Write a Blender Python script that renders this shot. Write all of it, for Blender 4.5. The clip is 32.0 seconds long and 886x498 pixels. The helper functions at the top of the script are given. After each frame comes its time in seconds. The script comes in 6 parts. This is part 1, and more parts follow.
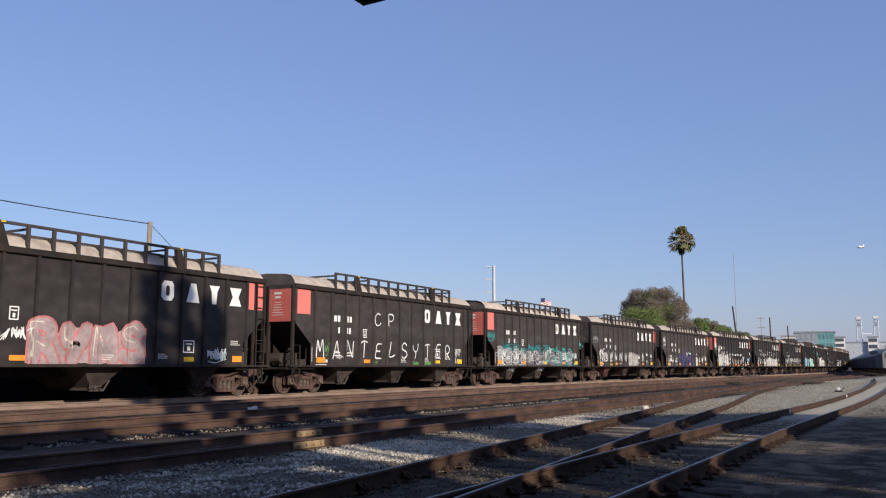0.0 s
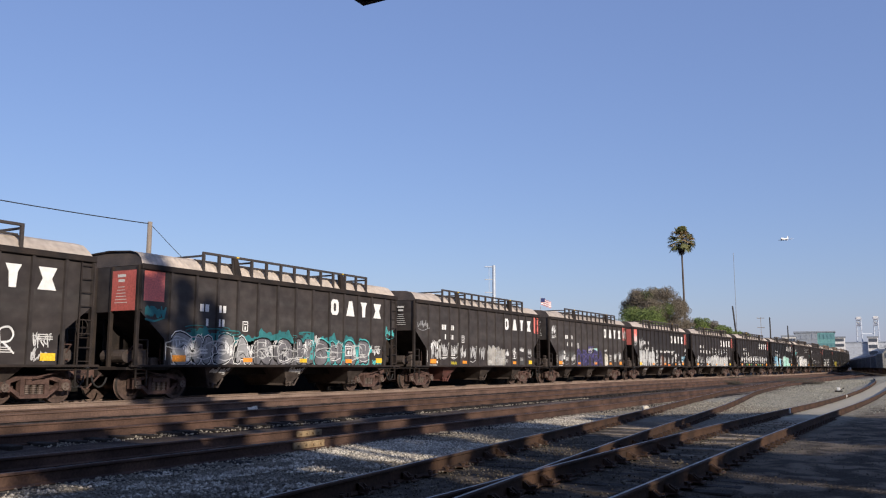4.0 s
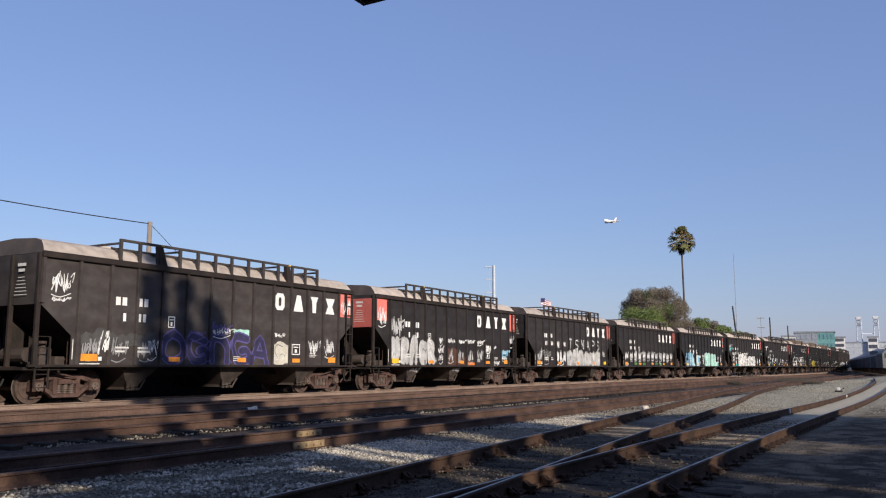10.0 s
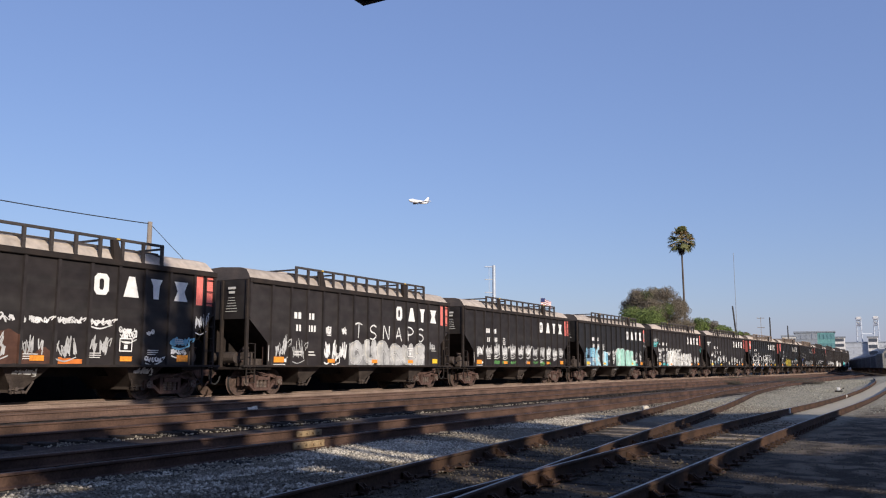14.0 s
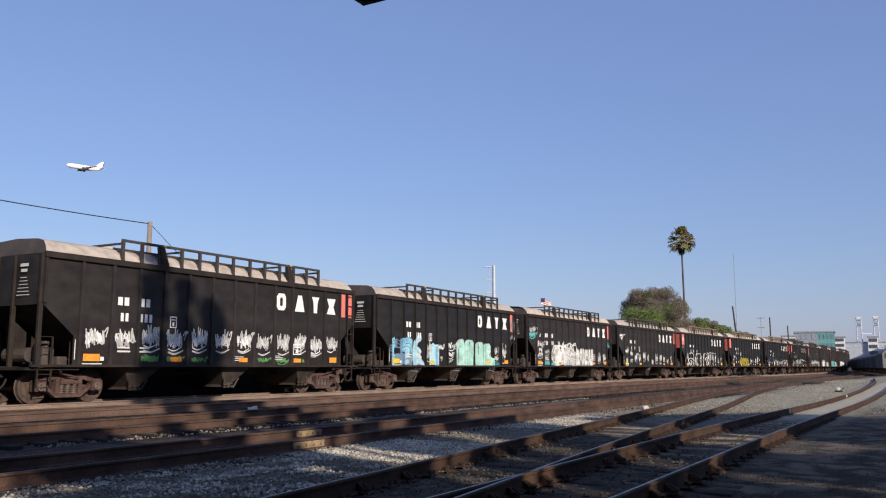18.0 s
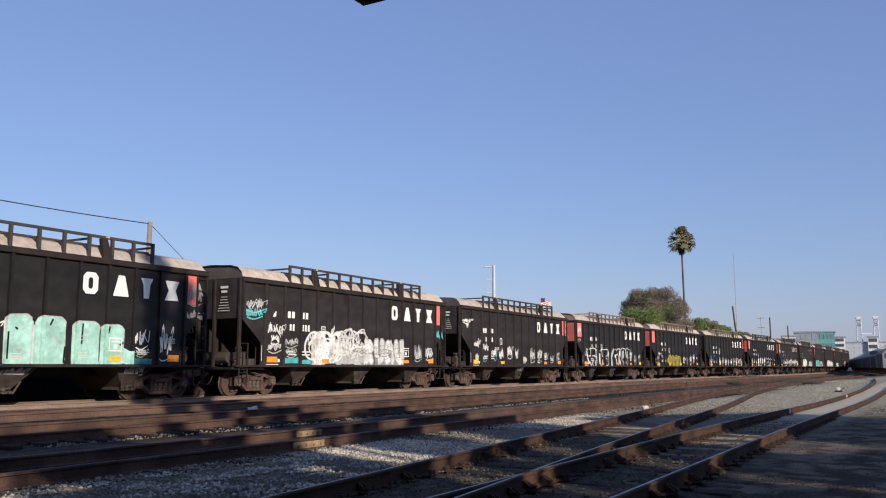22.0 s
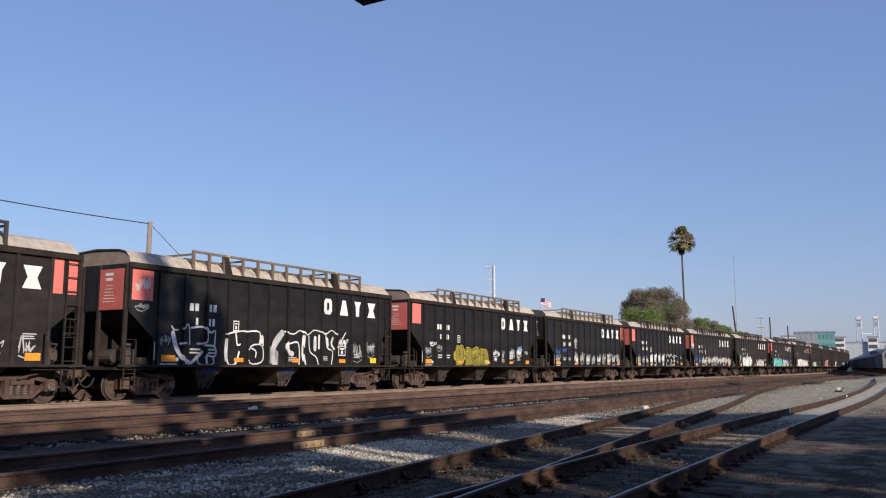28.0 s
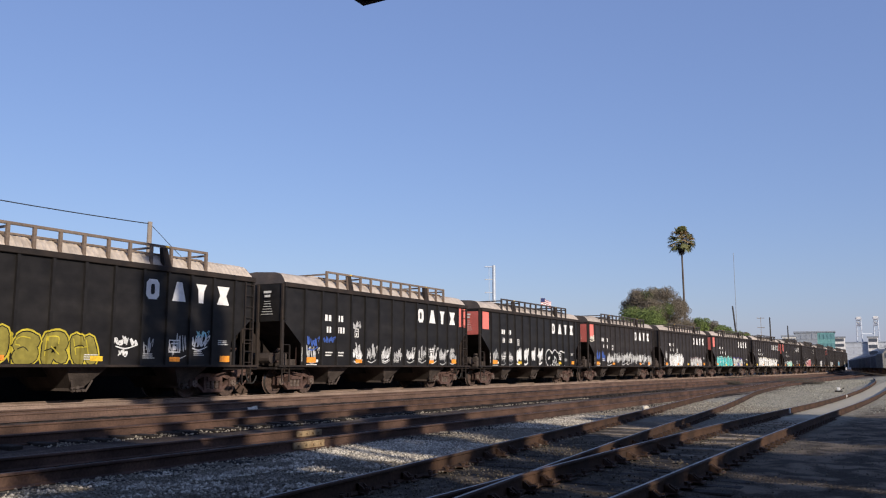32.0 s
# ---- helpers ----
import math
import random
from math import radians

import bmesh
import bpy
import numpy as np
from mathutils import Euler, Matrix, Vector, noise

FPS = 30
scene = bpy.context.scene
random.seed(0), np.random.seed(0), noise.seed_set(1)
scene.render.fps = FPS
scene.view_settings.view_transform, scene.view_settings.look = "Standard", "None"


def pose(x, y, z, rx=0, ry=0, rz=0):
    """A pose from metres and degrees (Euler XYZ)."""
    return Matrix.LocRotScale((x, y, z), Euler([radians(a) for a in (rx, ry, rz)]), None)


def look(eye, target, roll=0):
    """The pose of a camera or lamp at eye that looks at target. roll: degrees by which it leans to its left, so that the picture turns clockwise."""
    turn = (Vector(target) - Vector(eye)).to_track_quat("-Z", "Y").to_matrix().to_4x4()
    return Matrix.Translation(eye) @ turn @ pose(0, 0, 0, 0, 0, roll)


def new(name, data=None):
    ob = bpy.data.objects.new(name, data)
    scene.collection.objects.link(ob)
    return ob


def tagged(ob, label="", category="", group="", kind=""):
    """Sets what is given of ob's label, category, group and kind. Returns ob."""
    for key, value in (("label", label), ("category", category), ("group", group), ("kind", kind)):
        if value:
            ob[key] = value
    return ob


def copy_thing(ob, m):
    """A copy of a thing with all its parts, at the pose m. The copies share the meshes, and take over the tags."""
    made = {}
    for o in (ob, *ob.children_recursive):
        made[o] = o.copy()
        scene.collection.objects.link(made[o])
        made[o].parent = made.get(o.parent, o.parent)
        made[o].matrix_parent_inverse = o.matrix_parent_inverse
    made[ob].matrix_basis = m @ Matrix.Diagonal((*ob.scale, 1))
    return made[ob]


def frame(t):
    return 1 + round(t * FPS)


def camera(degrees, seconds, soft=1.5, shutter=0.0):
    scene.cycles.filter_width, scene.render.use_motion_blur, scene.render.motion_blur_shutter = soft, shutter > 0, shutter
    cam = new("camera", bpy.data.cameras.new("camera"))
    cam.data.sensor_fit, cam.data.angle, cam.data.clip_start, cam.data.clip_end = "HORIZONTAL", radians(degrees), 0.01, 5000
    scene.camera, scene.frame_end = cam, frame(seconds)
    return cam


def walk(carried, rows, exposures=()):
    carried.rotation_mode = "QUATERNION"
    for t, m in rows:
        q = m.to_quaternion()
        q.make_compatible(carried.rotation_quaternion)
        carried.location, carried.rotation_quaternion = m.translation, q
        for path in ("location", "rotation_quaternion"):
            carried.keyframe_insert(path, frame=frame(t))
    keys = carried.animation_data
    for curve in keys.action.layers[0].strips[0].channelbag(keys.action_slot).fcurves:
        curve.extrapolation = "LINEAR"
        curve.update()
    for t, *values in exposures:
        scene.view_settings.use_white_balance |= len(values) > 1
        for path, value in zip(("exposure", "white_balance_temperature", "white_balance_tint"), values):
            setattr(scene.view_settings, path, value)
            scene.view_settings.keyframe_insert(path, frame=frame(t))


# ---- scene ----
# Plan: x runs along the main tracks away from the camera, y across them towards the moving train, z up.
# Rail heads lie at z = 0.18; the camera stands at the origin, one metre above the rail heads.
RAIL = 0.18
EYE = (0.0, 0.0, RAIL + 1.0)
YAW, TILT = radians(29.905), radians(7.913)
AIM = (EYE[0] + math.cos(YAW) * math.cos(TILT), EYE[1] + math.sin(YAW) * math.cos(TILT), EYE[2] + math.sin(TILT))
cam = camera(55.19, 32.0, soft=1.15)
walk(cam, [(0.0, look(EYE, AIM)), (32.0, look(EYE, AIM))], exposures=[(0.0, 0.0), (32.0, 0.0)])

# ---- world, sun ----
SUN_EL, SUN_AZ = radians(20.0), radians(62.0)   # elevation; way the light travels, from +x towards +y
SUN_WAY = Vector((math.cos(SUN_AZ) * math.cos(SUN_EL), math.sin(SUN_AZ) * math.cos(SUN_EL), -math.sin(SUN_EL)))
world = bpy.data.worlds.new("sky")
scene.world = world
world.use_nodes = True
wn = world.node_tree
sky = wn.nodes.new("ShaderNodeTexSky")
sky.sky_type, sky.sun_disc = "NISHITA", False
sky.sun_elevation = SUN_EL
# the sky's sun stands opposite to the light's way; rotation runs clockwise from +y
sky.sun_rotation = math.atan2(-SUN_WAY.x, -SUN_WAY.y)
sky.air_density, sky.dust_density, sky.ozone_density, sky.altitude = 1.18, 0.7, 4.2, 0
wn.nodes["Background"].inputs["Strength"].default_value = 0.124
tint = wn.nodes.new("ShaderNodeMix")
tint.data_type, tint.blend_type = "RGBA", "MULTIPLY"
tint.inputs["Factor"].default_value = 1.0
tint.inputs["B"].default_value = (1.105, 1.0, 1.055, 1)
even = wn.nodes.new("ShaderNodeMix")
even.data_type = "RGBA"
even.inputs["Factor"].default_value = 0.42
even.inputs["B"].default_value = (1.78, 2.75, 5.55, 1)
wn.links.new(sky.outputs["Color"], even.inputs["A"])
wn.links.new(even.outputs["Result"], tint.inputs["A"])
wn.links.new(tint.outputs["Result"], wn.nodes["Background"].inputs["Color"])
sun_data = bpy.data.lights.new("sun", "SUN")
sun_data.energy, sun_data.angle, sun_data.color = 5.0, radians(0.55), (1.0, 0.88, 0.74)
sun = new("sun", sun_data)
sun.matrix_world = Matrix.Translation((0, -30, 40)) @ SUN_WAY.to_track_quat("-Z", "Y").to_matrix().to_4x4()


# ---- materials ----
def material(name, base, rough=0.8, metal=0.0, second=None, scale=3.0, amount=0.5, grain=40.0, bump=0.2, bump_size=0.02,
             spread=0.0, stretch=(1, 1, 1), island=0.0, band=None, fleck=0.25):
    """A surface of two colours mixed by coarse stains and darkened and lightened by fine grain, with fine relief."""
    m = bpy.data.materials.new(name)
    m.use_nodes = True
    t = m.node_tree
    n, k = t.nodes, t.links
    b = n["Principled BSDF"]
    b.inputs["Metallic"].default_value = metal
    pos = n.new("ShaderNodeTexCoord")
    mp = n.new("ShaderNodeMapping")
    mp.inputs["Scale"].default_value = stretch
    k.new(pos.outputs["Object"], mp.inputs["Vector"])
    coarse, fine = n.new("ShaderNodeTexNoise"), n.new("ShaderNodeTexNoise")
    coarse.inputs["Scale"].default_value, coarse.inputs["Detail"].default_value = scale, 6
    fine.inputs["Scale"].default_value, fine.inputs["Detail"].default_value = grain, 4
    k.new(mp.outputs["Vector"], coarse.inputs["Vector"])
    k.new(mp.outputs["Vector"], fine.inputs["Vector"])
    ramp = n.new("ShaderNodeMapRange")
    ramp.inputs["From Min"].default_value, ramp.inputs["From Max"].default_value = 0.35, 0.7
    ramp.inputs["To Max"].default_value = amount
    k.new(coarse.outputs["Fac"], ramp.inputs["Value"])
    mix = n.new("ShaderNodeMix")
    mix.data_type = "RGBA"
    mix.inputs["A"].default_value = (*base, 1)
    mix.inputs["B"].default_value = (*(second or [c * 0.6 for c in base]), 1)
    k.new(ramp.outputs["Result"], mix.inputs["Factor"])
    colour = mix.outputs["Result"]
    if band:
        mb = n.new("ShaderNodeMapping")
        mb.inputs["Scale"].default_value = (0.06, 0.3, 1.5)
        k.new(pos.outputs["Object"], mb.inputs["Vector"])
        nb = n.new("ShaderNodeTexNoise")
        nb.inputs["Scale"].default_value, nb.inputs["Detail"].default_value = 1.3, 5
        k.new(mb.outputs["Vector"], nb.inputs["Vector"])
        rb = n.new("ShaderNodeMapRange")
        rb.inputs["From Min"].default_value, rb.inputs["From Max"].default_value, rb.inputs["To Max"].default_value = 0.5, 0.72, 0.8
        k.new(nb.outputs["Fac"], rb.inputs["Value"])
        m2 = n.new("ShaderNodeMix")
        m2.data_type = "RGBA"
        m2.inputs["B"].default_value = (*band, 1)
        k.new(rb.outputs["Result"], m2.inputs["Factor"])
        k.new(colour, m2.inputs["A"])
        colour = m2.outputs["Result"]
    hsv = n.new("ShaderNodeHueSaturation")
    k.new(colour, hsv.inputs["Color"])
    val = n.new("ShaderNodeMapRange")
    val.inputs["To Min"].default_value, val.inputs["To Max"].default_value = 1 - fleck, 1 + fleck
    val.inputs["From Min"].default_value, val.inputs["From Max"].default_value = 0.3, 0.7
    k.new(fine.outputs["Fac"], val.inputs["Value"])
    value = val.outputs["Result"]
    if spread:
        info = n.new("ShaderNodeObjectInfo")
        r = n.new("ShaderNodeMapRange")
        r.inputs["To Min"].default_value, r.inputs["To Max"].default_value = 1 - spread, 1 + spread
        k.new(info.outputs["Random"], r.inputs["Value"])
        mul = n.new("ShaderNodeMath")
        mul.operation = "MULTIPLY"
        k.new(value, mul.inputs[0])
        k.new(r.outputs["Result"], mul.inputs[1])
        value = mul.outputs["Value"]
    if island:
        geo = n.new("ShaderNodeNewGeometry")
        r = n.new("ShaderNodeMapRange")
        r.inputs["To Min"].default_value, r.inputs["To Max"].default_value = 1 - island, 1 + island
        k.new(geo.outputs["Random Per Island"], r.inputs["Value"])
        mul = n.new("ShaderNodeMath")
        mul.operation = "MULTIPLY"
        k.new(value, mul.inputs[0])
        k.new(r.outputs["Result"], mul.inputs[1])
        value = mul.outputs["Value"]
    k.new(value, hsv.inputs["Value"])
    k.new(hsv.outputs["Color"], b.inputs["Base Color"])
    rr = n.new("ShaderNodeMapRange")
    rr.inputs["To Min"].default_value, rr.inputs["To Max"].default_value = max(rough - 0.12, 0.05), min(rough + 0.1, 1.0)
    k.new(coarse.outputs["Fac"], rr.inputs["Value"])
    k.new(rr.outputs["Result"], b.inputs["Roughness"])
    if bump:
        bp = n.new("ShaderNodeBump")
        bp.inputs["Strength"].default_value, bp.inputs["Distance"].default_value = bump, bump_size
        k.new(fine.outputs["Fac"], bp.inputs["Height"])
        k.new(bp.outputs["Normal"], b.inputs["Normal"])
    return m


M = {}
M["paint"] = material("black_car_paint", (0.0245, 0.0205, 0.0205), 0.6, 0, (0.038, 0.032, 0.031), 0.9, 0.8, 3.5, 0.03, 0.01, 0.2, (0.7, 0.7, 0.9), band=(0.041, 0.038, 0.036))
M["paint_faded"] = material("faded_black_car_paint", (0.038, 0.0325, 0.0315), 0.65, 0, (0.061, 0.051, 0.047), 0.9, 0.8, 3.5, 0.03, 0.01, 0.18, (0.7, 0.7, 0.9), band=(0.062, 0.057, 0.054))
M["paint_dark"] = material("glossy_black_car_paint", (0.0135, 0.0125, 0.0125), 0.5, 0, (0.021, 0.019, 0.0185), 0.9, 0.8, 3.5, 0.03, 0.01, 0.15, (0.7, 0.7, 0.9), band=(0.024, 0.022, 0.021))
M["frame"] = material("grimy_black_steel", (0.02, 0.017, 0.016), 0.75, 0, (0.045, 0.033, 0.027), 2.5, 0.8, 30, 0.25, 0.01)
M["roof"] = material("dusty_tan_roof", (0.43, 0.37, 0.31), 0.9, 0, (0.36, 0.305, 0.255), 0.9, 0.7, 3, 0.08, 0.01, 0.1)
M["roof_end"] = material("dusty_dark_hood", (0.045, 0.037, 0.033), 0.85, 0, (0.085, 0.066, 0.055), 1.5, 0.8, 20, 0.2, 0.01)
M["rust"] = material("rusty_cast_steel", (0.12, 0.073, 0.061), 0.8, 0.0, (0.046, 0.03, 0.026), 4, 0.9, 35, 0.4, 0.01)
M["rust_light"] = material("scuffed_bearing_cap", (0.15, 0.115, 0.095), 0.75, 0.0, (0.07, 0.052, 0.043), 6, 0.8, 35, 0.3, 0.01)
M["wheel"] = material("rusty_wheel_steel", (0.11, 0.075, 0.062), 0.7, 0.1, (0.045, 0.033, 0.028), 5, 0.9, 30, 0.3, 0.01)
M["tread"] = material("worn_bright_steel", (0.5, 0.47, 0.44), 0.35, 0.9, (0.3, 0.27, 0.24), 6, 0.6, 40, 0.1, 0.005)
M["red"] = material("faded_red_paint", (0.8, 0.2, 0.165), 0.7, 0, (0.66, 0.15, 0.125), 2, 0.7, 20, 0.15, 0.01)
M["red_dull"] = material("dull_red_paint", (0.5, 0.12, 0.1), 0.75, 0, (0.36, 0.085, 0.07), 2, 0.7, 20, 0.15, 0.01)
M["orange"] = material("orange_decal", (0.9, 0.33, 0.03), 0.6, 0, (0.6, 0.2, 0.03), 4, 0.6, 20, 0)
M["yellow_dec"] = material("yellow_decal", (0.85, 0.55, 0.03), 0.6, 0, (0.6, 0.35, 0.03), 4, 0.6, 20, 0)
M["white"] = material("white_lettering", (0.82, 0.81, 0.78), 0.7, 0, (0.62, 0.6, 0.56), 3, 0.5, 9, 0, fleck=0.07)
M["stencil"] = material("worn_white_stencil", (0.7, 0.69, 0.66), 0.75, 0, (0.46, 0.45, 0.42), 5, 0.8, 30, 0)
M["hopper"] = material("dusty_hopper_steel", (0.047, 0.038, 0.034), 0.8, 0, (0.1, 0.08, 0.07), 2.0, 0.8, 25, 0.3, 0.01, 0.2)
M["rail"] = material("rusted_rail_side", (0.075, 0.042, 0.026), 0.9, 0.0, (0.022, 0.016, 0.013), 1.6, 0.8, 30, 0.4, 0.006)
M["rail_brown"] = material("brown_rail_side", (0.106, 0.063, 0.046), 0.9, 0.0, (0.024, 0.016, 0.0135), 1.3, 0.8, 30, 0.4, 0.006)
M["rail_dusty"] = material("dusty_rail_side", (0.145, 0.092, 0.07), 0.9, 0.0, (0.059, 0.039, 0.031), 1.2, 0.8, 30, 0.4, 0.006)
M["rail_pale"] = material("pale_dusty_rail_side", (0.27, 0.2, 0.16), 0.9, 0.0, (0.16, 0.117, 0.092), 1.0, 0.8, 30, 0.4, 0.006)
M["rail_head"] = material("worn_rail_head", (0.04, 0.035, 0.033), 0.55, 0.2, (0.07, 0.048, 0.036), 1.5, 0.8, 30, 0.15, 0.004)
M["rail_shiny"] = material("polished_rail_head", (0.15, 0.14, 0.138), 0.42, 0.8, (0.09, 0.08, 0.075), 2.5, 0.7, 30, 0.08, 0.003)
M["plate"] = material("rusty_tie_plate", (0.085, 0.05, 0.034), 0.9, 0.0, (0.035, 0.024, 0.019), 4, 0.8, 30, 0.4, 0.006)
M["bar"] = material("pale_joint_bar", (0.33, 0.24, 0.13), 0.8, 0.0, (0.15, 0.09, 0.05), 6, 0.8, 30, 0.3, 0.01)
M["tie_pale"] = material("bleached_timber", (0.25, 0.205, 0.155), 0.95, 0, (0.11, 0.09, 0.07), 2.5, 0.9, 30, 0.7, 0.02, 0.3, (0.25, 3, 3))
M["tie"] = material("oil_dark_timber", (0.034, 0.028, 0.023), 0.95, 0, (0.017, 0.014, 0.012), 2.5, 0.9, 30, 0.7, 0.02, 0.3, (0.25, 3, 3))
M["stone"] = material("ballast_stone", (0.28, 0.25, 0.2), 0.95, 0, (0.145, 0.128, 0.1), 3, 0.9, 30, 0.4, 0.01, island=0.4)
M["stone_dark"] = material("oily_stone", (0.14, 0.12, 0.09), 0.95, 0, (0.046, 0.04, 0.031), 3, 0.9, 30, 0.4, 0.01, island=0.45)
M["stone_mid"] = material("grey_green_stone", (0.34, 0.325, 0.255), 0.95, 0, (0.2, 0.19, 0.15), 3, 0.9, 30, 0.4, 0.01, island=0.5)
M["stone_pale"] = material("fresh_pale_stone", (0.46, 0.42, 0.34), 0.95, 0, (0.25, 0.22, 0.18), 3, 0.9, 30, 0.4, 0.01, island=0.5)
M["pole"] = material("weathered_pole_wood", (0.3, 0.255, 0.215), 0.9, 0, (0.19, 0.16, 0.135), 2, 0.8, 30, 0.3, 0.02, 0, (4, 4, 0.4))
M["steel"] = material("galvanised_steel", (0.46, 0.51, 0.57), 0.6, 0.2, (0.36, 0.4, 0.45), 2, 0.6, 20, 0.1)
M["wire"] = material("black_cable", (0.02, 0.02, 0.02), 0.7)
M["bark"] = material("brown_bark", (0.08, 0.06, 0.045), 0.95, 0, (0.07, 0.05, 0.035), 2, 0.8, 20, 0.6, 0.03, 0, (1, 1, 0.4))
M["leaf_green"] = material("green_foliage", (0.135, 0.185, 0.045), 0.75, 0, (0.09, 0.125, 0.03), 0.7, 0.9, 6, 0, island=0.3)
M["leaf_dry"] = material("dry_brown_foliage", (0.165, 0.137, 0.1), 0.9, 0, (0.12, 0.1, 0.073), 0.7, 0.9, 6, 0, island=0.15)
M["frond"] = material("palm_frond", (0.19, 0.19, 0.07), 0.65, 0, (0.07, 0.085, 0.035), 1.2, 0.9, 6, 0)
M["frond_dry"] = material("dry_palm_frond", (0.33, 0.24, 0.12), 0.85, 0, (0.2, 0.14, 0.07), 1.2, 0.9, 6, 0)
M["jet_white"] = material("white_aircraft_paint", (0.85, 0.85, 0.85), 0.35, 0, (0.75, 0.75, 0.76), 0.3, 0.4, 3, 0)
M["jet_dark"] = material("grey_aircraft_metal", (0.12, 0.12, 0.14), 0.5, 0.3)
M["glass"] = material("blue_green_glazing", (0.10, 0.22, 0.24), 0.25, 0.0, (0.16, 0.3, 0.31), 0.2, 0.6, 2, 0)
M["teal"] = material("teal_panels", (0.11, 0.27, 0.27), 0.5, 0, (0.16, 0.34, 0.34), 0.2, 0.6, 2, 0)
M["white_wall"] = material("white_plaster", (0.72, 0.71, 0.69), 0.85, 0, (0.6, 0.59, 0.57), 0.3, 0.6, 3, 0)
M["grey_wall"] = material("blue_grey_cladding", (0.25, 0.28, 0.32), 0.8, 0, (0.2, 0.225, 0.26), 0.15, 0.7, 2, 0)
M["haze_wall"] = material("pale_hazy_cladding", (0.45, 0.48, 0.52), 0.9, 0, (0.38, 0.41, 0.45), 0.1, 0.7, 2, 0)
M["tower"] = material("pale_tower_paint", (0.45, 0.49, 0.56), 0.8, 0, (0.38, 0.42, 0.48), 0.5, 0.6, 3, 0)
M["dark_pole"] = material("tarred_dark_wood", (0.035, 0.03, 0.028), 0.9, 0, (0.05, 0.042, 0.036), 2, 0.8, 20, 0.2)
M["dark_glass"] = material("dark_window_band", (0.08, 0.09, 0.11), 0.3)
M["parked"] = material("parked_car_paint", (0.11, 0.113, 0.122), 0.85, 0, (0.14, 0.142, 0.15), 0.6, 0.8, 10, 0.1)
M["loco"] = material("pale_grey_enamel", (0.2, 0.2, 0.19), 0.7, 0, (0.14, 0.14, 0.13), 0.8, 0.7, 8, 0.1)
M["box_wood"] = material("brown_timber_soffit", (0.45, 0.31, 0.17), 0.8, 0, (0.32, 0.21, 0.11), 3, 0.8, 20, 0.3, 0.01, 0, (8, 1, 1))
M["box_rim"] = material("dark_bronze_trim", (0.02, 0.017, 0.015), 0.6)
M["weed"] = material("dark_dry_weeds", (0.055, 0.045, 0.03), 0.95, 0, (0.035, 0.03, 0.018), 2, 0.8, 8, 0)
M["soot"] = material("soot_black_wall", (0.018, 0.016, 0.014), 0.95, 0, (0.01, 0.009, 0.008), 0.8, 0.8, 12, 0.3, 0.02)
M["rail_grey"] = material("worn_grey_railing_steel", (0.055, 0.045, 0.041), 0.75, 0, (0.028, 0.023, 0.021), 2, 0.8, 20, 0.2, 0.01)
M["rail_tan"] = material("dusty_tan_steel", (0.2, 0.15, 0.115), 0.85, 0, (0.11, 0.08, 0.06), 2, 0.8, 20, 0.2, 0.01)
M["chute_red"] = material("rust_red_steel", (0.13, 0.045, 0.035), 0.85, 0, (0.07, 0.035, 0.03), 2.5, 0.8, 25, 0.3, 0.01)
M["flag_red"] = material("red_flag_cloth", (0.6, 0.25, 0.26), 0.9)
M["flag_blue"] = material("navy_flag_cloth", (0.03, 0.04, 0.14), 0.9)
SPRAY = {
    "white": (0.78, 0.78, 0.76), "silver": (0.52, 0.52, 0.51), "grey": (0.2, 0.195, 0.19), "pink": (0.52, 0.2, 0.2), "teal": (0.1, 0.5, 0.5),
    "mint": (0.42, 0.72, 0.62), "sky": (0.25, 0.55, 0.72), "blue": (0.06, 0.12, 0.4), "purple": (0.115, 0.1, 0.27), "yellow": (0.55, 0.45, 0.05),
    "green": (0.12, 0.31, 0.1), "black": (0.012, 0.012, 0.012), "orange": (0.75, 0.22, 0.05), "rose": (0.4, 0.315, 0.315), "brown": (0.1, 0.05, 0.036), "olive": (0.27, 0.23, 0.05), "cream": (0.66, 0.62, 0.52), "sky_pale": (0.4, 0.68, 0.78), "blue_grey": (0.16, 0.25, 0.36), "ash": (0.17, 0.165, 0.175), "teal_dark": (0.045, 0.21, 0.22), "cream_dim": (0.42, 0.4, 0.36), "purple_dark": (0.05, 0.045, 0.1), "dim": (0.3, 0.3, 0.3), "faint": (0.085, 0.083, 0.08),
}
for key, col in SPRAY.items():
    M["spray_" + key] = material("spray_paint_" + key, col, 0.65, 0, [c * 0.58 for c in col], 2.2, 0.85, 7, 0, fleck=0.14)


for key in ["soot", "rust", "wheel", "rail", "rail_brown", "rail_dusty", "rail_pale", "plate", "tie", "tie_pale", "stone", "stone_dark", "paint", "paint_faded", "paint_dark", "frame", "hopper"] + ["spray_" + q for q in SPRAY]:
    M[key].node_tree.nodes["Principled BSDF"].inputs["Specular IOR Level"].default_value = 0.2


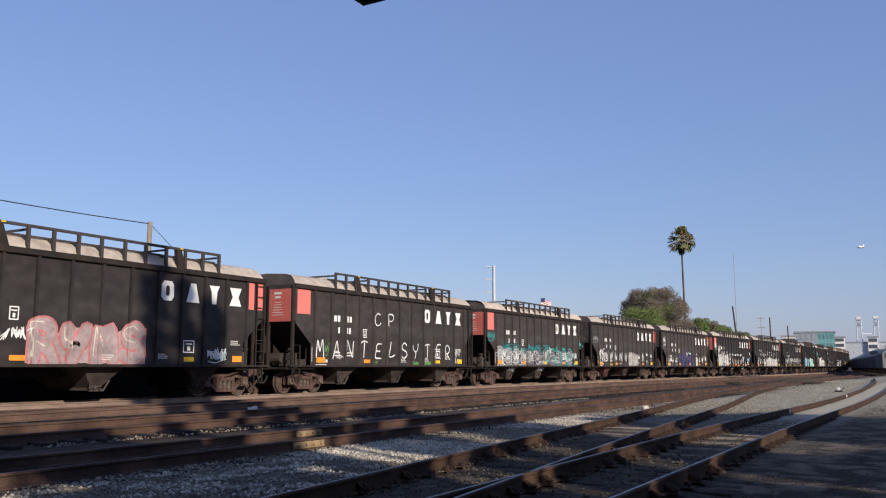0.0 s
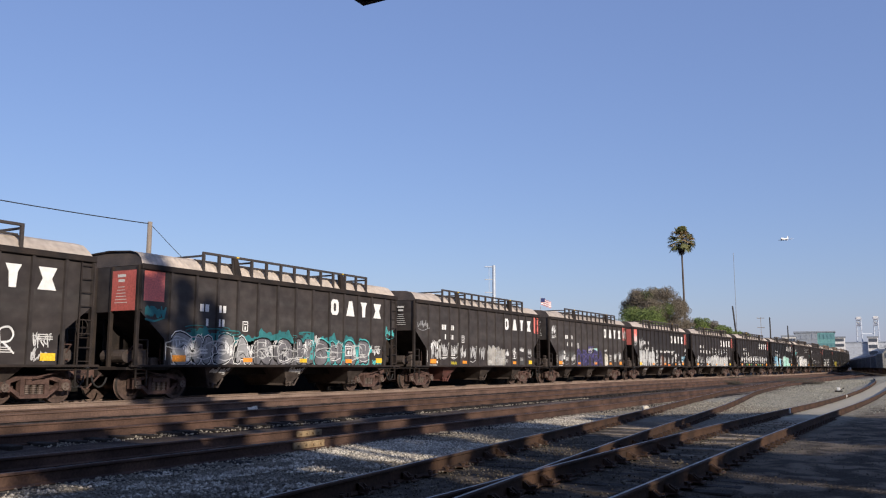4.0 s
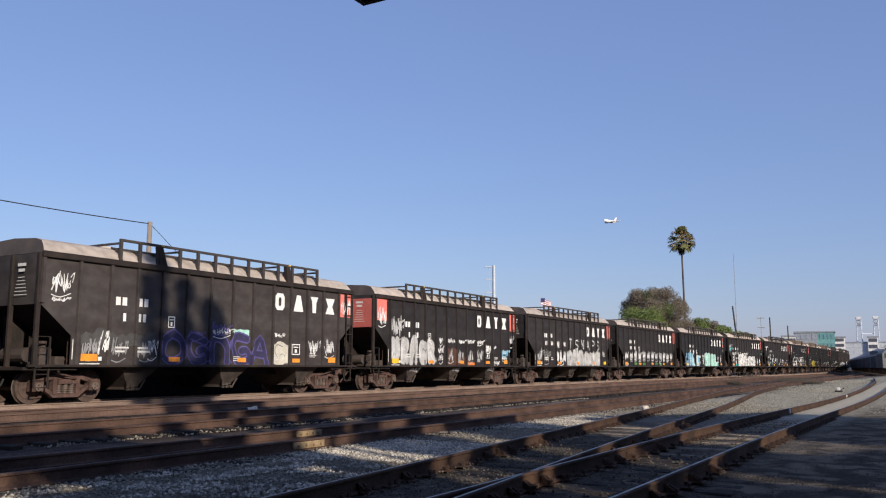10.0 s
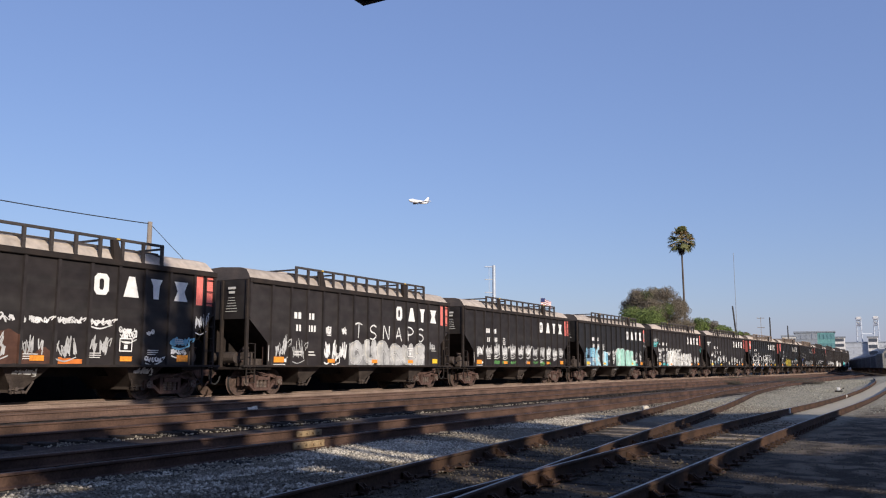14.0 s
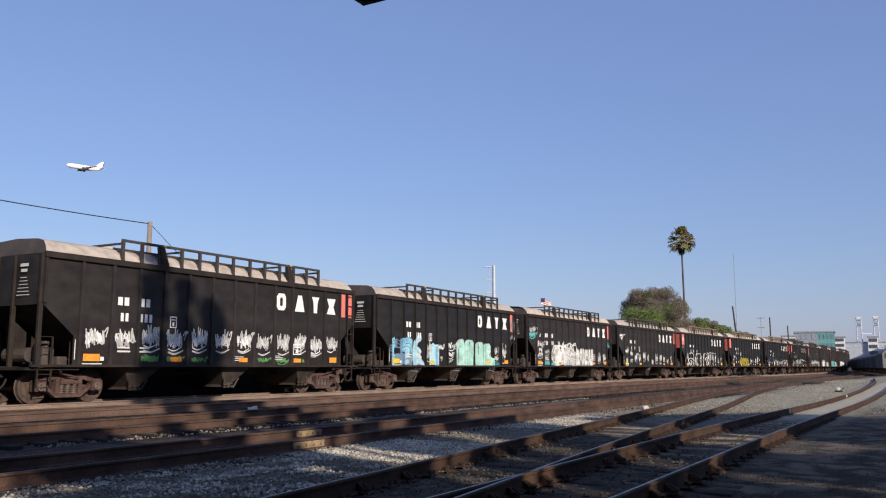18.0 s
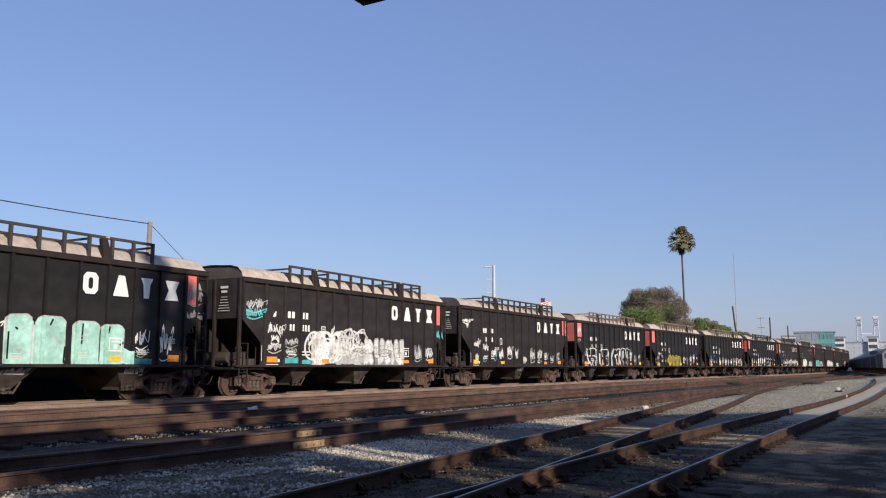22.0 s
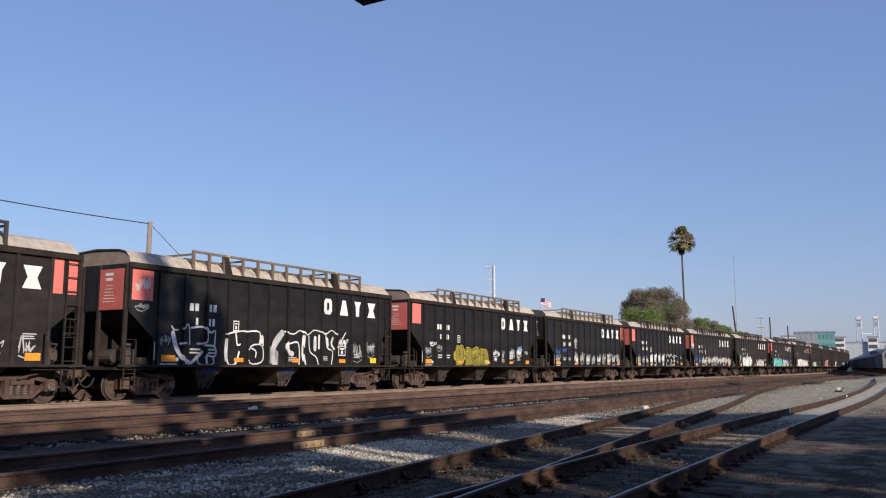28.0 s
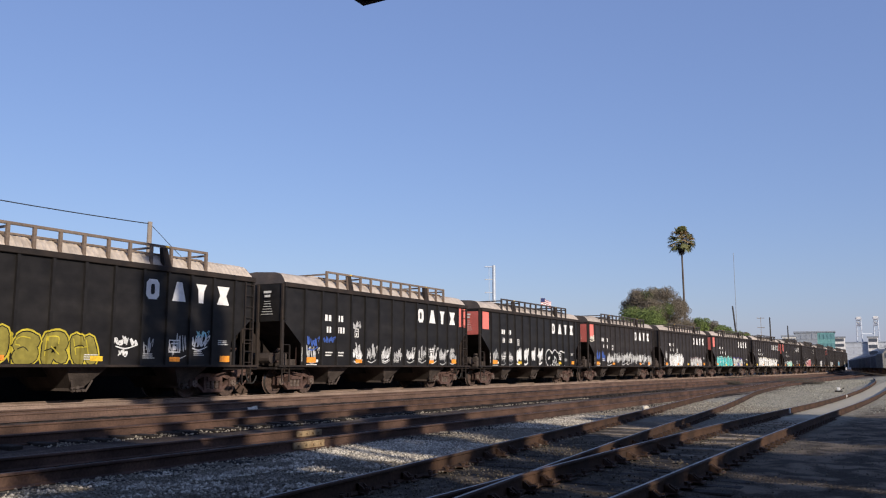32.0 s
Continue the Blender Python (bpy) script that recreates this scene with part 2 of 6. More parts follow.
def ground_material():
    m = bpy.data.materials.new("gravel_and_dirt")
    m.use_nodes = True
    t = m.node_tree
    n, k = t.nodes, t.links
    b = n["Principled BSDF"]
    geo = n.new("ShaderNodeTexCoord")
    sep = n.new("ShaderNodeSeparateXYZ")
    k.new(geo.outputs["Object"], sep.inputs["Vector"])

    def noise_node(scale, detail=6):
        q = n.new("ShaderNodeTexNoise")
        q.inputs["Scale"].default_value, q.inputs["Detail"].default_value = scale, detail
        k.new(geo.outputs["Object"], q.inputs["Vector"])
        return q.outputs["Fac"]

    def rng(v, a, c, d, e):
        q = n.new("ShaderNodeMapRange")
        for s, x in (("From Min", a), ("From Max", c), ("To Min", d), ("To Max", e)):
            q.inputs[s].default_value = x
        k.new(v, q.inputs["Value"])
        return q.outputs["Result"]

    def mix(f, a, c):
        q = n.new("ShaderNodeMix")
        q.data_type = "RGBA"
        k.new(f, q.inputs["Factor"])
        for s, x in (("A", a), ("B", c)):
            if isinstance(x, tuple):
                q.inputs[s].default_value = (*x, 1)
            else:
                k.new(x, q.inputs[s])
        return q.outputs["Result"]

    def op(kind, a, c):
        q = n.new("ShaderNodeMath")
        q.operation = kind
        for i, x in enumerate((a, c)):
            if isinstance(x, (int, float)):
                q.inputs[i].default_value = x
            else:
                k.new(x, q.inputs[i])
        return q.outputs["Value"]

    vor = n.new("ShaderNodeTexVoronoi")
    vor.inputs["Scale"].default_value = 28.0
    k.new(geo.outputs["Object"], vor.inputs["Vector"])
    stones = mix(rng(vor.outputs["Distance"], 0.0, 0.7, 0, 1), (0.32, 0.285, 0.225), (0.085, 0.074, 0.059))
    grey = mix(rng(noise_node(0.5), 0.35, 0.7, 0, 1), stones, (0.135, 0.117, 0.09))
    # oil-soaked dirt round the frog of the turnout
    oil = op("MULTIPLY", rng(op("ADD", sep.outputs["Y"], op("MULTIPLY", noise_node(1.1), 1.2)), 5.4, 6.6, 1, 0), rng(op("ADD", sep.outputs["X"], op("MULTIPLY", noise_node(0.8), 5.0)), 15.0, 19.0, 1, 0))
    grey = mix(op("MULTIPLY", oil, 0.92), grey, mix(rng(noise_node(2.5, 8), 0.45, 0.65, 0, 1), (0.034, 0.027, 0.021), (0.1, 0.08, 0.06)))
    # cinders and old oil between the rails of the turnout
    cinder = op("MULTIPLY", op("MULTIPLY", rng(op("ADD", sep.outputs["Y"], op("MULTIPLY", noise_node(1.5), 0.8)), 2.7, 3.1, 0, 1), rng(op("ADD", sep.outputs["Y"], op("MULTIPLY", noise_node(1.3), 1.0)), 6.9, 7.6, 1, 0)), rng(op("ADD", sep.outputs["X"], op("MULTIPLY", noise_node(0.9), 4.0)), 20.0, 24.0, 1, 0))
    grey = mix(op("MULTIPLY", cinder, 0.85), grey, mix(rng(noise_node(3.5, 9), 0.4, 0.62, 0, 1), (0.036, 0.028, 0.021), (0.11, 0.088, 0.065)))
    pale = mix(rng(noise_node(9), 0.3, 0.7, 0, 1), (0.58, 0.54, 0.42), (0.4, 0.37, 0.28))
    pale = mix(rng(noise_node(0.35), 0.5, 0.7, 0, 0.6), pale, (0.27, 0.24, 0.19))
    pale = mix(rng(noise_node(2.2), 0.5, 0.75, 0, 0.55), pale, (0.33, 0.29, 0.24))
    far = op("ADD", sep.outputs["X"], op("MULTIPLY", noise_node(0.2), 14.0))
    pale = mix(rng(vor.outputs["Distance"], 0.1, 0.75, 0, 0.55), pale, (0.16, 0.15, 0.125))
    pale = mix(rng(noise_node(4.5, 8), 0.42, 0.66, 0, 0.45), pale, (0.22, 0.205, 0.16))
    pale = mix(rng(noise_node(1.4, 8), 0.52, 0.7, 0, 0.3), pale, (0.2, 0.18, 0.14))
    # trampled sand lies between the rails of the siding
    y_in = op("MULTIPLY", rng(sep.outputs["Y"], 2.6, 2.8, 0, 1), rng(sep.outputs["Y"], 3.9, 4.1, 1, 0))
    pale = mix(op("MULTIPLY", y_in, rng(sep.outputs["X"], 24.0, 27.0, 0, 0.8)), pale, (0.52, 0.47, 0.36))
    grey = mix(rng(far, 27.0, 38.0, 0, 1), grey, pale)
    # trodden brown dirt lies on the near side of the siding
    dirt = op("MULTIPLY", rng(op("ADD", sep.outputs["Y"], op("MULTIPLY", noise_node(1.2), 1.4)), 2.6, 3.3, 1, 0), rng(op("ADD", sep.outputs["X"], op("MULTIPLY", noise_node(0.4), 10.0)), 40.0, 50.0, 1, 0))
    soil = mix(rng(noise_node(2.2, 10), 0.45, 0.58, 0, 1), (0.036, 0.027, 0.02), (0.17, 0.135, 0.1))
    soil = mix(rng(vor.outputs["Distance"], 0.05, 0.35, 0.5, 0), soil, (0.24, 0.2, 0.15))
    grey = mix(op("MULTIPLY", dirt, 0.85), grey, soil)
    brown = mix(rng(noise_node(0.9), 0.3, 0.7, 0, 1), (0.09, 0.067, 0.053), (0.045, 0.034, 0.029))
    brown = mix(rng(noise_node(14), 0.45, 0.75, 0, 0.6), brown, (0.17, 0.138, 0.11))
    streak = n.new("ShaderNodeMapping")
    streak.inputs["Scale"].default_value = (0.12, 2.2, 1.0)
    k.new(geo.outputs["Object"], streak.inputs["Vector"])
    line = n.new("ShaderNodeTexNoise")
    line.inputs["Scale"].default_value, line.inputs["Detail"].default_value = 1.0, 5
    k.new(streak.outputs["Vector"], line.inputs["Vector"])
    brown = mix(rng(line.outputs["Fac"], 0.48, 0.6, 0, 0.85), brown, (0.04, 0.029, 0.024))
    brown = mix(rng(line.outputs["Fac"], 0.46, 0.36, 0, 0.75), brown, (0.2, 0.163, 0.132))
    # a pale dusty shoulder runs along the main track
    yd = op("ADD", sep.outputs["Y"], op("MULTIPLY", op("SUBTRACT", noise_node(0.7, 6), 0.5), 1.6))
    dust = op("MULTIPLY", rng(yd, 18.9, 19.5, 0, 1), rng(yd, 21.0, 21.5, 1, 0))
    brown = mix(op("MULTIPLY", dust, 0.85), brown, mix(rng(noise_node(11), 0.35, 0.65, 0, 1), (0.27, 0.215, 0.18), (0.17, 0.132, 0.11)))
    # rust-stained dirt lies round the main tracks, grey gravel on the near side
    edge = op("ADD", op("SUBTRACT", sep.outputs["Y"], op("MULTIPLY", sep.outputs["X"], -0.012)), op("MULTIPLY", noise_node(0.25), 4.0))
    edge = op("ADD", edge, rng(sep.outputs["X"], 29.0, 44.0, 0, 2.2))
    edge = op("ADD", edge, op("MULTIPLY", op("SUBTRACT", noise_node(1.6, 8), 0.5), 3.0))
    col = mix(rng(edge, 12.0, 13.6, 0, 1), grey, brown)
    k.new(col, b.inputs["Base Color"])
    b.inputs["Roughness"].default_value = 0.98
    b.inputs["Specular IOR Level"].default_value = 0.15
    bp = n.new("ShaderNodeBump")
    bp.inputs["Strength"].default_value, bp.inputs["Distance"].default_value = 0.9, 0.035
    k.new(vor.outputs["Distance"], bp.inputs["Height"])
    k.new(bp.outputs["Normal"], b.inputs["Normal"])
    return m


M["ground"] = ground_material()


# ---- mesh helpers ----
def mesh_from(name, bm, mats, smooth=False):
    me = bpy.data.meshes.new(name)
    bm.to_mesh(me)
    bm.free()
    for m in mats if isinstance(mats, (list, tuple)) else [mats]:
        me.materials.append(m)
    if smooth:
        me.shade_smooth()
    return me


def part(name, bm, mats, parent=None, label="", m=None, smooth=False):
    """Links a bmesh (or a shared mesh) as one mesh object under a thing or a part."""
    me = bm if isinstance(bm, bpy.types.Mesh) else mesh_from(name, bm, mats, smooth)
    ob = new(name, me)
    if parent is not None:
        ob.parent = parent
    if m is not None:
        ob.matrix_basis = m
    if label:
        tagged(ob, label)
    return ob


def thing(name, m, label, category, group="", kind=""):
    ob = new(name)
    ob.empty_display_size = 0.2
    ob.matrix_basis = m
    return tagged(ob, label, category, group, kind)


def box(bm, x0, x1, y0, y1, z0, z1, mi=0, bevel=0.0):
    r = bmesh.ops.create_cube(bm, size=1, matrix=Matrix.Translation(((x0 + x1) / 2, (y0 + y1) / 2, (z0 + z1) / 2)) @ Matrix.Diagonal((x1 - x0, y1 - y0, z1 - z0, 1)))
    faces = {f for v in r["verts"] for f in v.link_faces}
    for f in faces:
        f.material_index = mi
    if bevel:
        bmesh.ops.bevel(bm, geom=list({e for f in faces for e in f.edges}), offset=bevel, segments=1, affect="EDGES", material=mi)
    return bm


def a_box(x0, x1, y0, y1, z0, z1, bevel=0.0):
    return box(bmesh.new(), x0, x1, y0, y1, z0, z1, 0, bevel)


def prism(bm, outline, axis, lo, hi, mi=0):
    """A prism over a closed outline in the plane across the axis ('x': (y, z), 'y': (x, z), 'z': (x, y))."""
    def place(p, h):
        a, b = p
        return {"x": (h, a, b), "y": (a, h, b), "z": (a, b, h)}[axis]
    lo_v = [bm.verts.new(place(p, lo)) for p in outline]
    hi_v = [bm.verts.new(place(p, hi)) for p in outline]
    fs = [bm.faces.new(lo_v), bm.faces.new(hi_v[::-1])]
    n = len(outline)
    for i in range(n):
        fs.append(bm.faces.new((lo_v[i], hi_v[i], hi_v[(i + 1) % n], lo_v[(i + 1) % n])))
    for f in fs:
        f.material_index = mi
    bmesh.ops.recalc_face_normals(bm, faces=fs)
    return bm


def bar(bm, a, b, r, sides=6, r2=None, mi=0):
    """A round bar from a to b."""
    a, b = Vector(a), Vector(b)
    q = (b - a).to_track_quat("Z", "Y").to_matrix().to_4x4()
    res = bmesh.ops.create_cone(bm, cap_ends=True, segments=sides, radius1=r, radius2=r if r2 is None else r2, depth=(b - a).length,
                                matrix=Matrix.Translation((a + b) / 2) @ q)
    for f in {f for v in res["verts"] for f in v.link_faces}:
        f.material_index = mi
    return bm


def beam(bm, a, b, w, h, mi=0):
    """A square-edged bar from a to b."""
    a, b = Vector(a), Vector(b)
    q = (b - a).to_track_quat("X", "Z").to_matrix().to_4x4()
    res = bmesh.ops.create_cube(bm, size=1, matrix=Matrix.Translation((a + b) / 2) @ q @ Matrix.Diagonal(((b - a).length, w, h, 1)))
    for f in {f for v in res["verts"] for f in v.link_faces}:
        f.material_index = mi
    return bm


# ---- ground ----
def spaced(parts):
    out = []
    for a, b, n in parts:
        out += [a + (b - a) * i / n for i in range(n)]
    return out + [parts[-1][1]]


def ease(x, a, b):
    t = min(max((x - a) / (b - a), 0.0), 1.0)
    return t * t * (3 - 2 * t)


def height(x, y):
    """The yard lies a little lower on the near side, and sags along the near siding."""
    z = -0.17 * (1 - ease(y, 10.0, 17.5))
    sag = 0.22 * ease(x, 12, 46) * (1 - ease(x, 48, 85))
    return z - sag * (1 - ease(y, 5.2, 8.0))


def build_ground():
    xs = spaced([(-3500, -300, 6), (-300, -30, 8), (-30, -2, 20), (-2, 34, 150), (34, 90, 90), (90, 300, 40), (300, 4500, 12)])
    ys = spaced([(-3500, -300, 6), (-300, -30, 8), (-30, -4, 16), (-4, 12, 90), (12, 26, 50), (26, 120, 24), (120, 3500, 12)])
    verts, faces = [], []
    for x in xs:
        for y in ys:
            z = height(x, y) - 0.015
            if -10 < x < 120 and -12 < y < 30:
                z += 0.035 * noise.noise((x * 0.35, y * 0.5, 3)) + 0.03 * noise.noise((x * 1.7, y * 1.9, 7))
            verts.append((x, y, z))
    w = len(ys)
    for i in range(len(xs) - 1):
        for j in range(w - 1):
            a = i * w + j
            faces.append((a, a + w, a + w + 1, a + 1))
    me = bpy.data.meshes.new("ground")
    me.from_pydata(verts, [], faces)
    me.materials.append(M["ground"])
    me.shade_smooth()
    return tagged(new("ground", me), "rail yard ground of grey gravel and rust-brown dirt", "ground", kind="structure")


build_ground()


# ---- tracks ----
def rail_points(f, x0, x1, step):
    n = max(2, int((x1 - x0) / step))
    return [(x0 + (x1 - x0) * i / n, f(x0 + (x1 - x0) * i / n)) for i in range(n + 1)]


RAIL_OUTLINE = [(-0.07, 0.0), (0.07, 0.0), (0.07, 0.012), (0.012, 0.03), (0.010, 0.135), (0.036, 0.148), (0.036, 0.168), (0.017, 0.18), (-0.017, 0.18),
                (-0.036, 0.168), (-0.036, 0.148), (-0.010, 0.135), (-0.012, 0.03), (-0.07, 0.012)]


def rail_mesh(pts, lie=height):
    bm = bmesh.new()
    rings = []
    for i, (x, y) in enumerate(pts):
        a, b = pts[max(i - 1, 0)], pts[min(i + 1, len(pts) - 1)]
        d = Vector((b[0] - a[0], b[1] - a[1], 0)).normalized()
        nrm = Vector((-d.y, d.x, 0))
        rings.append([bm.verts.new((x + nrm.x * u, y + nrm.y * u, z + lie(x, y))) for u, z in RAIL_OUTLINE])
    m = len(RAIL_OUTLINE)
    for r0, r1 in zip(rings, rings[1:]):
        for j in range(m):
            f = bm.faces.new((r0[j], r1[j], r1[(j + 1) % m], r0[(j + 1) % m]))
            f.material_index = 1 if j == 7 else 0
    bm.faces.new(rings[0])
    bm.faces.new(rings[-1][::-1])
    bmesh.ops.recalc_face_normals(bm, faces=bm.faces)
    return bm


TIE = mesh_from("tie", a_box(-0.11, 0.11, -1.3, 1.3, -0.16, 0.0, 0.015), M["tie"])
TIE_PALE = mesh_from("tie", a_box(-0.11, 0.11, -0.86, 0.86, -0.16, 0.0, 0.015), M["tie_pale"])


def plate_mesh(brace):
    """A tie plate with its spikes; a brace is a cast wedge against the rail's web on either side."""
    bm = box(bmesh.new(), -0.1, 0.1, -0.19, 0.19, 0.0, 0.014)
    for x, y in ((-0.06, 0.085), (0.06, -0.085), (0.06, 0.15), (-0.06, -0.15)):
        box(bm, x - 0.014, x + 0.014, y - 0.014, y + 0.014, 0.014, 0.05)
        box(bm, x - 0.02, x + 0.02, y - 0.026, y + 0.02, 0.05, 0.062)
    if brace:
        for e in (-1, 1):
            for x in (-0.06, 0.035):
                prism(bm, [(e * 0.15, 0.014), (e * 0.14, 0.03), (e * 0.05, 0.095), (e * 0.02, 0.095), (e * 0.02, 0.014)], "x", x, x + 0.025)
            box(bm, -0.06, 0.06, min(e * 0.02, e * 0.045), max(e * 0.02, e * 0.045), 0.03, 0.1)
    return bm


PLATE = mesh_from("tie_plate", plate_mesh(False), M["plate"])
BRACE = mesh_from("tie_plate", plate_mesh(True), M["plate"])
ANCHOR = mesh_from("rail_anchor", box(box(bmesh.new(), -0.018, 0.018, -0.1, 0.1, -0.03, 0.012), -0.018, 0.018, -0.1, -0.07, 0.0, 0.05), M["plate"])


def track(label, left, right, x0, x1, ties=None, step=4.0, tie_step=0.53, side="rail_brown", head="rail_head", braced=False):
    ob = thing("railway_track", pose(0, 0, 0), label, "railway track", "yard tracks", "structure")
    for f in (left, right):
        part("rail", rail_mesh(rail_points(f, x0, x1, step)), [M[side], M[head]], ob)
    if ties:
        x = ties[0]
        while x < ties[1]:
            yl, yr = left(x), right(x)
            slope = math.degrees(math.atan(left(x + 0.5) - left(x - 0.5)))
            part("tie", TIE_PALE if yl < 9 and x > 13.5 else TIE, None, ob, "", pose(x + random.uniform(-0.05, 0.05), (yl + yr) / 2 + random.uniform(-0.06, 0.06), height(x, (yl + yr) / 2) + (random.uniform(-0.04, 0.008) if yl < 9 and x > 13.5 else random.uniform(-0.035, -0.012) if yl < 9 else random.uniform(-0.004, 0.014)), 0, 0, slope + random.uniform(-2, 2)))
            if braced and x < 26:
                for y in (yl, yr):
                    part("tie_plate", BRACE if braced and 7 < x < 15 and random.random() < 0.55 else PLATE, None, ob, "", pose(x, y, height(x, y) + 0.004, 0, 0, slope))
                    if x < 18:
                        part("rail_anchor", ANCHOR, None, ob, "", pose(x + 0.17, y, height(x, y) + 0.004, 0, 0, slope))
            x += tie_step
    return ob


def straight(c):
    return lambda x: c


track("rusty yard track nearest the loose gravel", straight(10.55), straight(9.05), -12, 160, (3.0, 45.0), 40)
track("rusty yard track with shiny worn heads", straight(14.75), straight(13.25), -12, 170, (6.0, 50.0), 40)


def lead_left(x):
    return 4.74 + 0.1005 * x if x < 44 else 9.162 + (x - 44) * 0.07


def lead_right(x):
    return 3.12 + 0.104 * x if x < 44 else 7.696 + (x - 44) * 0.07


def side_left(x):
    return 4.05 if x < 60 else 4.05 + 0.001 * (x - 60) ** 2


def side_right(x):
    return 2.62 if x < 60 else 2.62 + 0.001 * (x - 60) ** 2


track("rusty turnout lead crossing the frog", lead_left, lead_right, -4, 63, (3.5, 30), 1.5, side="rail", head="rail_shiny", braced=True)
track("rusty siding curving off through pale gravel", side_left, side_right, -4, 100, (3.5, 26), 1.5, side="rail", head="rail_shiny", braced=True)


# ---- the moving train ----
CAR, BODY, HALF = 15.66, 14.05, 1.6
TRUCK_A, TRUCK_B = 1.34, 12.75      # truck centres from the leading corner
CORNER_AT_6 = 21.6                  # the leading corner of car 0 at 6 s


def run(t):
    """How far the train has rolled since 6 s."""
    return 5.67 * (t - 6) + 0.0069 * (t * t - 36)


LINE = []


def lay_line():
    x, y, h, ds = -80.0, 22.1, 0.0, 0.5
    for i in range(1400):
        LINE.append((x, y, h))
        s = -80 + i * ds
        k = 0 if s < 39.5 else -0.001335 if s < 96.5 else 0.001606 if s < 144 else 0 if s < 190 else 0.0018 if s < 420 else 0
        h += k * ds
        x, y = x + math.cos(h) * ds, y + math.sin(h) * ds


lay_line()


def on_line(s):
    q = (s + 80) / 0.5
    i = int(q)
    a, b, f = LINE[i], LINE[i + 1], q - i
    return Vector((a[0] + (b[0] - a[0]) * f, a[1] + (b[1] - a[1]) * f, 0))


def beside(off):
    return lambda x: 22.1 + off if x < 30 else on_line(x).y + off


track("rusty yard track beside the moving train", beside(-3.35), beside(-4.8), -12, 160, (10, 40), 6, side="rail_dusty")


def car_pose(n, t):
    s = CORNER_AT_6 + n * CAR - run(t)
    a, b = on_line(s + TRUCK_A), on_line(s + TRUCK_B)
    d = (b - a).normalized()
    mid = a + d * (BODY / 2 - TRUCK_A)
    return pose(mid.x, mid.y, RAIL, 0, 0, math.degrees(math.atan2(d.y, d.x)))


def main_rail(side):
    pts = [(x - math.sin(h) * side, y + math.cos(h) * side) for x, y, h in LINE[80:1000:20]]
    return rail_mesh(pts, lambda x, y: 0.0)


main_track = thing("railway_track", pose(0, 0, 0), "main track carrying the moving hopper train", "railway track", "yard tracks", "structure")
for off in (0.75, -0.75):
    part("rail", main_rail(off), [M["rail_pale"], M["rail_head"]], main_track)

RIBS = [0.0, 1.2, 2.24, 3.2, 4.15, 5.15, 6.18, 7.2, 8.2, 9.24, 10.2, 11.15, 12.12, 13.12, 14.05]
SILL, TOP, CHORD = 1.03, 4.06, 3.92
X0 = -BODY / 2


def side_shell(sign):
    bm = bmesh.new()
    y0, y1 = sign * HALF, sign * (HALF - 0.03)
    a, b = X0, -X0
    prism(bm, [(a, 2.7), (a + 1.04, 1.84), (a + 1.04, SILL), (b - 1.04, SILL), (b - 1.04, 1.84), (b, 2.7), (b, TOP), (a, TOP)], "y", min(y0, y1), max(y0, y1))
    return bm


def rib_mesh(z0):
    bm = bmesh.new()
    prism(bm, [(-0.055, 0), (-0.04, -0.07), (0.04, -0.07), (0.055, 0)], "z", z0, CHORD)
    return bm


def roof_mesh():
    bm = bmesh.new()
    out = [(-HALF, 4.06), (-HALF + 0.14, 4.25), (-HALF + 0.32, 4.42), (-HALF + 0.62, 4.5), (0, 4.56), (HALF - 0.62, 4.5), (HALF - 0.32, 4.42), (HALF - 0.14, 4.25), (HALF, 4.06)]
    prism(bm, out, "x", X0 + 0.05, -X0 - 0.05)
    # hood ends lean in
    for v in bm.verts:
        if v.co.z > 4.1:
            v.co.x -= math.copysign((v.co.z - 4.06) * 0.35, v.co.x)
    for f in bm.faces:
        if abs(f.normal.x) > 0.5:
            f.material_index = 1
    return bm


def ridged_roof_mesh():
    """The same roof pressed into close ridges across the car."""
    bm = bmesh.new()
    out = [(-HALF, 4.06), (-HALF + 0.14, 4.25), (-HALF + 0.32, 4.42), (-HALF + 0.62, 4.5), (0, 4.56), (HALF - 0.62, 4.5), (HALF - 0.32, 4.42), (HALF - 0.14, 4.25), (HALF, 4.06)]
    count, rows = 280, []
    for i in range(count + 1):
        lift = 0.028 * max(0.0, math.sin(2 * math.pi * i / 4)) if 0 < i < count else 0.0
        x = X0 + 0.05 + (-2 * X0 - 0.1) * i / count
        rows.append([bm.verts.new((x - (math.copysign((z - 4.06) * 0.35, x) if i in (0, count) else 0), y * (1 + lift * 0.5), z + lift)) for y, z in out])
    for a, b in zip(rows, rows[1:]):
        for j in range(8):
            bm.faces.new((a[j], b[j], b[j + 1], a[j + 1]))
    for r in (rows[0], rows[-1]):
        bm.faces.new(r).material_index = 1
    bmesh.ops.recalc_face_normals(bm, faces=bm.faces)
    return bm


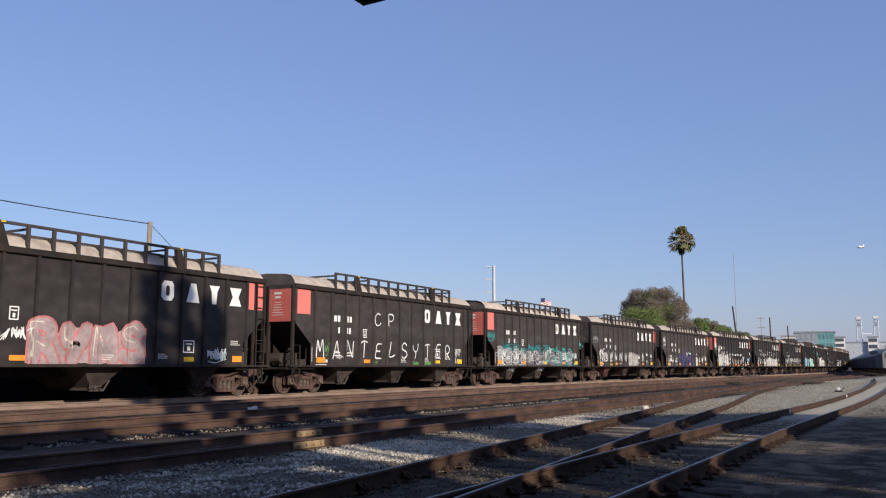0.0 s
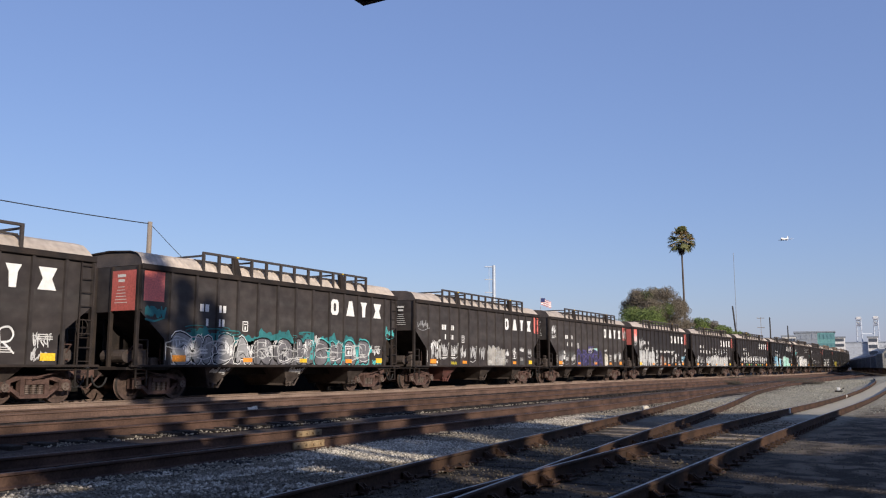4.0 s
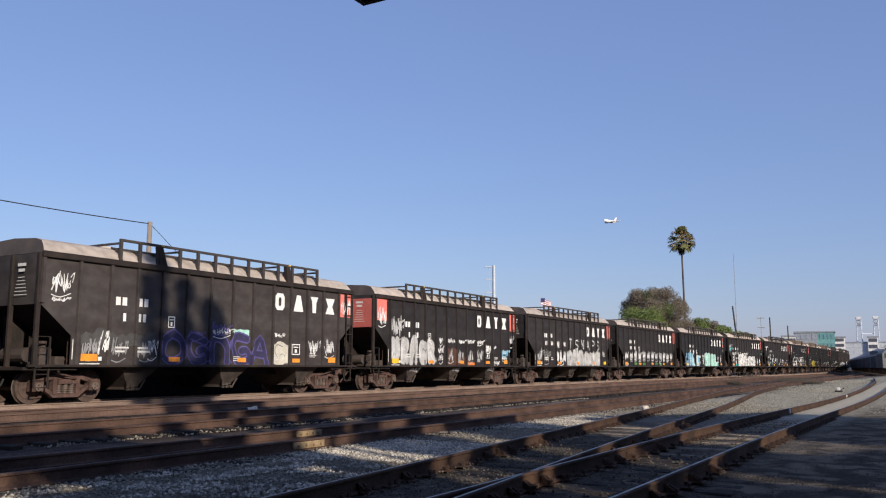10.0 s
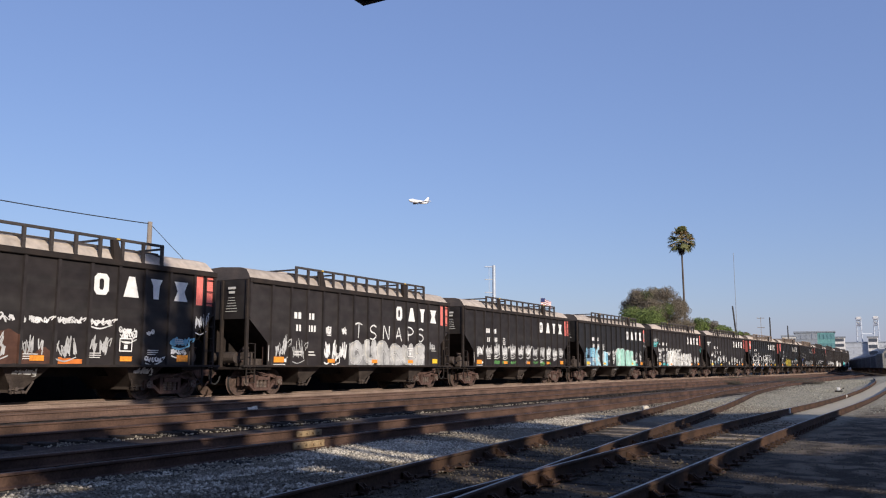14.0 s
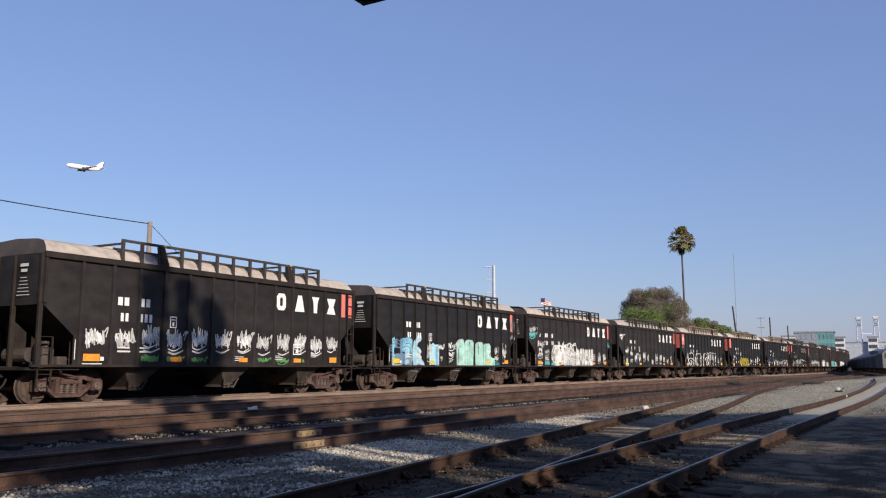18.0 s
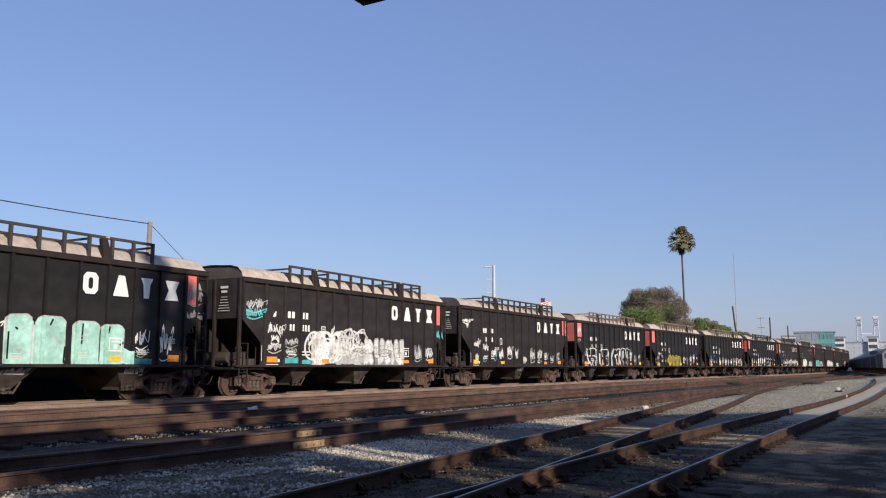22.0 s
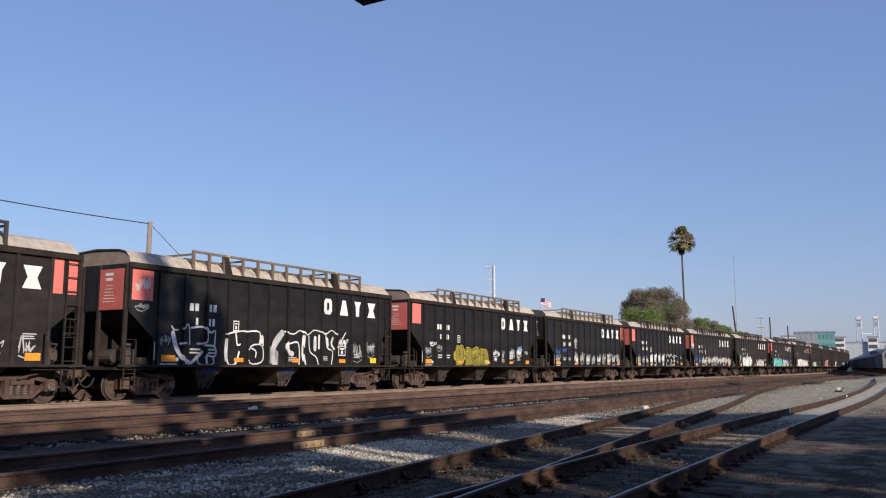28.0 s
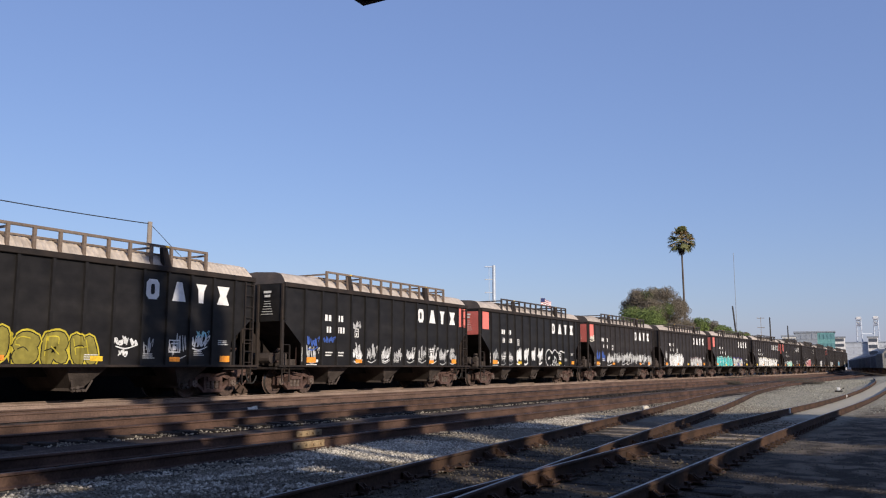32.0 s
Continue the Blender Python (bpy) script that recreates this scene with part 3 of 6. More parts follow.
def chute_mesh(u):
    bm = bmesh.new()
    x, hw, hb = X0 + u, 0.72, 0.17
    top, bot = [(x - hw, -1.42), (x + hw, -1.42), (x + hw, 1.42), (x - hw, 1.42)], [(x - hb, -1.0), (x + hb, -1.0), (x + hb, 1.0), (x - hb, 1.0)]
    tv, bv = [bm.verts.new((*p, SILL)) for p in top], [bm.verts.new((*p, 0.4)) for p in bot]
    for i in range(4):
        bm.faces.new((tv[i], tv[(i + 1) % 4], bv[(i + 1) % 4], bv[i]))
    bm.faces.new(tv)
    bm.faces.new(bv)
    box(bm, x - 0.17, x + 0.17, -1.05, 1.05, 0.32, 0.41)
    box(bm, x - 0.24, x + 0.24, -1.09, -1.05, 0.3, 0.36)
    for e in (-1, 1):
        beam(bm, (x + e * 0.2, -1.1, 0.3), (x + e * 0.34, -1.2, 0.62), 0.03, 0.05)
        bar(bm, (x + e * 0.1, -1.16, 0.34), (x + e * 0.1, -1.02, 0.34), 0.045, 8)
    bar(bm, (x - 0.12, -1.2, 0.42), (x - 0.12, -1.0, 0.42), 0.06)
    bar(bm, (x - 0.3, -1.14, 0.40), (x + 0.12, -1.14, 0.44), 0.025)
    bmesh.ops.recalc_face_normals(bm, faces=bm.faces)
    return bm


def side_frame(sign):
    """A cast truck side: arched top member, sagging bottom member, columns, journals; the windows stay open."""
    bm = bmesh.new()

    def plate(outline, y0, y1):
        prism(bm, outline, "y", min(sign * y0, sign * y1), max(sign * y0, sign * y1))
    plate([(-1.05, 0.56), (-0.78, 0.68), (-0.4, 0.79), (0.4, 0.79), (0.78, 0.68), (1.05, 0.56), (1.0, 0.48), (0.74, 0.57), (0.4, 0.67), (-0.4, 0.67), (-0.74, 0.57), (-1.0, 0.48)], 0.95, 1.1)
    plate([(-0.8, 0.46), (-0.72, 0.5), (-0.36, 0.27), (0.36, 0.27), (0.72, 0.5), (0.8, 0.46), (0.4, 0.16), (-0.4, 0.16)], 0.95, 1.1)
    for x in (-0.36, 0.36):
        plate([(x - 0.06, 0.25), (x + 0.06, 0.25), (x + 0.06, 0.7), (x - 0.06, 0.7)], 0.93, 1.12)
    for x in (-0.89, 0.89):
        plate([(x - 0.17, 0.34), (x + 0.17, 0.34), (x + 0.17, 0.62), (x + 0.1, 0.66), (x - 0.1, 0.66), (x - 0.17, 0.62)], 0.92, 1.14)
        bar(bm, (x, sign * 1.12, 0.46), (x, sign * 1.2, 0.46), 0.115, 10, None, 1)
        for q in (0, 2.094, 4.189):
            bar(bm, (x + 0.06 * math.cos(q), sign * 1.2, 0.46 + 0.06 * math.sin(q)), (x + 0.06 * math.cos(q), sign * 1.225, 0.46 + 0.06 * math.sin(q)), 0.02, 5)
    for x in (-0.2, 0.0, 0.2):
        for k in range(5):
            bar(bm, (x, sign * 1.04, 0.28 + k * 0.05), (x, sign * 1.04, 0.31 + k * 0.05), 0.085, 8, None, 1)
        bar(bm, (x, sign * 1.04, 0.28), (x, sign * 1.04, 0.53), 0.055, 6)
    plate([(-0.29, 0.53), (0.29, 0.53), (0.29, 0.66), (-0.29, 0.66)], 0.93, 1.16)
    return bm


def wheelset_mesh():
    bm = bmesh.new()
    for s in (-1, 1):
        prof = [(0.0, 0.0), (0.12, 0.0), (0.15, 0.03), (0.33, 0.045), (0.37, 0.0), (0.46, 0.0)]
        ring = 24
        loops = []
        for r, d in prof[1:]:
            loops.append([bm.verts.new((r * math.cos(2 * math.pi * i / ring), s * (0.82 - d), r * math.sin(2 * math.pi * i / ring))) for i in range(ring)])
        rim = [bm.verts.new((0.46 * math.cos(2 * math.pi * i / ring), s * 0.70, 0.46 * math.sin(2 * math.pi * i / ring))) for i in range(ring)]
        fl = [bm.verts.new((0.485 * math.cos(2 * math.pi * i / ring), s * 0.69, 0.485 * math.sin(2 * math.pi * i / ring))) for i in range(ring)]
        loops += [rim, fl]
        for li, (a, b) in enumerate(zip(loops, loops[1:])):
            for i in range(ring):
                f = bm.faces.new((a[i], a[(i + 1) % ring], b[(i + 1) % ring], b[i]))
                f.material_index = 1 if li == 4 else 0
        bm.faces.new(loops[0])
        bm.faces.new(fl[::-1])
        # a balance mark and hub bolts
        for q in range(3):
            a = q * 2.094
            bar(bm, (0.07 * math.cos(a), s * 0.82, 0.07 * math.sin(a)), (0.07 * math.cos(a), s * 0.84, 0.07 * math.sin(a)), 0.02, 5)
    bar(bm, (0, -0.7, 0), (0, 0.7, 0), 0.09, 10)
    bmesh.ops.recalc_face_normals(bm, faces=bm.faces)
    return bm


def build_car():
    """One hopper car in all its parts; copies follow."""
    car = thing("hopper_car", pose(0, -400, 0), "black covered hopper car with a dusty tan roof", "freight car", "hopper cars of the train")
    for s in (-1, 1):
        part("side_wall", side_shell(s), M["paint"], car)
    ribs = {}
    for i, u in enumerate(RIBS):
        z0 = 2.7 if i in (0, len(RIBS) - 1) else SILL
        if z0 not in ribs:
            ribs[z0] = mesh_from("rib", rib_mesh(z0), M["paint"])
        x = min(max(X0 + u, X0 + 0.06), -X0 - 0.06)
        part("rib", ribs[z0], None, car, "", pose(x, -HALF, 0))
        part("rib", ribs[z0], None, car, "", pose(x, HALF, 0, 0, 0, 180))
    for s in (-1, 1):
        lo, hi = sorted((s * (HALF + 0.10), s * (HALF - 0.02)))
        part("top_chord", a_box(X0, -X0, lo, hi, CHORD, TOP + 0.03, 0.015), M["frame"], car)
        part("side_sill", a_box(X0 - 0.25, -X0 + 0.25, lo, hi - (0 if s > 0 else 0), SILL - 0.04, SILL + 0.03, 0.008), M["frame"], car)
    part("roof", roof_mesh(), [M["roof"], M["roof_end"]], car, "dusty tan rounded roof")
    # slope sheets and end walls
    for e in (-1, 1):
        xe = e * (-X0)
        bm = bmesh.new()
        lo, hi = sorted((xe, xe - e * 0.05))
        box(bm, lo, hi, -HALF + 0.02, HALF - 0.02, 2.66, TOP - 0.02)
        part("end_panel", bm, M["paint"], car)
        bm = bmesh.new()
        prism(bm, [(xe - e * 0.04, 2.7), (xe - e * 3.0, SILL), (xe - e * 3.05, SILL), (xe - e * 0.09, 2.7)], "y", -HALF + 0.03, HALF - 0.03)
        part("slope_sheet", bm, M["hopper"], car)
        for y in (-HALF + 0.05, -0.38, 0.38, HALF - 0.05):
            part("end_post", a_box(xe - 0.06, xe + 0.06, y - 0.05, y + 0.05, SILL - 0.1, TOP - 0.02, 0.01), M["frame"], car)
        lo, hi = sorted((xe + e * 0.32, xe - e * 1.3))
        part("end_platform", a_box(lo, hi, -HALF + 0.04, HALF - 0.04, SILL - 0.12, SILL - 0.04), M["frame"], car)
        bm = bmesh.new()
        for z in (1.4, 1.8, 2.2, 2.6, 3.0, 3.4, 3.8):
            bar(bm, (xe + e * 0.09, HALF - 0.1, z), (xe + e * 0.09, HALF - 0.5, z), 0.014, 5)
        beam(bm, (xe + e * 0.09, HALF - 0.5, 0.6), (xe + e * 0.09, HALF - 0.5, 3.9), 0.03, 0.03)
        sp = prism(bmesh.new(), [(xe - e * 0.3, 2.5), (xe - e * 2.8, SILL), (xe - e * 0.3, SILL)], "y", 0.28, 0.33)
        part("shear_plate", sp, M["frame"], car)
        part("end_ladder", bm, M["frame"], car)
        bm = bmesh.new()
        beam(bm, (xe - e * 0.42, -HALF + 0.03, 0.45), (xe - e * 0.42, -HALF + 0.03, 1.8), 0.04, 0.04)
        beam(bm, (xe - e * 0.02, -HALF + 0.03, 0.45), (xe - e * 0.02, -HALF + 0.03, 1.1), 0.04, 0.04)
        for z in (0.45, 0.8, 1.5, 1.8):
            bar(bm, (xe - e * 0.42, -HALF + 0.03, z), (xe, -HALF + 0.03, z), 0.014, 5)
        part("grab_steps", bm, M["frame"], car)
        # machinery on the platform: air reservoir, valve, brake cylinder
        bm = bmesh.new()
        bar(bm, (xe - e * 0.25, -0.9, 1.32), (xe - e * 0.25, 0.1, 1.32), 0.2, 12)
        box(bm, xe - 0.18 - e * 0.62, xe + 0.18 - e * 0.62, -1.15, -0.75, SILL - 0.04, 1.5, 0, 0.03)
        bar(bm, (xe - e * 0.62, -0.95, 1.5), (xe - e * 0.62, -0.95, 1.7), 0.12, 10)
        box(bm, xe - 0.15 - e * 0.95, xe + 0.15 - e * 0.95, -1.3, -1.05, SILL - 0.04, 1.28, 0, 0.02)
        part("brake_gear", bm, M["hopper"], car, "dusty brake reservoir and valves")
        # pipes from the reservoir, a rod to the truck and a hanging air hose
        bm = bmesh.new()
        bar(bm, (xe - e * 0.25, -1.0, 1.2), (xe - e * 1.6, -1.0, 1.2), 0.025, 6)
        bar(bm, (xe - e * 0.62, -1.1, 1.62), (xe - e * 0.25, -1.1, 1.62), 0.022, 6)
        bar(bm, (xe - e * 0.25, -1.1, 1.62), (xe - e * 0.25, -0.9, 1.4), 0.022, 6)
        bar(bm, (xe - e * 1.25, -1.2, 0.98), (xe - e * 1.25, -1.2, 1.75), 0.03, 6)
        bar(bm, (xe - e * 0.3, -1.3, 0.95), (xe - e * 1.5, -1.3, 0.7), 0.025, 6)
        part("brake_pipe", bm, M["rust"], car)
        bm = bmesh.new()
        for k in range(6):
            a0, a1 = radians(20 + 25 * k), radians(45 + 25 * k)
            bar(bm, (xe + e * (0.12 + 0.28 * (1 - math.cos(a0))), -0.5, 0.82 - 0.42 * math.sin(a0)), (xe + e * (0.12 + 0.28 * (1 - math.cos(a1))), -0.5, 0.82 - 0.42 * math.sin(a1)), 0.028, 6)
        part("air_hose", bm, M["wire"], car, "black rubber air hose")
        bm = bmesh.new()
        ring = [(xe + e * 0.14, 0.75 + 0.26 * math.cos(k * 0.5236), 2.2 + 0.26 * math.sin(k * 0.5236)) for k in range(12)]
        for k in range(12):
            bar(bm, ring[k], ring[(k + 1) % 12], 0.018, 5)
            if k % 3 == 0:
                bar(bm, (xe + e * 0.12, 0.75, 2.2), ring[k], 0.012, 4)
        bar(bm, (xe, 0.75, 2.2), (xe + e * 0.15, 0.75, 2.2), 0.04, 8)
        part("hand_brake_wheel", bm, M["frame"], car)
        bm = bmesh.new()
        box(bm, xe - 0.02 if e > 0 else xe - 0.72, xe + 0.72 if e > 0 else xe + 0.02, -0.13, 0.13, 0.68, 0.94, 0, 0.02)
        box(bm, xe + (0.6 if e > 0 else -0.86), xe + (0.86 if e > 0 else -0.6), -0.2, 0.2, 0.62, 1.0, 0, 0.05)
        bar(bm, (xe + e * 0.3, -0.45, 0.8), (xe + e * 0.75, -0.4, 0.35), 0.03, 6)
        part("coupler", bm, M["rust"], car, "rusty knuckle coupler with air hose")
        part("end_reflector", a_box(xe - e * 0.1 - 0.09, xe - e * 0.1 + 0.09, -HALF - 0.02, -HALF + 0.02, SILL - 0.06, SILL + 0.0), M["white"], car, "small white reflector plate")
    bm = bmesh.new()
    for u in (13.58, 13.98):
        box(bm, X0 + u - 0.02, X0 + u + 0.02, -HALF - 0.085, -HALF - 0.05, 1.0, 3.9)
    for k in range(8):
        box(bm, X0 + 13.58, X0 + 13.98, -HALF - 0.08, -HALF - 0.06, 1.14 + k * 0.38, 1.165 + k * 0.38)
    part("side_ladder", bm, M["frame"], car)
    for k, u in enumerate((3.65, 7.6, 11.5)):
        part("discharge_chute", chute_mesh(u), M["hopper"], car, "dust-stained hopper discharge chute")
    part("centre_sill", a_box(X0 - 0.3, -X0 + 0.3, -0.3, 0.3, 0.72, SILL - 0.02), M["frame"], car)
    # railing round the hatches on the roof
    post = mesh_from("railing_post", box(box(bmesh.new(), -0.045, 0.045, -0.04, 0.04, 4.06, 4.70), -0.05, 0.05, -0.05, 0.2, 4.06, 4.12), M["rail_grey"])
    stay = mesh_from("railing_stay", beam(bmesh.new(), (0, 0.02, 4.36), (0, 0.42, 4.5), 0.05, 0.055), M["rail_grey"])
    posts = [2.56, 3.26, 3.95, 4.84, 5.6, 6.38, 7.14, 7.96, 8.72, 9.52, 10.3, 11.06, 11.78]
    for s in (-1, 1):
        y = s * (HALF - 0.04)
        part("railing_bar", a_box(X0 + posts[0] - 0.05, X0 + posts[-1] + 0.05, y - 0.035, y + 0.035, 4.66, 4.74, 0.008), M["rail_grey"], car)
        part("railing_bar", a_box(X0 + posts[0] - 0.05, X0 + posts[-1] + 0.05, y - 0.03 - s * 0.25, y + 0.03 - s * 0.25, 4.44, 4.49), M["rail_grey"], car)
        for i, u in enumerate(posts):
            part("railing_post", post, None, car, "", pose(X0 + u, y, 0.0 if i else 0.02, 0, 0, 0 if s < 0 else 180))
            part("railing_stay", stay, None, car, "", pose(X0 + u, y, 0, 0, 0, 0 if s < 0 else 180))
    for u in (2.56, 4.84, 9.52, 11.78):
        part("railing_crossbar", a_box(X0 + u - 0.03, X0 + u + 0.03, -HALF + 0.1, HALF - 0.1, 4.58, 4.64), M["rail_grey"], car)
    for u in (4.1, 10.1):
        bm = bmesh.new()
        prism(bm, [(X0 + u - 0.12, 4.06), (X0 + u + 0.2, 4.06), (X0 + u - 0.02, 4.66), (X0 + u - 0.2, 4.66)], "y", -HALF - 0.03, -HALF + 0.12)
        part("hatch_lock_arm", bm, M["frame"], car)
        part("marker_plate", a_box(X0 + u - 0.06, X0 + u + 0.06, -HALF - 0.01, -HALF + 0.0, 4.69, 4.73), M["yellow_dec"], car)
    part("hatch_cover", a_box(X0 + 2.7, X0 + 11.6, -0.5, 0.5, 4.54, 4.64, 0.03), M["roof"], car, "long tan trough hatch cover")
    # trucks
    ws = mesh_from("wheelset", wheelset_mesh(), [M["wheel"], M["tread"]])
    frames = {s: mesh_from("side_frame", side_frame(s), [M["rust"], M["rust_light"]]) for s in (-1, 1)}
    for u in (TRUCK_A, TRUCK_B):
        bm = a_box(-0.22, 0.22, -1.0, 1.0, 0.42, 0.72, 0.03)
        box(bm, -0.75, 0.75, -0.5, 0.5, 0.3, 0.4)
        tr = part("truck", bm, M["rust"], car, "rusty four-wheel truck", pose(X0 + u, 0, 0))
        for s in (-1, 1):
            part("side_frame", frames[s], None, tr)
        for x in (-0.89, 0.89):
            w = part("wheelset", ws, None, tr)
            w.matrix_parent_inverse = pose(x, 0, 0.46)
    return car


# ---- lettering and spray paint on the cars ----
Y_PAINT = -HALF - 0.004
RIB_OUT = 0.07


def flat(bm, outline, mi=0, y=Y_PAINT):
    """A thin plate on the near side over an outline of (x, z)."""
    vs = [bm.verts.new((x, y, z)) for x, z in outline]
    f = bm.faces.new(vs)
    f.normal_update()
    if f.normal.y > 0:
        f.normal_flip()
    f.material_index = mi
    return f


def rounded(x, z, w, h, r, n=4):
    pts = []
    for cx, cz, a0 in ((x + w - r, z + h - r, 0), (x + r, z + h - r, 90), (x + r, z + r, 180), (x + w - r, z + r, 270)):
        for i in range(n + 1):
            a = radians(a0 + 90 * i / n)
            pts.append((cx + r * math.cos(a), cz + r * math.sin(a)))
    return pts


def drape(bm):
    """Lays flat paint over the side: it follows the ribs and ends at the sill."""
    if not bm.verts:
        return bm
    xs = [v.co.x for v in bm.verts]
    lo, hi = min(xs), max(xs)
    bmesh.ops.bisect_plane(bm, geom=list(bm.verts) + list(bm.edges) + list(bm.faces), plane_co=(0, 0, SILL + 0.045), plane_no=(0, 0, -1), clear_outer=True)
    for r in RIBS[1:-1]:
        c = X0 + r
        if hi < c - 0.056 or lo > c + 0.056:
            continue
        for e in (-0.056, -0.041, 0.041, 0.056):
            bmesh.ops.bisect_plane(bm, geom=list(bm.verts) + list(bm.edges) + list(bm.faces), plane_co=(c + e, 0, 0), plane_no=(1, 0, 0), dist=1e-5)
        for v in bm.verts:
            if abs(v.co.x - c) < 0.0412:
                v.co.y -= RIB_OUT
    return bm


def stroke(bm, pts, w, mi=0, y=Y_PAINT, caps=False):
    """A ribbon of width w along (x, z) points, smoothed."""
    fine = []
    p = [pts[0]] + list(pts) + [pts[-1]]
    for i in range(1, len(p) - 2):
        for j in range(4):
            t = j / 4
            fine.append(tuple(0.5 * (2 * p[i][c] + (p[i + 1][c] - p[i - 1][c]) * t + (2 * p[i - 1][c] - 5 * p[i][c] + 4 * p[i + 1][c] - p[i + 2][c]) * t * t
                                     + (3 * p[i][c] - p[i - 1][c] - 3 * p[i + 1][c] + p[i + 2][c]) * t ** 3) for c in (0, 1)))
    fine.append(pts[-1])
    rows = []
    for i, q in enumerate(fine):
        a, b = fine[max(i - 1, 0)], fine[min(i + 1, len(fine) - 1)]
        dx, dz = b[0] - a[0], b[1] - a[1]
        l = math.hypot(dx, dz) or 1
        k = w / 2 * (0.95 + 0.14 * math.sin(i * 0.6))
        deep = y - 0.00003 * i      # later paint lies over earlier paint
        rows.append((bm.verts.new((q[0] - dz / l * k, deep, q[1] + dx / l * k)), bm.verts.new((q[0] + dz / l * k, deep, q[1] - dx / l * k))))
    for (a, b), (c, d) in zip(rows, rows[1:]):
        f = bm.faces.new((a, c, d, b))
        f.normal_update()
        if f.normal.y > 0:
            f.normal_flip()
        f.material_index = mi
    if caps:
        for i, q in enumerate((fine[0], fine[len(fine) // 2], fine[-1])):
            flat(bm, [(q[0] + w * 0.5 * math.cos(k * 0.785), q[1] + w * 0.5 * math.sin(k * 0.785)) for k in range(8)], mi, y - 0.00003 * len(fine) - 0.00006 * (i + 1))
    return bm


def scrawl(bm, rnd, x, z, w, h, mi=0, width=0.035):
    """A quick tag: slanting jagged strokes, loops, a flourish and an underline, no letters."""
    y = Y_PAINT - 0.003
    slant = rnd.uniform(-0.05, 0.16) * h
    cells = max(2, round(w / 0.14))
    width *= 1.25
    for i in range(cells):
        a, cw = x + w * i / cells, w / cells
        hh = h * rnd.uniform(0.6, 1.0)
        zb = z + rnd.uniform(0, h * 0.18)
        pts = [(a + cw * rnd.uniform(-0.2, 0.3), zb + hh * rnd.uniform(0.5, 0.95))]
        for g in range(rnd.randrange(4, 7)):
            pts.append((a + cw * rnd.uniform(-0.15, 1.2), zb + hh * (rnd.uniform(0.0, 0.35) if g % 2 == 0 else rnd.uniform(0.6, 1.0))))
        pts = [(px + slant * (pz - z) / h, pz) for px, pz in pts]
        stroke(bm, pts, width * rnd.uniform(0.6, 1.0), mi, y - 0.0004 * i)
        if rnd.random() < 0.45:
            cx, cz, r = a + cw * 0.5 + slant * 0.5, zb + hh * rnd.uniform(0.3, 0.7), 0.36 * min(cw, hh)
            a0 = rnd.uniform(0, 6)
            stroke(bm, [(cx + r * math.cos(a0 + q), cz + 1.3 * r * math.sin(a0 + q)) for q in (0, 1.1, 2.2, 3.3, 4.4, 5.4)], width * 0.8, mi, y - 0.0002 - 0.0004 * i)
    if rnd.random() < 0.6:
        stroke(bm, [(x + w * 0.05, z - 0.01), (x + w * 0.5, z - 0.07), (x + w * 1.05, z + 0.05)], width * 0.8, mi, y - 0.005)
    if rnd.random() < 0.4:
        stroke(bm, [(x + w, z + h * 0.7), (x + w * 1.2, z + h * 0.9), (x + w * 1.1, z + h * 0.5)], width * 0.7, mi, y - 0.0055)


# hand-drawn letters in a unit square, each a few strokes
ROUND = [(0.9, 0.85), (0.5, 1.0), (0.1, 0.75), (0.0, 0.4), (0.25, 0.03), (0.7, 0.0), (1.0, 0.25)]
LETTER = {
    "A": [[(0, 0), (0.3, 0.55), (0.55, 1), (0.75, 0.5), (1, 0)], [(0.15, 0.35), (0.85, 0.4)]],
    "C": [ROUND],
    "E": [[(1, 0.95), (0.3, 0.9), (0.12, 0.5), (0, 0.08), (0.5, 0.06), (1, 0.0)], [(0.1, 0.5), (0.75, 0.52)]],
    "G": [ROUND + [(0.98, 0.45), (0.6, 0.45)]],
    "H": [[(0.08, 0), (0.05, 1)], [(0.95, 0), (0.92, 1)], [(0.05, 0.5), (0.95, 0.52)]],
    "L": [[(0.35, 1), (0.1, 0.35), (0, 0.05), (0.5, 0.05), (1, 0.2)]],
    "M": [[(0, 0), (0.08, 0.5), (0.18, 1), (0.34, 0.7), (0.5, 0.35), (0.66, 0.7), (0.82, 1), (0.92, 0.5), (1, 0)]],
    "N": [[(0, 0), (0.05, 0.5), (0.12, 1), (0.5, 0.5), (0.88, 0.02), (0.94, 0.5), (1, 1)]],
    "P": [[(0.15, 0), (0.1, 0.5), (0.05, 0.95), (0.6, 1), (0.98, 0.75), (0.7, 0.48), (0.15, 0.45)]],
    "R": [[(0.1, 0), (0.08, 0.5), (0.05, 0.95), (0.6, 1), (0.92, 0.77), (0.65, 0.52), (0.2, 0.48)], [(0.3, 0.48), (0.65, 0.25), (1, 0)]],
    "S": [[(0.95, 0.85), (0.55, 1), (0.12, 0.85), (0.2, 0.58), (0.75, 0.45), (0.95, 0.2), (0.5, 0), (0.02, 0.12)]],
    "T": [[(0, 0.9), (0.5, 1), (1, 0.92)], [(0.52, 0.97), (0.5, 0.5), (0.45, 0)]],
    "U": [[(0.05, 1), (0.0, 0.35), (0.4, 0.0), (0.85, 0.2), (1.0, 1.0)]],
    "Y": [[(0.0, 0.95), (0.15, 0.6), (0.5, 0.45), (0.8, 0.6), (1, 1)], [(0.5, 0.5), (0.55, 0.25), (0.4, 0)]],
}
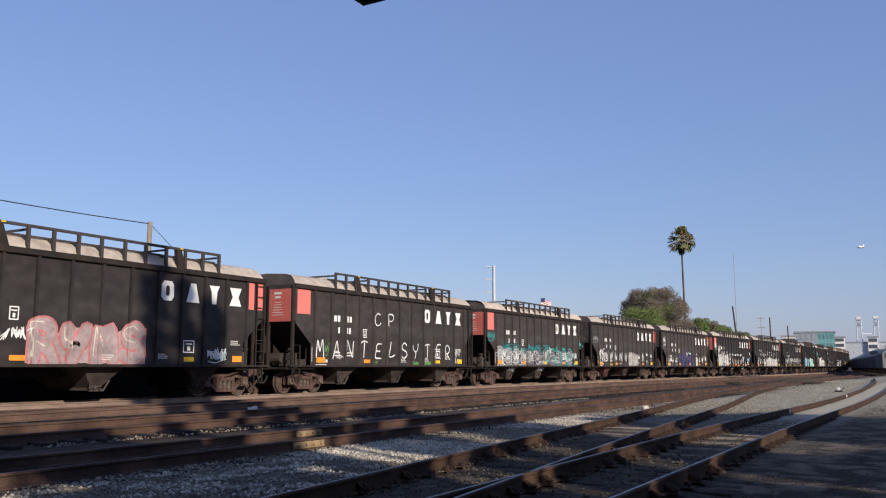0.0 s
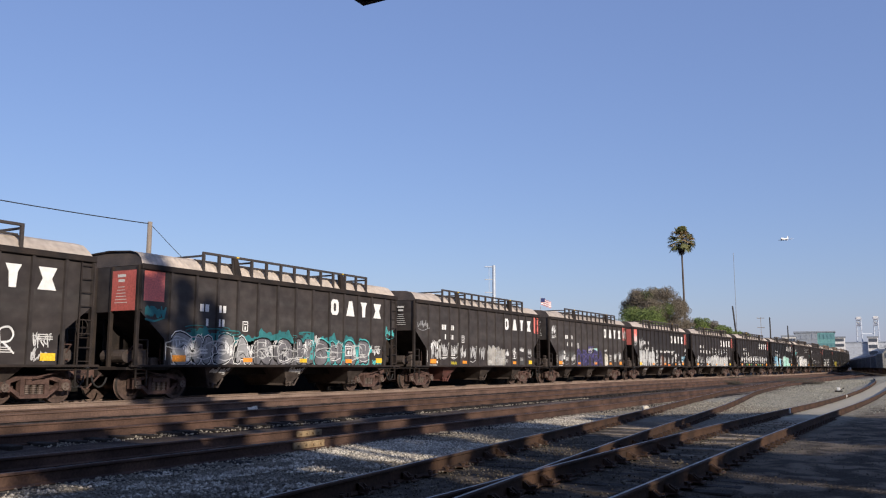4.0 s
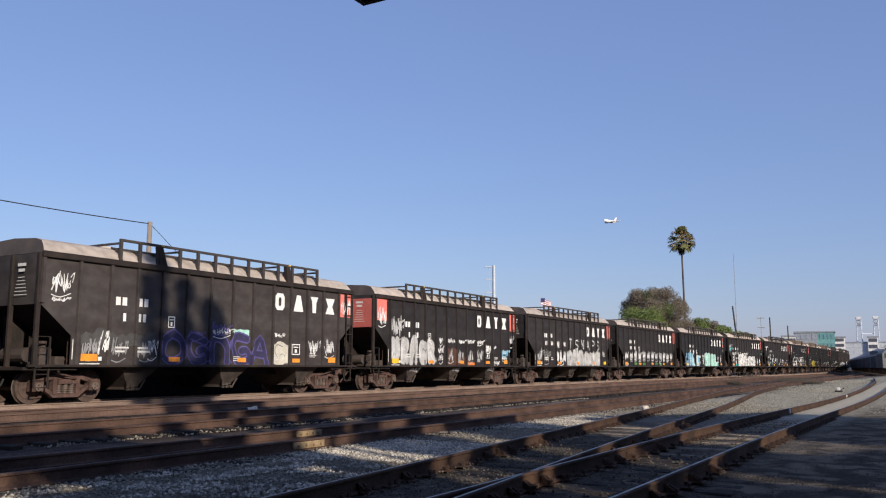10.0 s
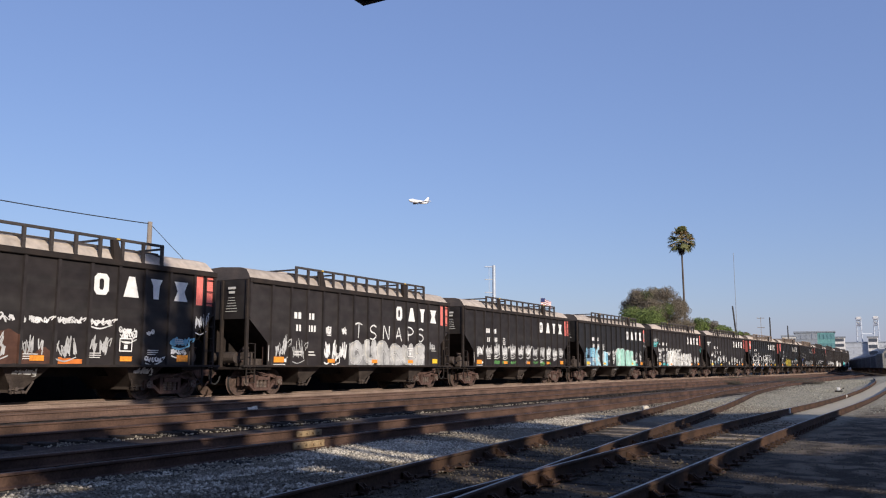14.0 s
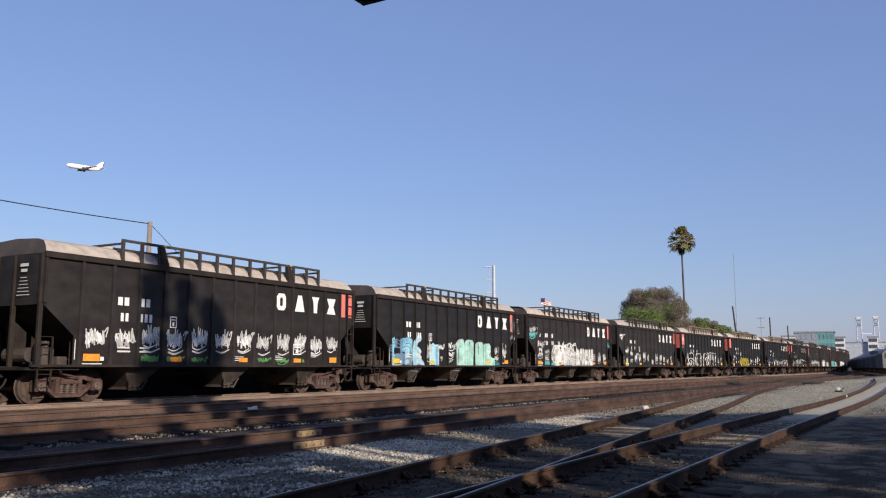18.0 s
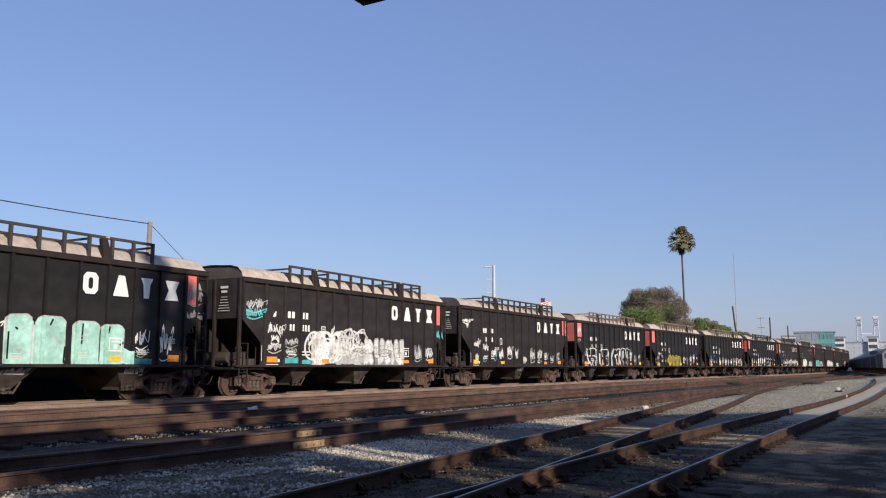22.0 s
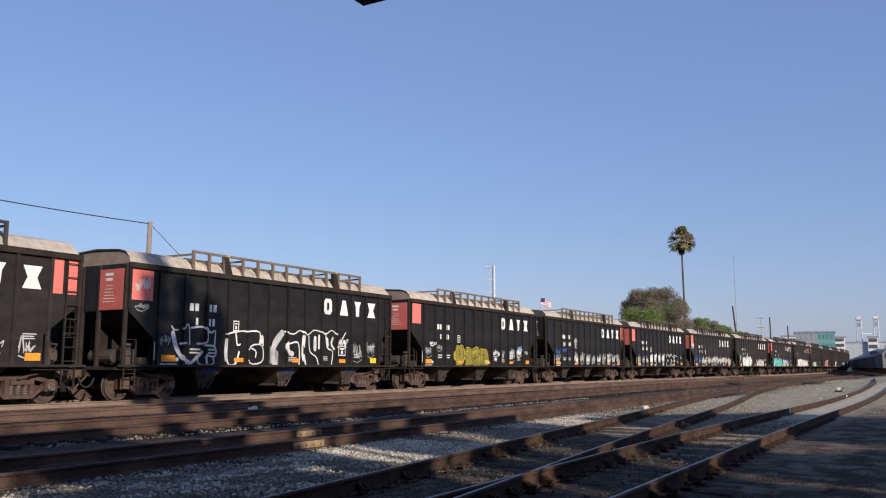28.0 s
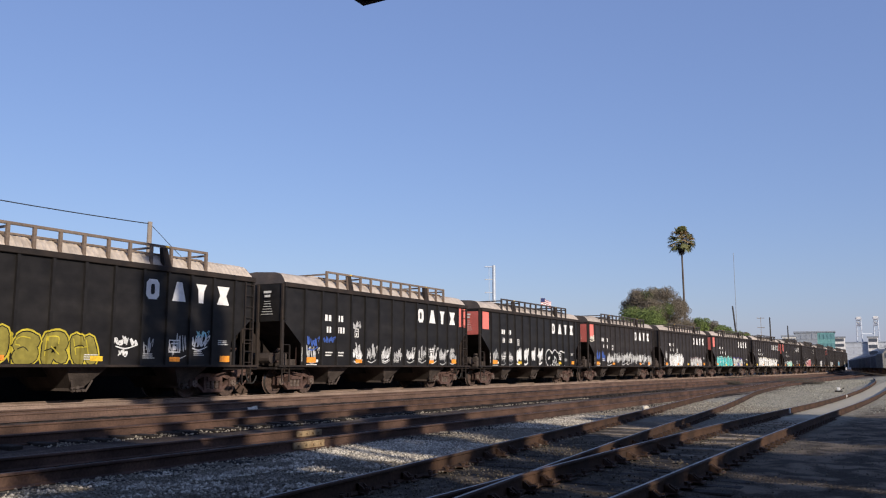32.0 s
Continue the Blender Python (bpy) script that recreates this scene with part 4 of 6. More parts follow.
# fat forms without a reading: hooks, arches, bends and rings
FORM = [
    [[(0.1, 0.05), (0.05, 0.5), (0.2, 0.92), (0.6, 0.95), (0.9, 0.6), (0.9, 0.05)]],
    [[(0.95, 0.9), (0.4, 0.95), (0.08, 0.65), (0.4, 0.5), (0.9, 0.42), (0.85, 0.1), (0.1, 0.06)]],
    [[(0.1, 0.95), (0.08, 0.4), (0.45, 0.05), (0.92, 0.3), (0.9, 0.95)]],
    [[(0.15, 0.05), (0.15, 0.95)], [(0.15, 0.9), (0.8, 0.9), (0.85, 0.55), (0.25, 0.5)], [(0.35, 0.5), (0.9, 0.06)]],
    [[(0.5, 0.95), (0.1, 0.7), (0.1, 0.25), (0.5, 0.05), (0.9, 0.3), (0.88, 0.7), (0.5, 0.95)]],
    [[(0.05, 0.05), (0.45, 0.95), (0.95, 0.05)], [(0.25, 0.35), (0.75, 0.35)]],
    [[(0.12, 0.95), (0.12, 0.05)], [(0.88, 0.95), (0.85, 0.05)], [(0.12, 0.5), (0.88, 0.5)]],
    [[(0.95, 0.85), (0.3, 0.95), (0.06, 0.5), (0.35, 0.05), (0.95, 0.15), (0.9, 0.45), (0.55, 0.42)]],
]


def wobble(line, rnd, k):
    return [(x + rnd.uniform(-k, k), z + rnd.uniform(-k, k)) for x, z in line]


def write(bm, rnd, char, x, z, w, h, width=0.055):
    """One hand-sprayed letter."""
    for i, line in enumerate(LETTER[char]):
        stroke(bm, [(X0 + x + w * p, z + h * q) for p, q in wobble(line, rnd, 0.03)], width, 0, Y_PAINT - 0.003 - 0.0006 * i)


def fat(rnd, x0, x1, z0, z1, word=None, count=None, weight=0.36, rim=0.07, edge=0.035, shine=True):
    """Fat overlapping forms: a rim (slot 1) round a dark edge (slot 3) round the fill (slot 0), with light lines (slot 2) on it."""
    n = len(word) if word else count or max(2, round((x1 - x0) / 1.1))
    cw = (x1 - x0) / n
    last, out = -1, []
    for i in range(n):
        if word:
            lines = LETTER[word[i]]
        else:
            k = rnd.randrange(len(FORM))
            last = k = k if k != last else (k + 3) % len(FORM)
            lines = FORM[k]
        w = weight * cw * rnd.uniform(0.9, 1.1)
        pad = w * 0.5 + edge
        a, b = x0 + i * cw - cw * 0.04 + pad, x0 + (i + 1) * cw + cw * 0.04 - pad
        lo, hi = z0 + pad * 0.7, z1 - pad + rnd.uniform(-0.1, 0.06)
        tilt = rnd.uniform(-0.1, 0.1)
        put = [[(X0 + a + (b - a) * p + tilt * (q - 0.5), lo + (hi - lo) * q) for p, q in wobble(line, rnd, 0.05)] for line in lines]
        y = Y_PAINT - 0.0004 - 0.0015 * (i % 2)
        bm = bmesh.new()
        for k, line in enumerate(put):
            if rim:
                stroke(bm, line, w + 2 * edge + 2 * rim, 1, y - 0.0003 * k, True)
            if edge:
                stroke(bm, line, w + 2 * edge, 3, y - 0.0016 - 0.0003 * k, True)
            stroke(bm, line, w, 0, y - 0.0032 - 0.0003 * k, True)
        if shine:
            for line in put:
                side = [(px - w * 0.24, pz + w * 0.2) for px, pz in line]
                stroke(bm, side[:max(2, len(side) // 2 + 1)], 0.03, 2, y - 0.0053)
            c, d = (a + b) / 2 + rnd.uniform(-0.2, 0.2) * cw, rnd.uniform(0.25, 0.65)
            stroke(bm, [(X0 + c - 0.2 * cw, lo + (hi - lo) * d), (X0 + c, lo + (hi - lo) * (d + 0.12)), (X0 + c + 0.16 * cw, lo + (hi - lo) * (d - 0.1))], 0.026, 3, y - 0.0057)
        out.append(bm)
    return out


def cloud(bm, rnd, x0, x1, z0, z1, mi=0, ragged=0.25, y=Y_PAINT + 0.0022):
    """A thin patch of overspray with a ragged top."""
    seed, n = rnd.uniform(0, 50), max(4, int((x1 - x0) / 0.07))
    h = z1 - z0

    def top(x):
        return max(z0 + 0.04, z1 - ragged * h * (0.5 + 0.9 * noise.noise((x * 2.1, seed, 4)) + 0.6 * noise.noise((x * 6.5, seed, 9))))

    def low(x):
        return z0 + 0.12 * h * noise.noise((x * 3, seed, 0))
    xs = [x0 + (x1 - x0) * i / n for i in range(n + 1)]
    for a, b in zip(xs, xs[1:]):
        flat(bm, [(X0 + a, low(a)), (X0 + b, low(b)), (X0 + b, top(b)), (X0 + a, top(a))], mi, y)
    bmesh.ops.remove_doubles(bm, verts=bm.verts, dist=0.0005)
    return bm


def mark_blocks(car):
    """The big white owner's mark: four plain blocks of its size: a framed octagon, a wedge, a peg and an hourglass."""
    z0, z1 = 3.04, 3.65
    zm = (z0 + z1) / 2
    for k, (a, b) in enumerate(((9.36, 9.86), (10.38, 10.94), (11.36, 11.82), (12.3, 12.86))):
        a, b = X0 + a, X0 + b
        c = (a + b) / 2
        bm = bmesh.new()
        if k == 0:
            out = [(a + 0.1, z0), (b - 0.1, z0), (b, z0 + 0.12), (b, z1 - 0.12), (b - 0.1, z1), (a + 0.1, z1), (a, z1 - 0.12), (a, z0 + 0.12)]
            hole = [(c + (x - c) * 0.3, zm + (z - zm) * 0.52) for x, z in out]
            for i in range(8):
                flat(bm, [out[i], out[(i + 1) % 8], hole[(i + 1) % 8], hole[i]])
        elif k == 1:
            flat(bm, [(a, z0), (b, z0), (b - 0.17, z1), (a + 0.17, z1)])
        elif k == 2:
            flat(bm, [(a + 0.13, z0), (b - 0.13, z0), (b - 0.1, z1 - 0.2), (b, z1), (a, z1), (a + 0.1, z1 - 0.2)])
        else:
            flat(bm, [(a, z0), (b, z0), (b - 0.14, zm), (b, z1), (a, z1), (a + 0.14, zm)])
        bmesh.ops.triangulate(bm, faces=bm.faces)
        part("owner_mark", bm, M["white"], car, "plain white painted block of a big mark")
    return car


def unit_strip(pts, mat):
    bm = bmesh.new()
    bm.faces.new([bm.verts.new(p) for p in pts])
    return mesh_from("stencil_line", bm, mat)


STRIP = unit_strip([(0, 0, 0), (1, 0, 0), (1, 0, 1), (0, 0, 1)], M["stencil"])
BAR_STRIP = unit_strip([(0, 0, 0), (1, 0, 0), (1, 0, 1), (0, 0, 1)], M["white"])
END_STRIP = unit_strip([(0, 0.5, 0), (0, -0.5, 0), (0, -0.5, 1), (0, 0.5, 1)], M["stencil"])


def small_marks(car, rnd):
    # the small owner's code and the car's number, as bars of their size
    short = rnd.random() < 0.6
    for x, w, z, m in ((2.44, 0.46, 2.78, 2), (3.26, 0.42, 2.78, 2), (2.72 if short else 2.56, 0.17 if short else 0.34, 2.32, 1 if short else 2), (3.26, 0.36 if short else 0.52, 2.32, 2 if short else 3)):
        for i in range(m):
            part("stencil_mark", BAR_STRIP, None, car, "small white stencilled bars" if i == 0 else "", pose(X0 + x + i * w / m, Y_PAINT - 0.009, z) @ Matrix.Diagonal((w / m - 0.065, 1, 0.24, 1)))
    for u, z in ((2.5, 1.42), (3.3, 1.42), (9.3, 1.25), (11.35, 1.36), (7.3, 1.2), (12.4, 1.72)):
        for i in range(2 if z == 1.42 else 3):
            d = 0.11 if z == 1.42 else 0.06
            part("stencil_line", STRIP, None, car, "", pose(X0 + u, Y_PAINT - 0.009, z + i * d) @ Matrix.Diagonal((rnd.uniform(0.3, 0.48), 1, 0.05 if z == 1.42 else 0.025, 1)))
    for u, z, s, h in ((4.42, 2.2, 0.27, 0.32), (10.32, 1.44, 0.46, 0.36)):
        bm = bmesh.new()
        a, b, w = X0 + u, X0 + u + s, 0.032
        for q in ([(a, z), (b, z), (b, z + w), (a, z + w)], [(a, z + h), (b, z + h), (b, z + h + w), (a, z + h + w)], [(a, z + w), (a + w, z + w), (a + w, z + h), (a, z + h)], [(b - w, z + w), (b, z + w), (b, z + h), (b - w, z + h)],
                  [(a + s * 0.36, z + h * 0.2), (b - s * 0.36, z + h * 0.2), (b - s * 0.36, z + h * 0.55), (a + s * 0.36, z + h * 0.55)], [(a + s * 0.2, z + h * 0.72), (b - s * 0.2, z + h * 0.72), (b - s * 0.2, z + h * 0.82), (a + s * 0.2, z + h * 0.82)]):
            flat(bm, q, 0, Y_PAINT - 0.009)
        part("stencil_box", bm, M["white"], car, "small white framed data box")
    for i, (u, w) in enumerate(((1.36, 0.55), (4.5, 0.45), (7.5, 0.42), (10.36, 0.42), (12.5, 0.45))):
        if i == 2 and rnd.random() < 0.5:
            continue
        col = "orange" if rnd.random() < 0.7 else "yellow_dec"
        bm = bmesh.new()
        h = 0.2 if i in (0, 4) else 0.14
        flat(bm, [(X0 + u, 1.16), (X0 + u + w, 1.16), (X0 + u + w, 1.16 + h), (X0 + u, 1.16 + h)], 0, Y_PAINT - 0.012)
        part("reflective_decal", bm, M[col], car, "orange reflective decal" if col == "orange" else "yellow reflective decal")
        if i == 0:
            part("stencil_line", BAR_STRIP, None, car, "", pose(X0 + u + w + 0.02, Y_PAINT - 0.012, 1.17) @ Matrix.Diagonal((0.12, 1, 0.11, 1)))
    bm = bmesh.new()
    flat(bm, [(X0 + 1.34, 1.07), (X0 + 2.0, 1.07), (X0 + 2.0, 1.1), (X0 + 1.34, 1.1)])
    flat(bm, [(X0 + 1.08, 1.2), (X0 + 1.11, 1.2), (X0 + 1.11, 1.75), (X0 + 1.08, 1.75)])
    part("edge_stripe", bm, M["stencil"], car, "thin worn white edge stripe")
    # lines of text on the end panel, facing forwards
    for i in range(8):
        w = 0.36 - 0.08 * i if i < 2 else 0.18 + 0.055 * i
        h = 0.085 if i < 2 else 0.02
        z = 3.7 - (i * 0.15 if i < 2 else 0.12 + i * 0.095)
        part("stencil_line", END_STRIP, None, car, "", pose(X0 - 0.066, -0.86, z) @ Matrix.Diagonal((1, w, h, 1)))


def red_corner(car, end):
    """A faded red patch on the side at one end, and over that end's panel."""
    if end in ("front", "both"):
        bm = bmesh.new()
        flat(bm, [(X0 + 0.1, 2.98), (X0 + 0.95, 2.98), (X0 + 0.95, 3.9), (X0 + 0.1, 3.9)], 0, Y_PAINT + 0.001)
        part("red_patch", bm, M["red"], car, "faded red painted panel")
        bm = bmesh.new()
        vs = [bm.verts.new((X0 - 0.062, y, z)) for y, z in ((-0.44, 2.68), (-1.5, 2.68), (-1.5, 3.9), (-0.44, 3.9))]
        bm.faces.new(vs)
        part("red_patch", bm, M["red_dull"], car, "dull red painted end panel")
    if end in ("rear", "both", "rear_one"):
        for a, b in ((13.18, 13.6),) if end == "rear_one" else ((13.18, 13.5), (13.62, 13.98)):
            bm = bmesh.new()
            flat(bm, [(X0 + a, 2.97), (X0 + b, 2.97), (X0 + b, 3.92), (X0 + a, 3.92)], 0, Y_PAINT + 0.001)
            part("red_patch", bm, M["red"], car, "faded red painted panel")


def graffiti(car, n, rnd):
    """What has been sprayed on each car, at its size and in its colours."""
    def tags(color, spots, width=0.032):
        for x, z, w, h in spots:
            bm = bmesh.new()
            scrawl(bm, rnd, X0 + x, z, w, h, 0, width)
            part("graffiti_tag", drape(bm), M["spray_" + color], car, color + " spray-painted scrawl")

    def words(color, text, xs, z, h, w=0.5, width=0.055):
        for char, x in zip(text, xs):
            bm = bmesh.new()
            write(bm, rnd, char, x, z + rnd.uniform(-0.04, 0.04), w, h, width)
            part("graffiti_letter", drape(bm), M["spray_" + color], car, color + " hand-sprayed letter")

    def piece(fill, rim, accent, x0, x1, z1, z0=1.09, word=None, count=None, weight=0.36, rim_w=0.07, edge=0.035, shine=True, back=None, edge_color="black"):
        mats = [M["spray_" + q] for q in (fill, rim, accent, edge_color)]
        if back:
            haze(back, x0, x1, z0, z1 - 0.12, 0.25)
        for bm in fat(rnd, x0, x1, z0, z1, word, count, weight, rim_w, edge, shine):
            part("graffiti_letter", drape(bm), mats, car, fill + " fat spray-painted form with " + rim + " rim")

    def haze(color, x0, x1, z0, z1, ragged=0.3, y=Y_PAINT + 0.0022):
        part("graffiti_piece", drape(cloud(bmesh.new(), rnd, x0, x1, z0, z1, 0, ragged, y)), M["spray_" + color], car, color + " patch of thin spray paint")

    def row(color, xs, z, h, w=0.6, width=0.034):
        tags(color, [(x, z + rnd.uniform(-0.05, 0.05), w, h) for x in xs], width)

    def swirls(color, x0, x1, z0, z1, count, width=0.05):
        """Loose overlapping loops of paint over a stretch of side."""
        for i in range(count):
            bm = bmesh.new()
            cx, cz = rnd.uniform(x0 + 0.2, x1 - 0.2), z0 + (z1 - z0) * rnd.uniform(0.3, 0.7)
            rx, rz, a0 = rnd.uniform(0.15, 0.45), (z1 - z0) * rnd.uniform(0.2, 0.42), rnd.uniform(0, 6)
            stroke(bm, [(X0 + cx + rx * math.cos(a0 + q) * (1 + 0.12 * q), cz + rz * math.sin(a0 + q) * (1 - 0.05 * q)) for q in (0, 0.9, 1.8, 2.7, 3.6, 4.5, 5.4)], width * rnd.uniform(0.6, 1.3), 0, Y_PAINT - 0.0074 - 0.0002 * (i % 7))
            part("graffiti_line", drape(bm), M["spray_" + color], car, color + " loose looping spray-paint line")

    def slab(fill, rim, x0, x1, z0, z1, slits):
        """A solid rounded form with a thin rim and a few dark slits."""
        bm = bmesh.new()
        r = 0.3 * min(x1 - x0, 0.7)
        flat(bm, wobble(rounded(X0 + x0, z0, x1 - x0, z1 - z0, r, 5), rnd, 0.018), 1, Y_PAINT + 0.001)
        flat(bm, wobble(rounded(X0 + x0 + 0.035, z0, x1 - x0 - 0.07, z1 - z0 - 0.035, r - 0.03, 5), rnd, 0.01), 0, Y_PAINT - 0.001)
        for line in slits:
            stroke(bm, [(X0 + x, z) for x, z in line], 0.05, 2, Y_PAINT - 0.003)
        for _ in range(3):
            x, z = rnd.uniform(x0 + 0.1, x1 - 0.3), rnd.uniform(1.3, z1 - 0.3)
            stroke(bm, [(X0 + x, z), (X0 + x + 0.1, z + 0.06), (X0 + x + 0.2, z - 0.02)], 0.02, 1, Y_PAINT - 0.003)
        part("graffiti_letter", drape(bm), [M["spray_" + q] for q in (fill, rim, "black")], car, fill + " solid spray-painted form with " + rim + " rim")

    mids = [r + 0.2 for r in RIBS[1:13]]
    if n == -3:
        piece("rose", "pink", "cream", 4.95, 8.85, 2.32, 1.06, "RYMS", None, 0.36, 0.03, 0.035, True, "rose", "pink")
        tags("white", [(4.2, 1.65, 0.75, 0.4), (11.35, 1.2, 0.75, 0.5), (1.4, 1.3, 0.6, 0.5)])
        tags("mint", [(11.5, 1.15, 0.55, 0.35)], 0.022)
    elif n == -2:
        words("white", "MANTELSYTER", [1.35, 2.4, 3.3, 4.3, 5.35, 6.4, 7.4, 8.35, 9.4, 10.4, 11.3], 1.35, 0.68, 0.46, 0.055)
        words("white", "CP", [5.3, 6.3], 2.75, 0.52, 0.45, 0.05)
        tags("white", [(12.25, 1.4, 0.45, 0.55)], 0.022)
        tags("silver", [(2.6, 1.3, 0.45, 0.18), (12.2, 1.12, 0.5, 0.4)], 0.025)
        haze("green", 8.4, 8.85, 1.1, 1.24)
        haze("green", 9.3, 9.95, 1.1, 1.26)
        tags("green", [(1.85, 1.5, 0.25, 0.5), (5.3, 1.1, 0.2, 0.25)], 0.02)
    elif n == -1:
        haze("teal_dark", 1.25, 12.0, 1.7, 2.3, 0.55)
        swirls("teal_dark", 1.3, 8.2, 2.0, 2.35, 9, 0.035)
        piece("dim", "white", "silver", 1.25, 4.9, 2.1, 1.08, None, 4, 0.36, 0.03, 0.04, True, "ash")
        piece("ash", "grey", "silver", 4.9, 8.3, 2.1, 1.08, None, 3, 0.36, 0.0, 0.05, True, "ash")
        piece("ash", "teal", "silver", 8.3, 12.05, 2.08, 1.08, None, 4, 0.4, 0.05, 0.05, True, "ash")
        swirls("silver", 1.4, 12.0, 1.15, 1.95, 22, 0.034)
        row("white", [1.3, 2.35, 3.3, 4.3, 5.3, 6.3, 7.3, 9.3, 10.4, 11.3], 1.3, 0.7, 0.7, 0.026)
        tags("teal_dark", [(0.2, 2.45, 0.75, 0.5)], 0.06)
        tags("teal", [(13.15, 2.25, 0.75, 0.5), (12.2, 1.08, 0.8, 0.25), (7.7, 1.1, 0.5, 0.9)], 0.03)
        tags("white", [(8.1, 1.75, 0.5, 0.4), (12.2, 1.45, 0.6, 0.4)], 0.028)
    elif n == 0:
        piece("cream_dim", "silver", "dim", 7.15, 9.25, 2.12, 1.07, None, 4, 0.46, 0.02, 0.02, True, "cream_dim", "dim")
        swirls("silver", 7.9, 9.1, 1.2, 2.0, 5, 0.03)
        tags("silver", [(1.5, 1.3, 0.7, 0.8), (2.35, 1.45, 0.65, 0.8), (3.3, 1.45, 0.65, 0.8), (4.25, 1.3, 0.6, 0.8), (5.3, 1.3, 0.6, 0.85), (6.3, 1.3, 0.6, 0.8), (12.4, 1.6, 0.5, 0.5)], 0.04)
        tags("white", [(1.35, 1.75, 0.7, 0.6), (9.4, 1.55, 0.45, 0.4), (10.35, 1.75, 0.35, 0.35), (11.25, 1.85, 0.6, 0.32)], 0.038)
        tags("dim", [(0.25, 2.75, 0.9, 0.4)])
        tags("yellow", [(3.25, 1.1, 0.6, 0.2)], 0.03)
        haze("faint", 11.25, 11.9, 1.12, 1.45)
    elif n == 1:
        piece("purple_dark", "purple", "purple", 4.2, 9.1, 2.15, 1.07, None, 5, 0.2, 0.05, 0.0, False, None, "purple")
        haze("faint", 1.35, 3.95, 1.6, 2.1, 0.5)
        row("dim", [1.4, 2.35, 3.35], 1.25, 0.6, 0.5)
        piece("cream", "cream", "grey", 9.28, 10.12, 2.0, 1.12, None, 1, 0.5, 0.0, 0.0, True, "cream", "grey")
        tags("white", [(0.3, 2.95, 0.6, 0.7), (0.35, 2.75, 0.5, 0.15), (9.35, 2.05, 0.55, 0.16), (11.3, 1.4, 0.6, 0.65), (12.25, 1.4, 0.6, 0.65), (6.3, 2.0, 0.8, 0.3), (1.9, 1.3, 0.25, 0.8), (3.65, 1.25, 0.35, 0.6)], 0.026)
        tags("purple", [(6.2, 2.1, 0.9, 0.4), (5.3, 1.9, 0.6, 0.25)], 0.03)
        tags("white", [(13.25, 2.95, 0.6, 0.8)], 0.03)
        haze("mint", 7.25, 8.05, 1.9, 2.28, 0.1)
    elif n == 2:
        piece("silver", "dim", "white", 1.25, 5.1, 2.42, 1.07, None, 5, 0.44, 0.0, 0.03, True, None, "grey")
        tags("silver", [(1.3, 2.2, 0.8, 1.0)], 0.05)
        tags("white", [(5.45, 1.2, 0.35, 0.45), (5.42, 1.6, 0.42, 0.45), (5.5, 2.05, 0.25, 0.35)], 0.035)
        row("silver", [6.25, 7.25, 8.25, 9.3], 1.25, 0.6, 0.62, 0.036)
        row("white", [6.25, 7.25, 8.25, 9.25], 2.12, 0.24, 0.75, 0.04)
        tags("white", [(10.25, 1.95, 0.6, 0.2), (10.35, 1.75, 0.55, 0.3), (11.25, 1.12, 0.65, 0.2), (11.3, 1.95, 0.3, 0.15), (13.2, 2.1, 0.5, 0.7), (0.25, 2.75, 0.6, 0.9), (12.25, 1.35, 0.6, 0.2)], 0.034)
        haze("orange", 8.35, 9.1, 1.08, 1.25)
        haze("brown", 6.22, 7.16, 1.08, 1.95, 0.15)
        haze("brown", 7.24, 8.1, 1.08, 1.5, 0.4)
        tags("sky", [(12.25, 1.62, 0.75, 0.3)], 0.06)
    elif n == 3:
        words("white", "TSNAPS", [6.3, 7.35, 8.35, 9.32, 10.3, 11.2], 2.16, 0.6, 0.5, 0.06)
        tags("white", [(4.35, 2.2, 0.3, 0.5), (5.35, 2.2, 0.35, 0.5)], 0.055)
        piece("silver", "white", "cream", 5.9, 11.8, 2.08, 1.07, None, 6, 0.3, 0.025, 0.02, True, "dim", "grey")
        haze("cream", 7.3, 8.1, 1.1, 1.6)
        row("white", [4.25, 4.75, 5.25], 1.15, 0.85, 0.4, 0.06)
        tags("silver", [(1.4, 1.3, 0.7, 0.8), (2.35, 1.2, 0.7, 0.8), (12.25, 1.7, 0.5, 0.5)])
    elif n == 4:
        row("silver", mids[0:12], 1.5, 0.72, 0.62, 0.05)
        row("white", mids[0:12], 1.6, 0.5, 0.55, 0.034)
        tags("green", [(x, 1.14, 0.6, 0.2) for x in mids[2:5] + mids[7:10]], 0.035)
        haze("green", 3.5, 3.9, 1.15, 1.4)
    elif n == 5:
        haze("sky", 1.2, 1.52, 1.08, 2.36, 0.15)
        haze("blue_grey", 1.52, 2.16, 1.08, 2.3, 0.2)
        haze("sky", 2.0, 2.98, 1.62, 2.36, 0.25)
        haze("blue_grey", 2.16, 2.98, 1.08, 1.66, 0.1)
        haze("sky_pale", 2.36, 2.74, 1.08, 2.2, 0.2, Y_PAINT + 0.001)
        haze("black", 1.72, 1.92, 1.88, 2.36, 0.1, Y_PAINT - 0.004)
        haze("black", 1.46, 1.95, 1.58, 1.84, 0.05, Y_PAINT - 0.006)
        swirls("blue_grey", 1.3, 3.0, 1.2, 2.2, 5, 0.03)
        tags("silver", [(2.72, 1.2, 0.28, 0.5)], 0.03)
        haze("blue_grey", 3.05, 3.95, 1.08, 1.3, 0.2)
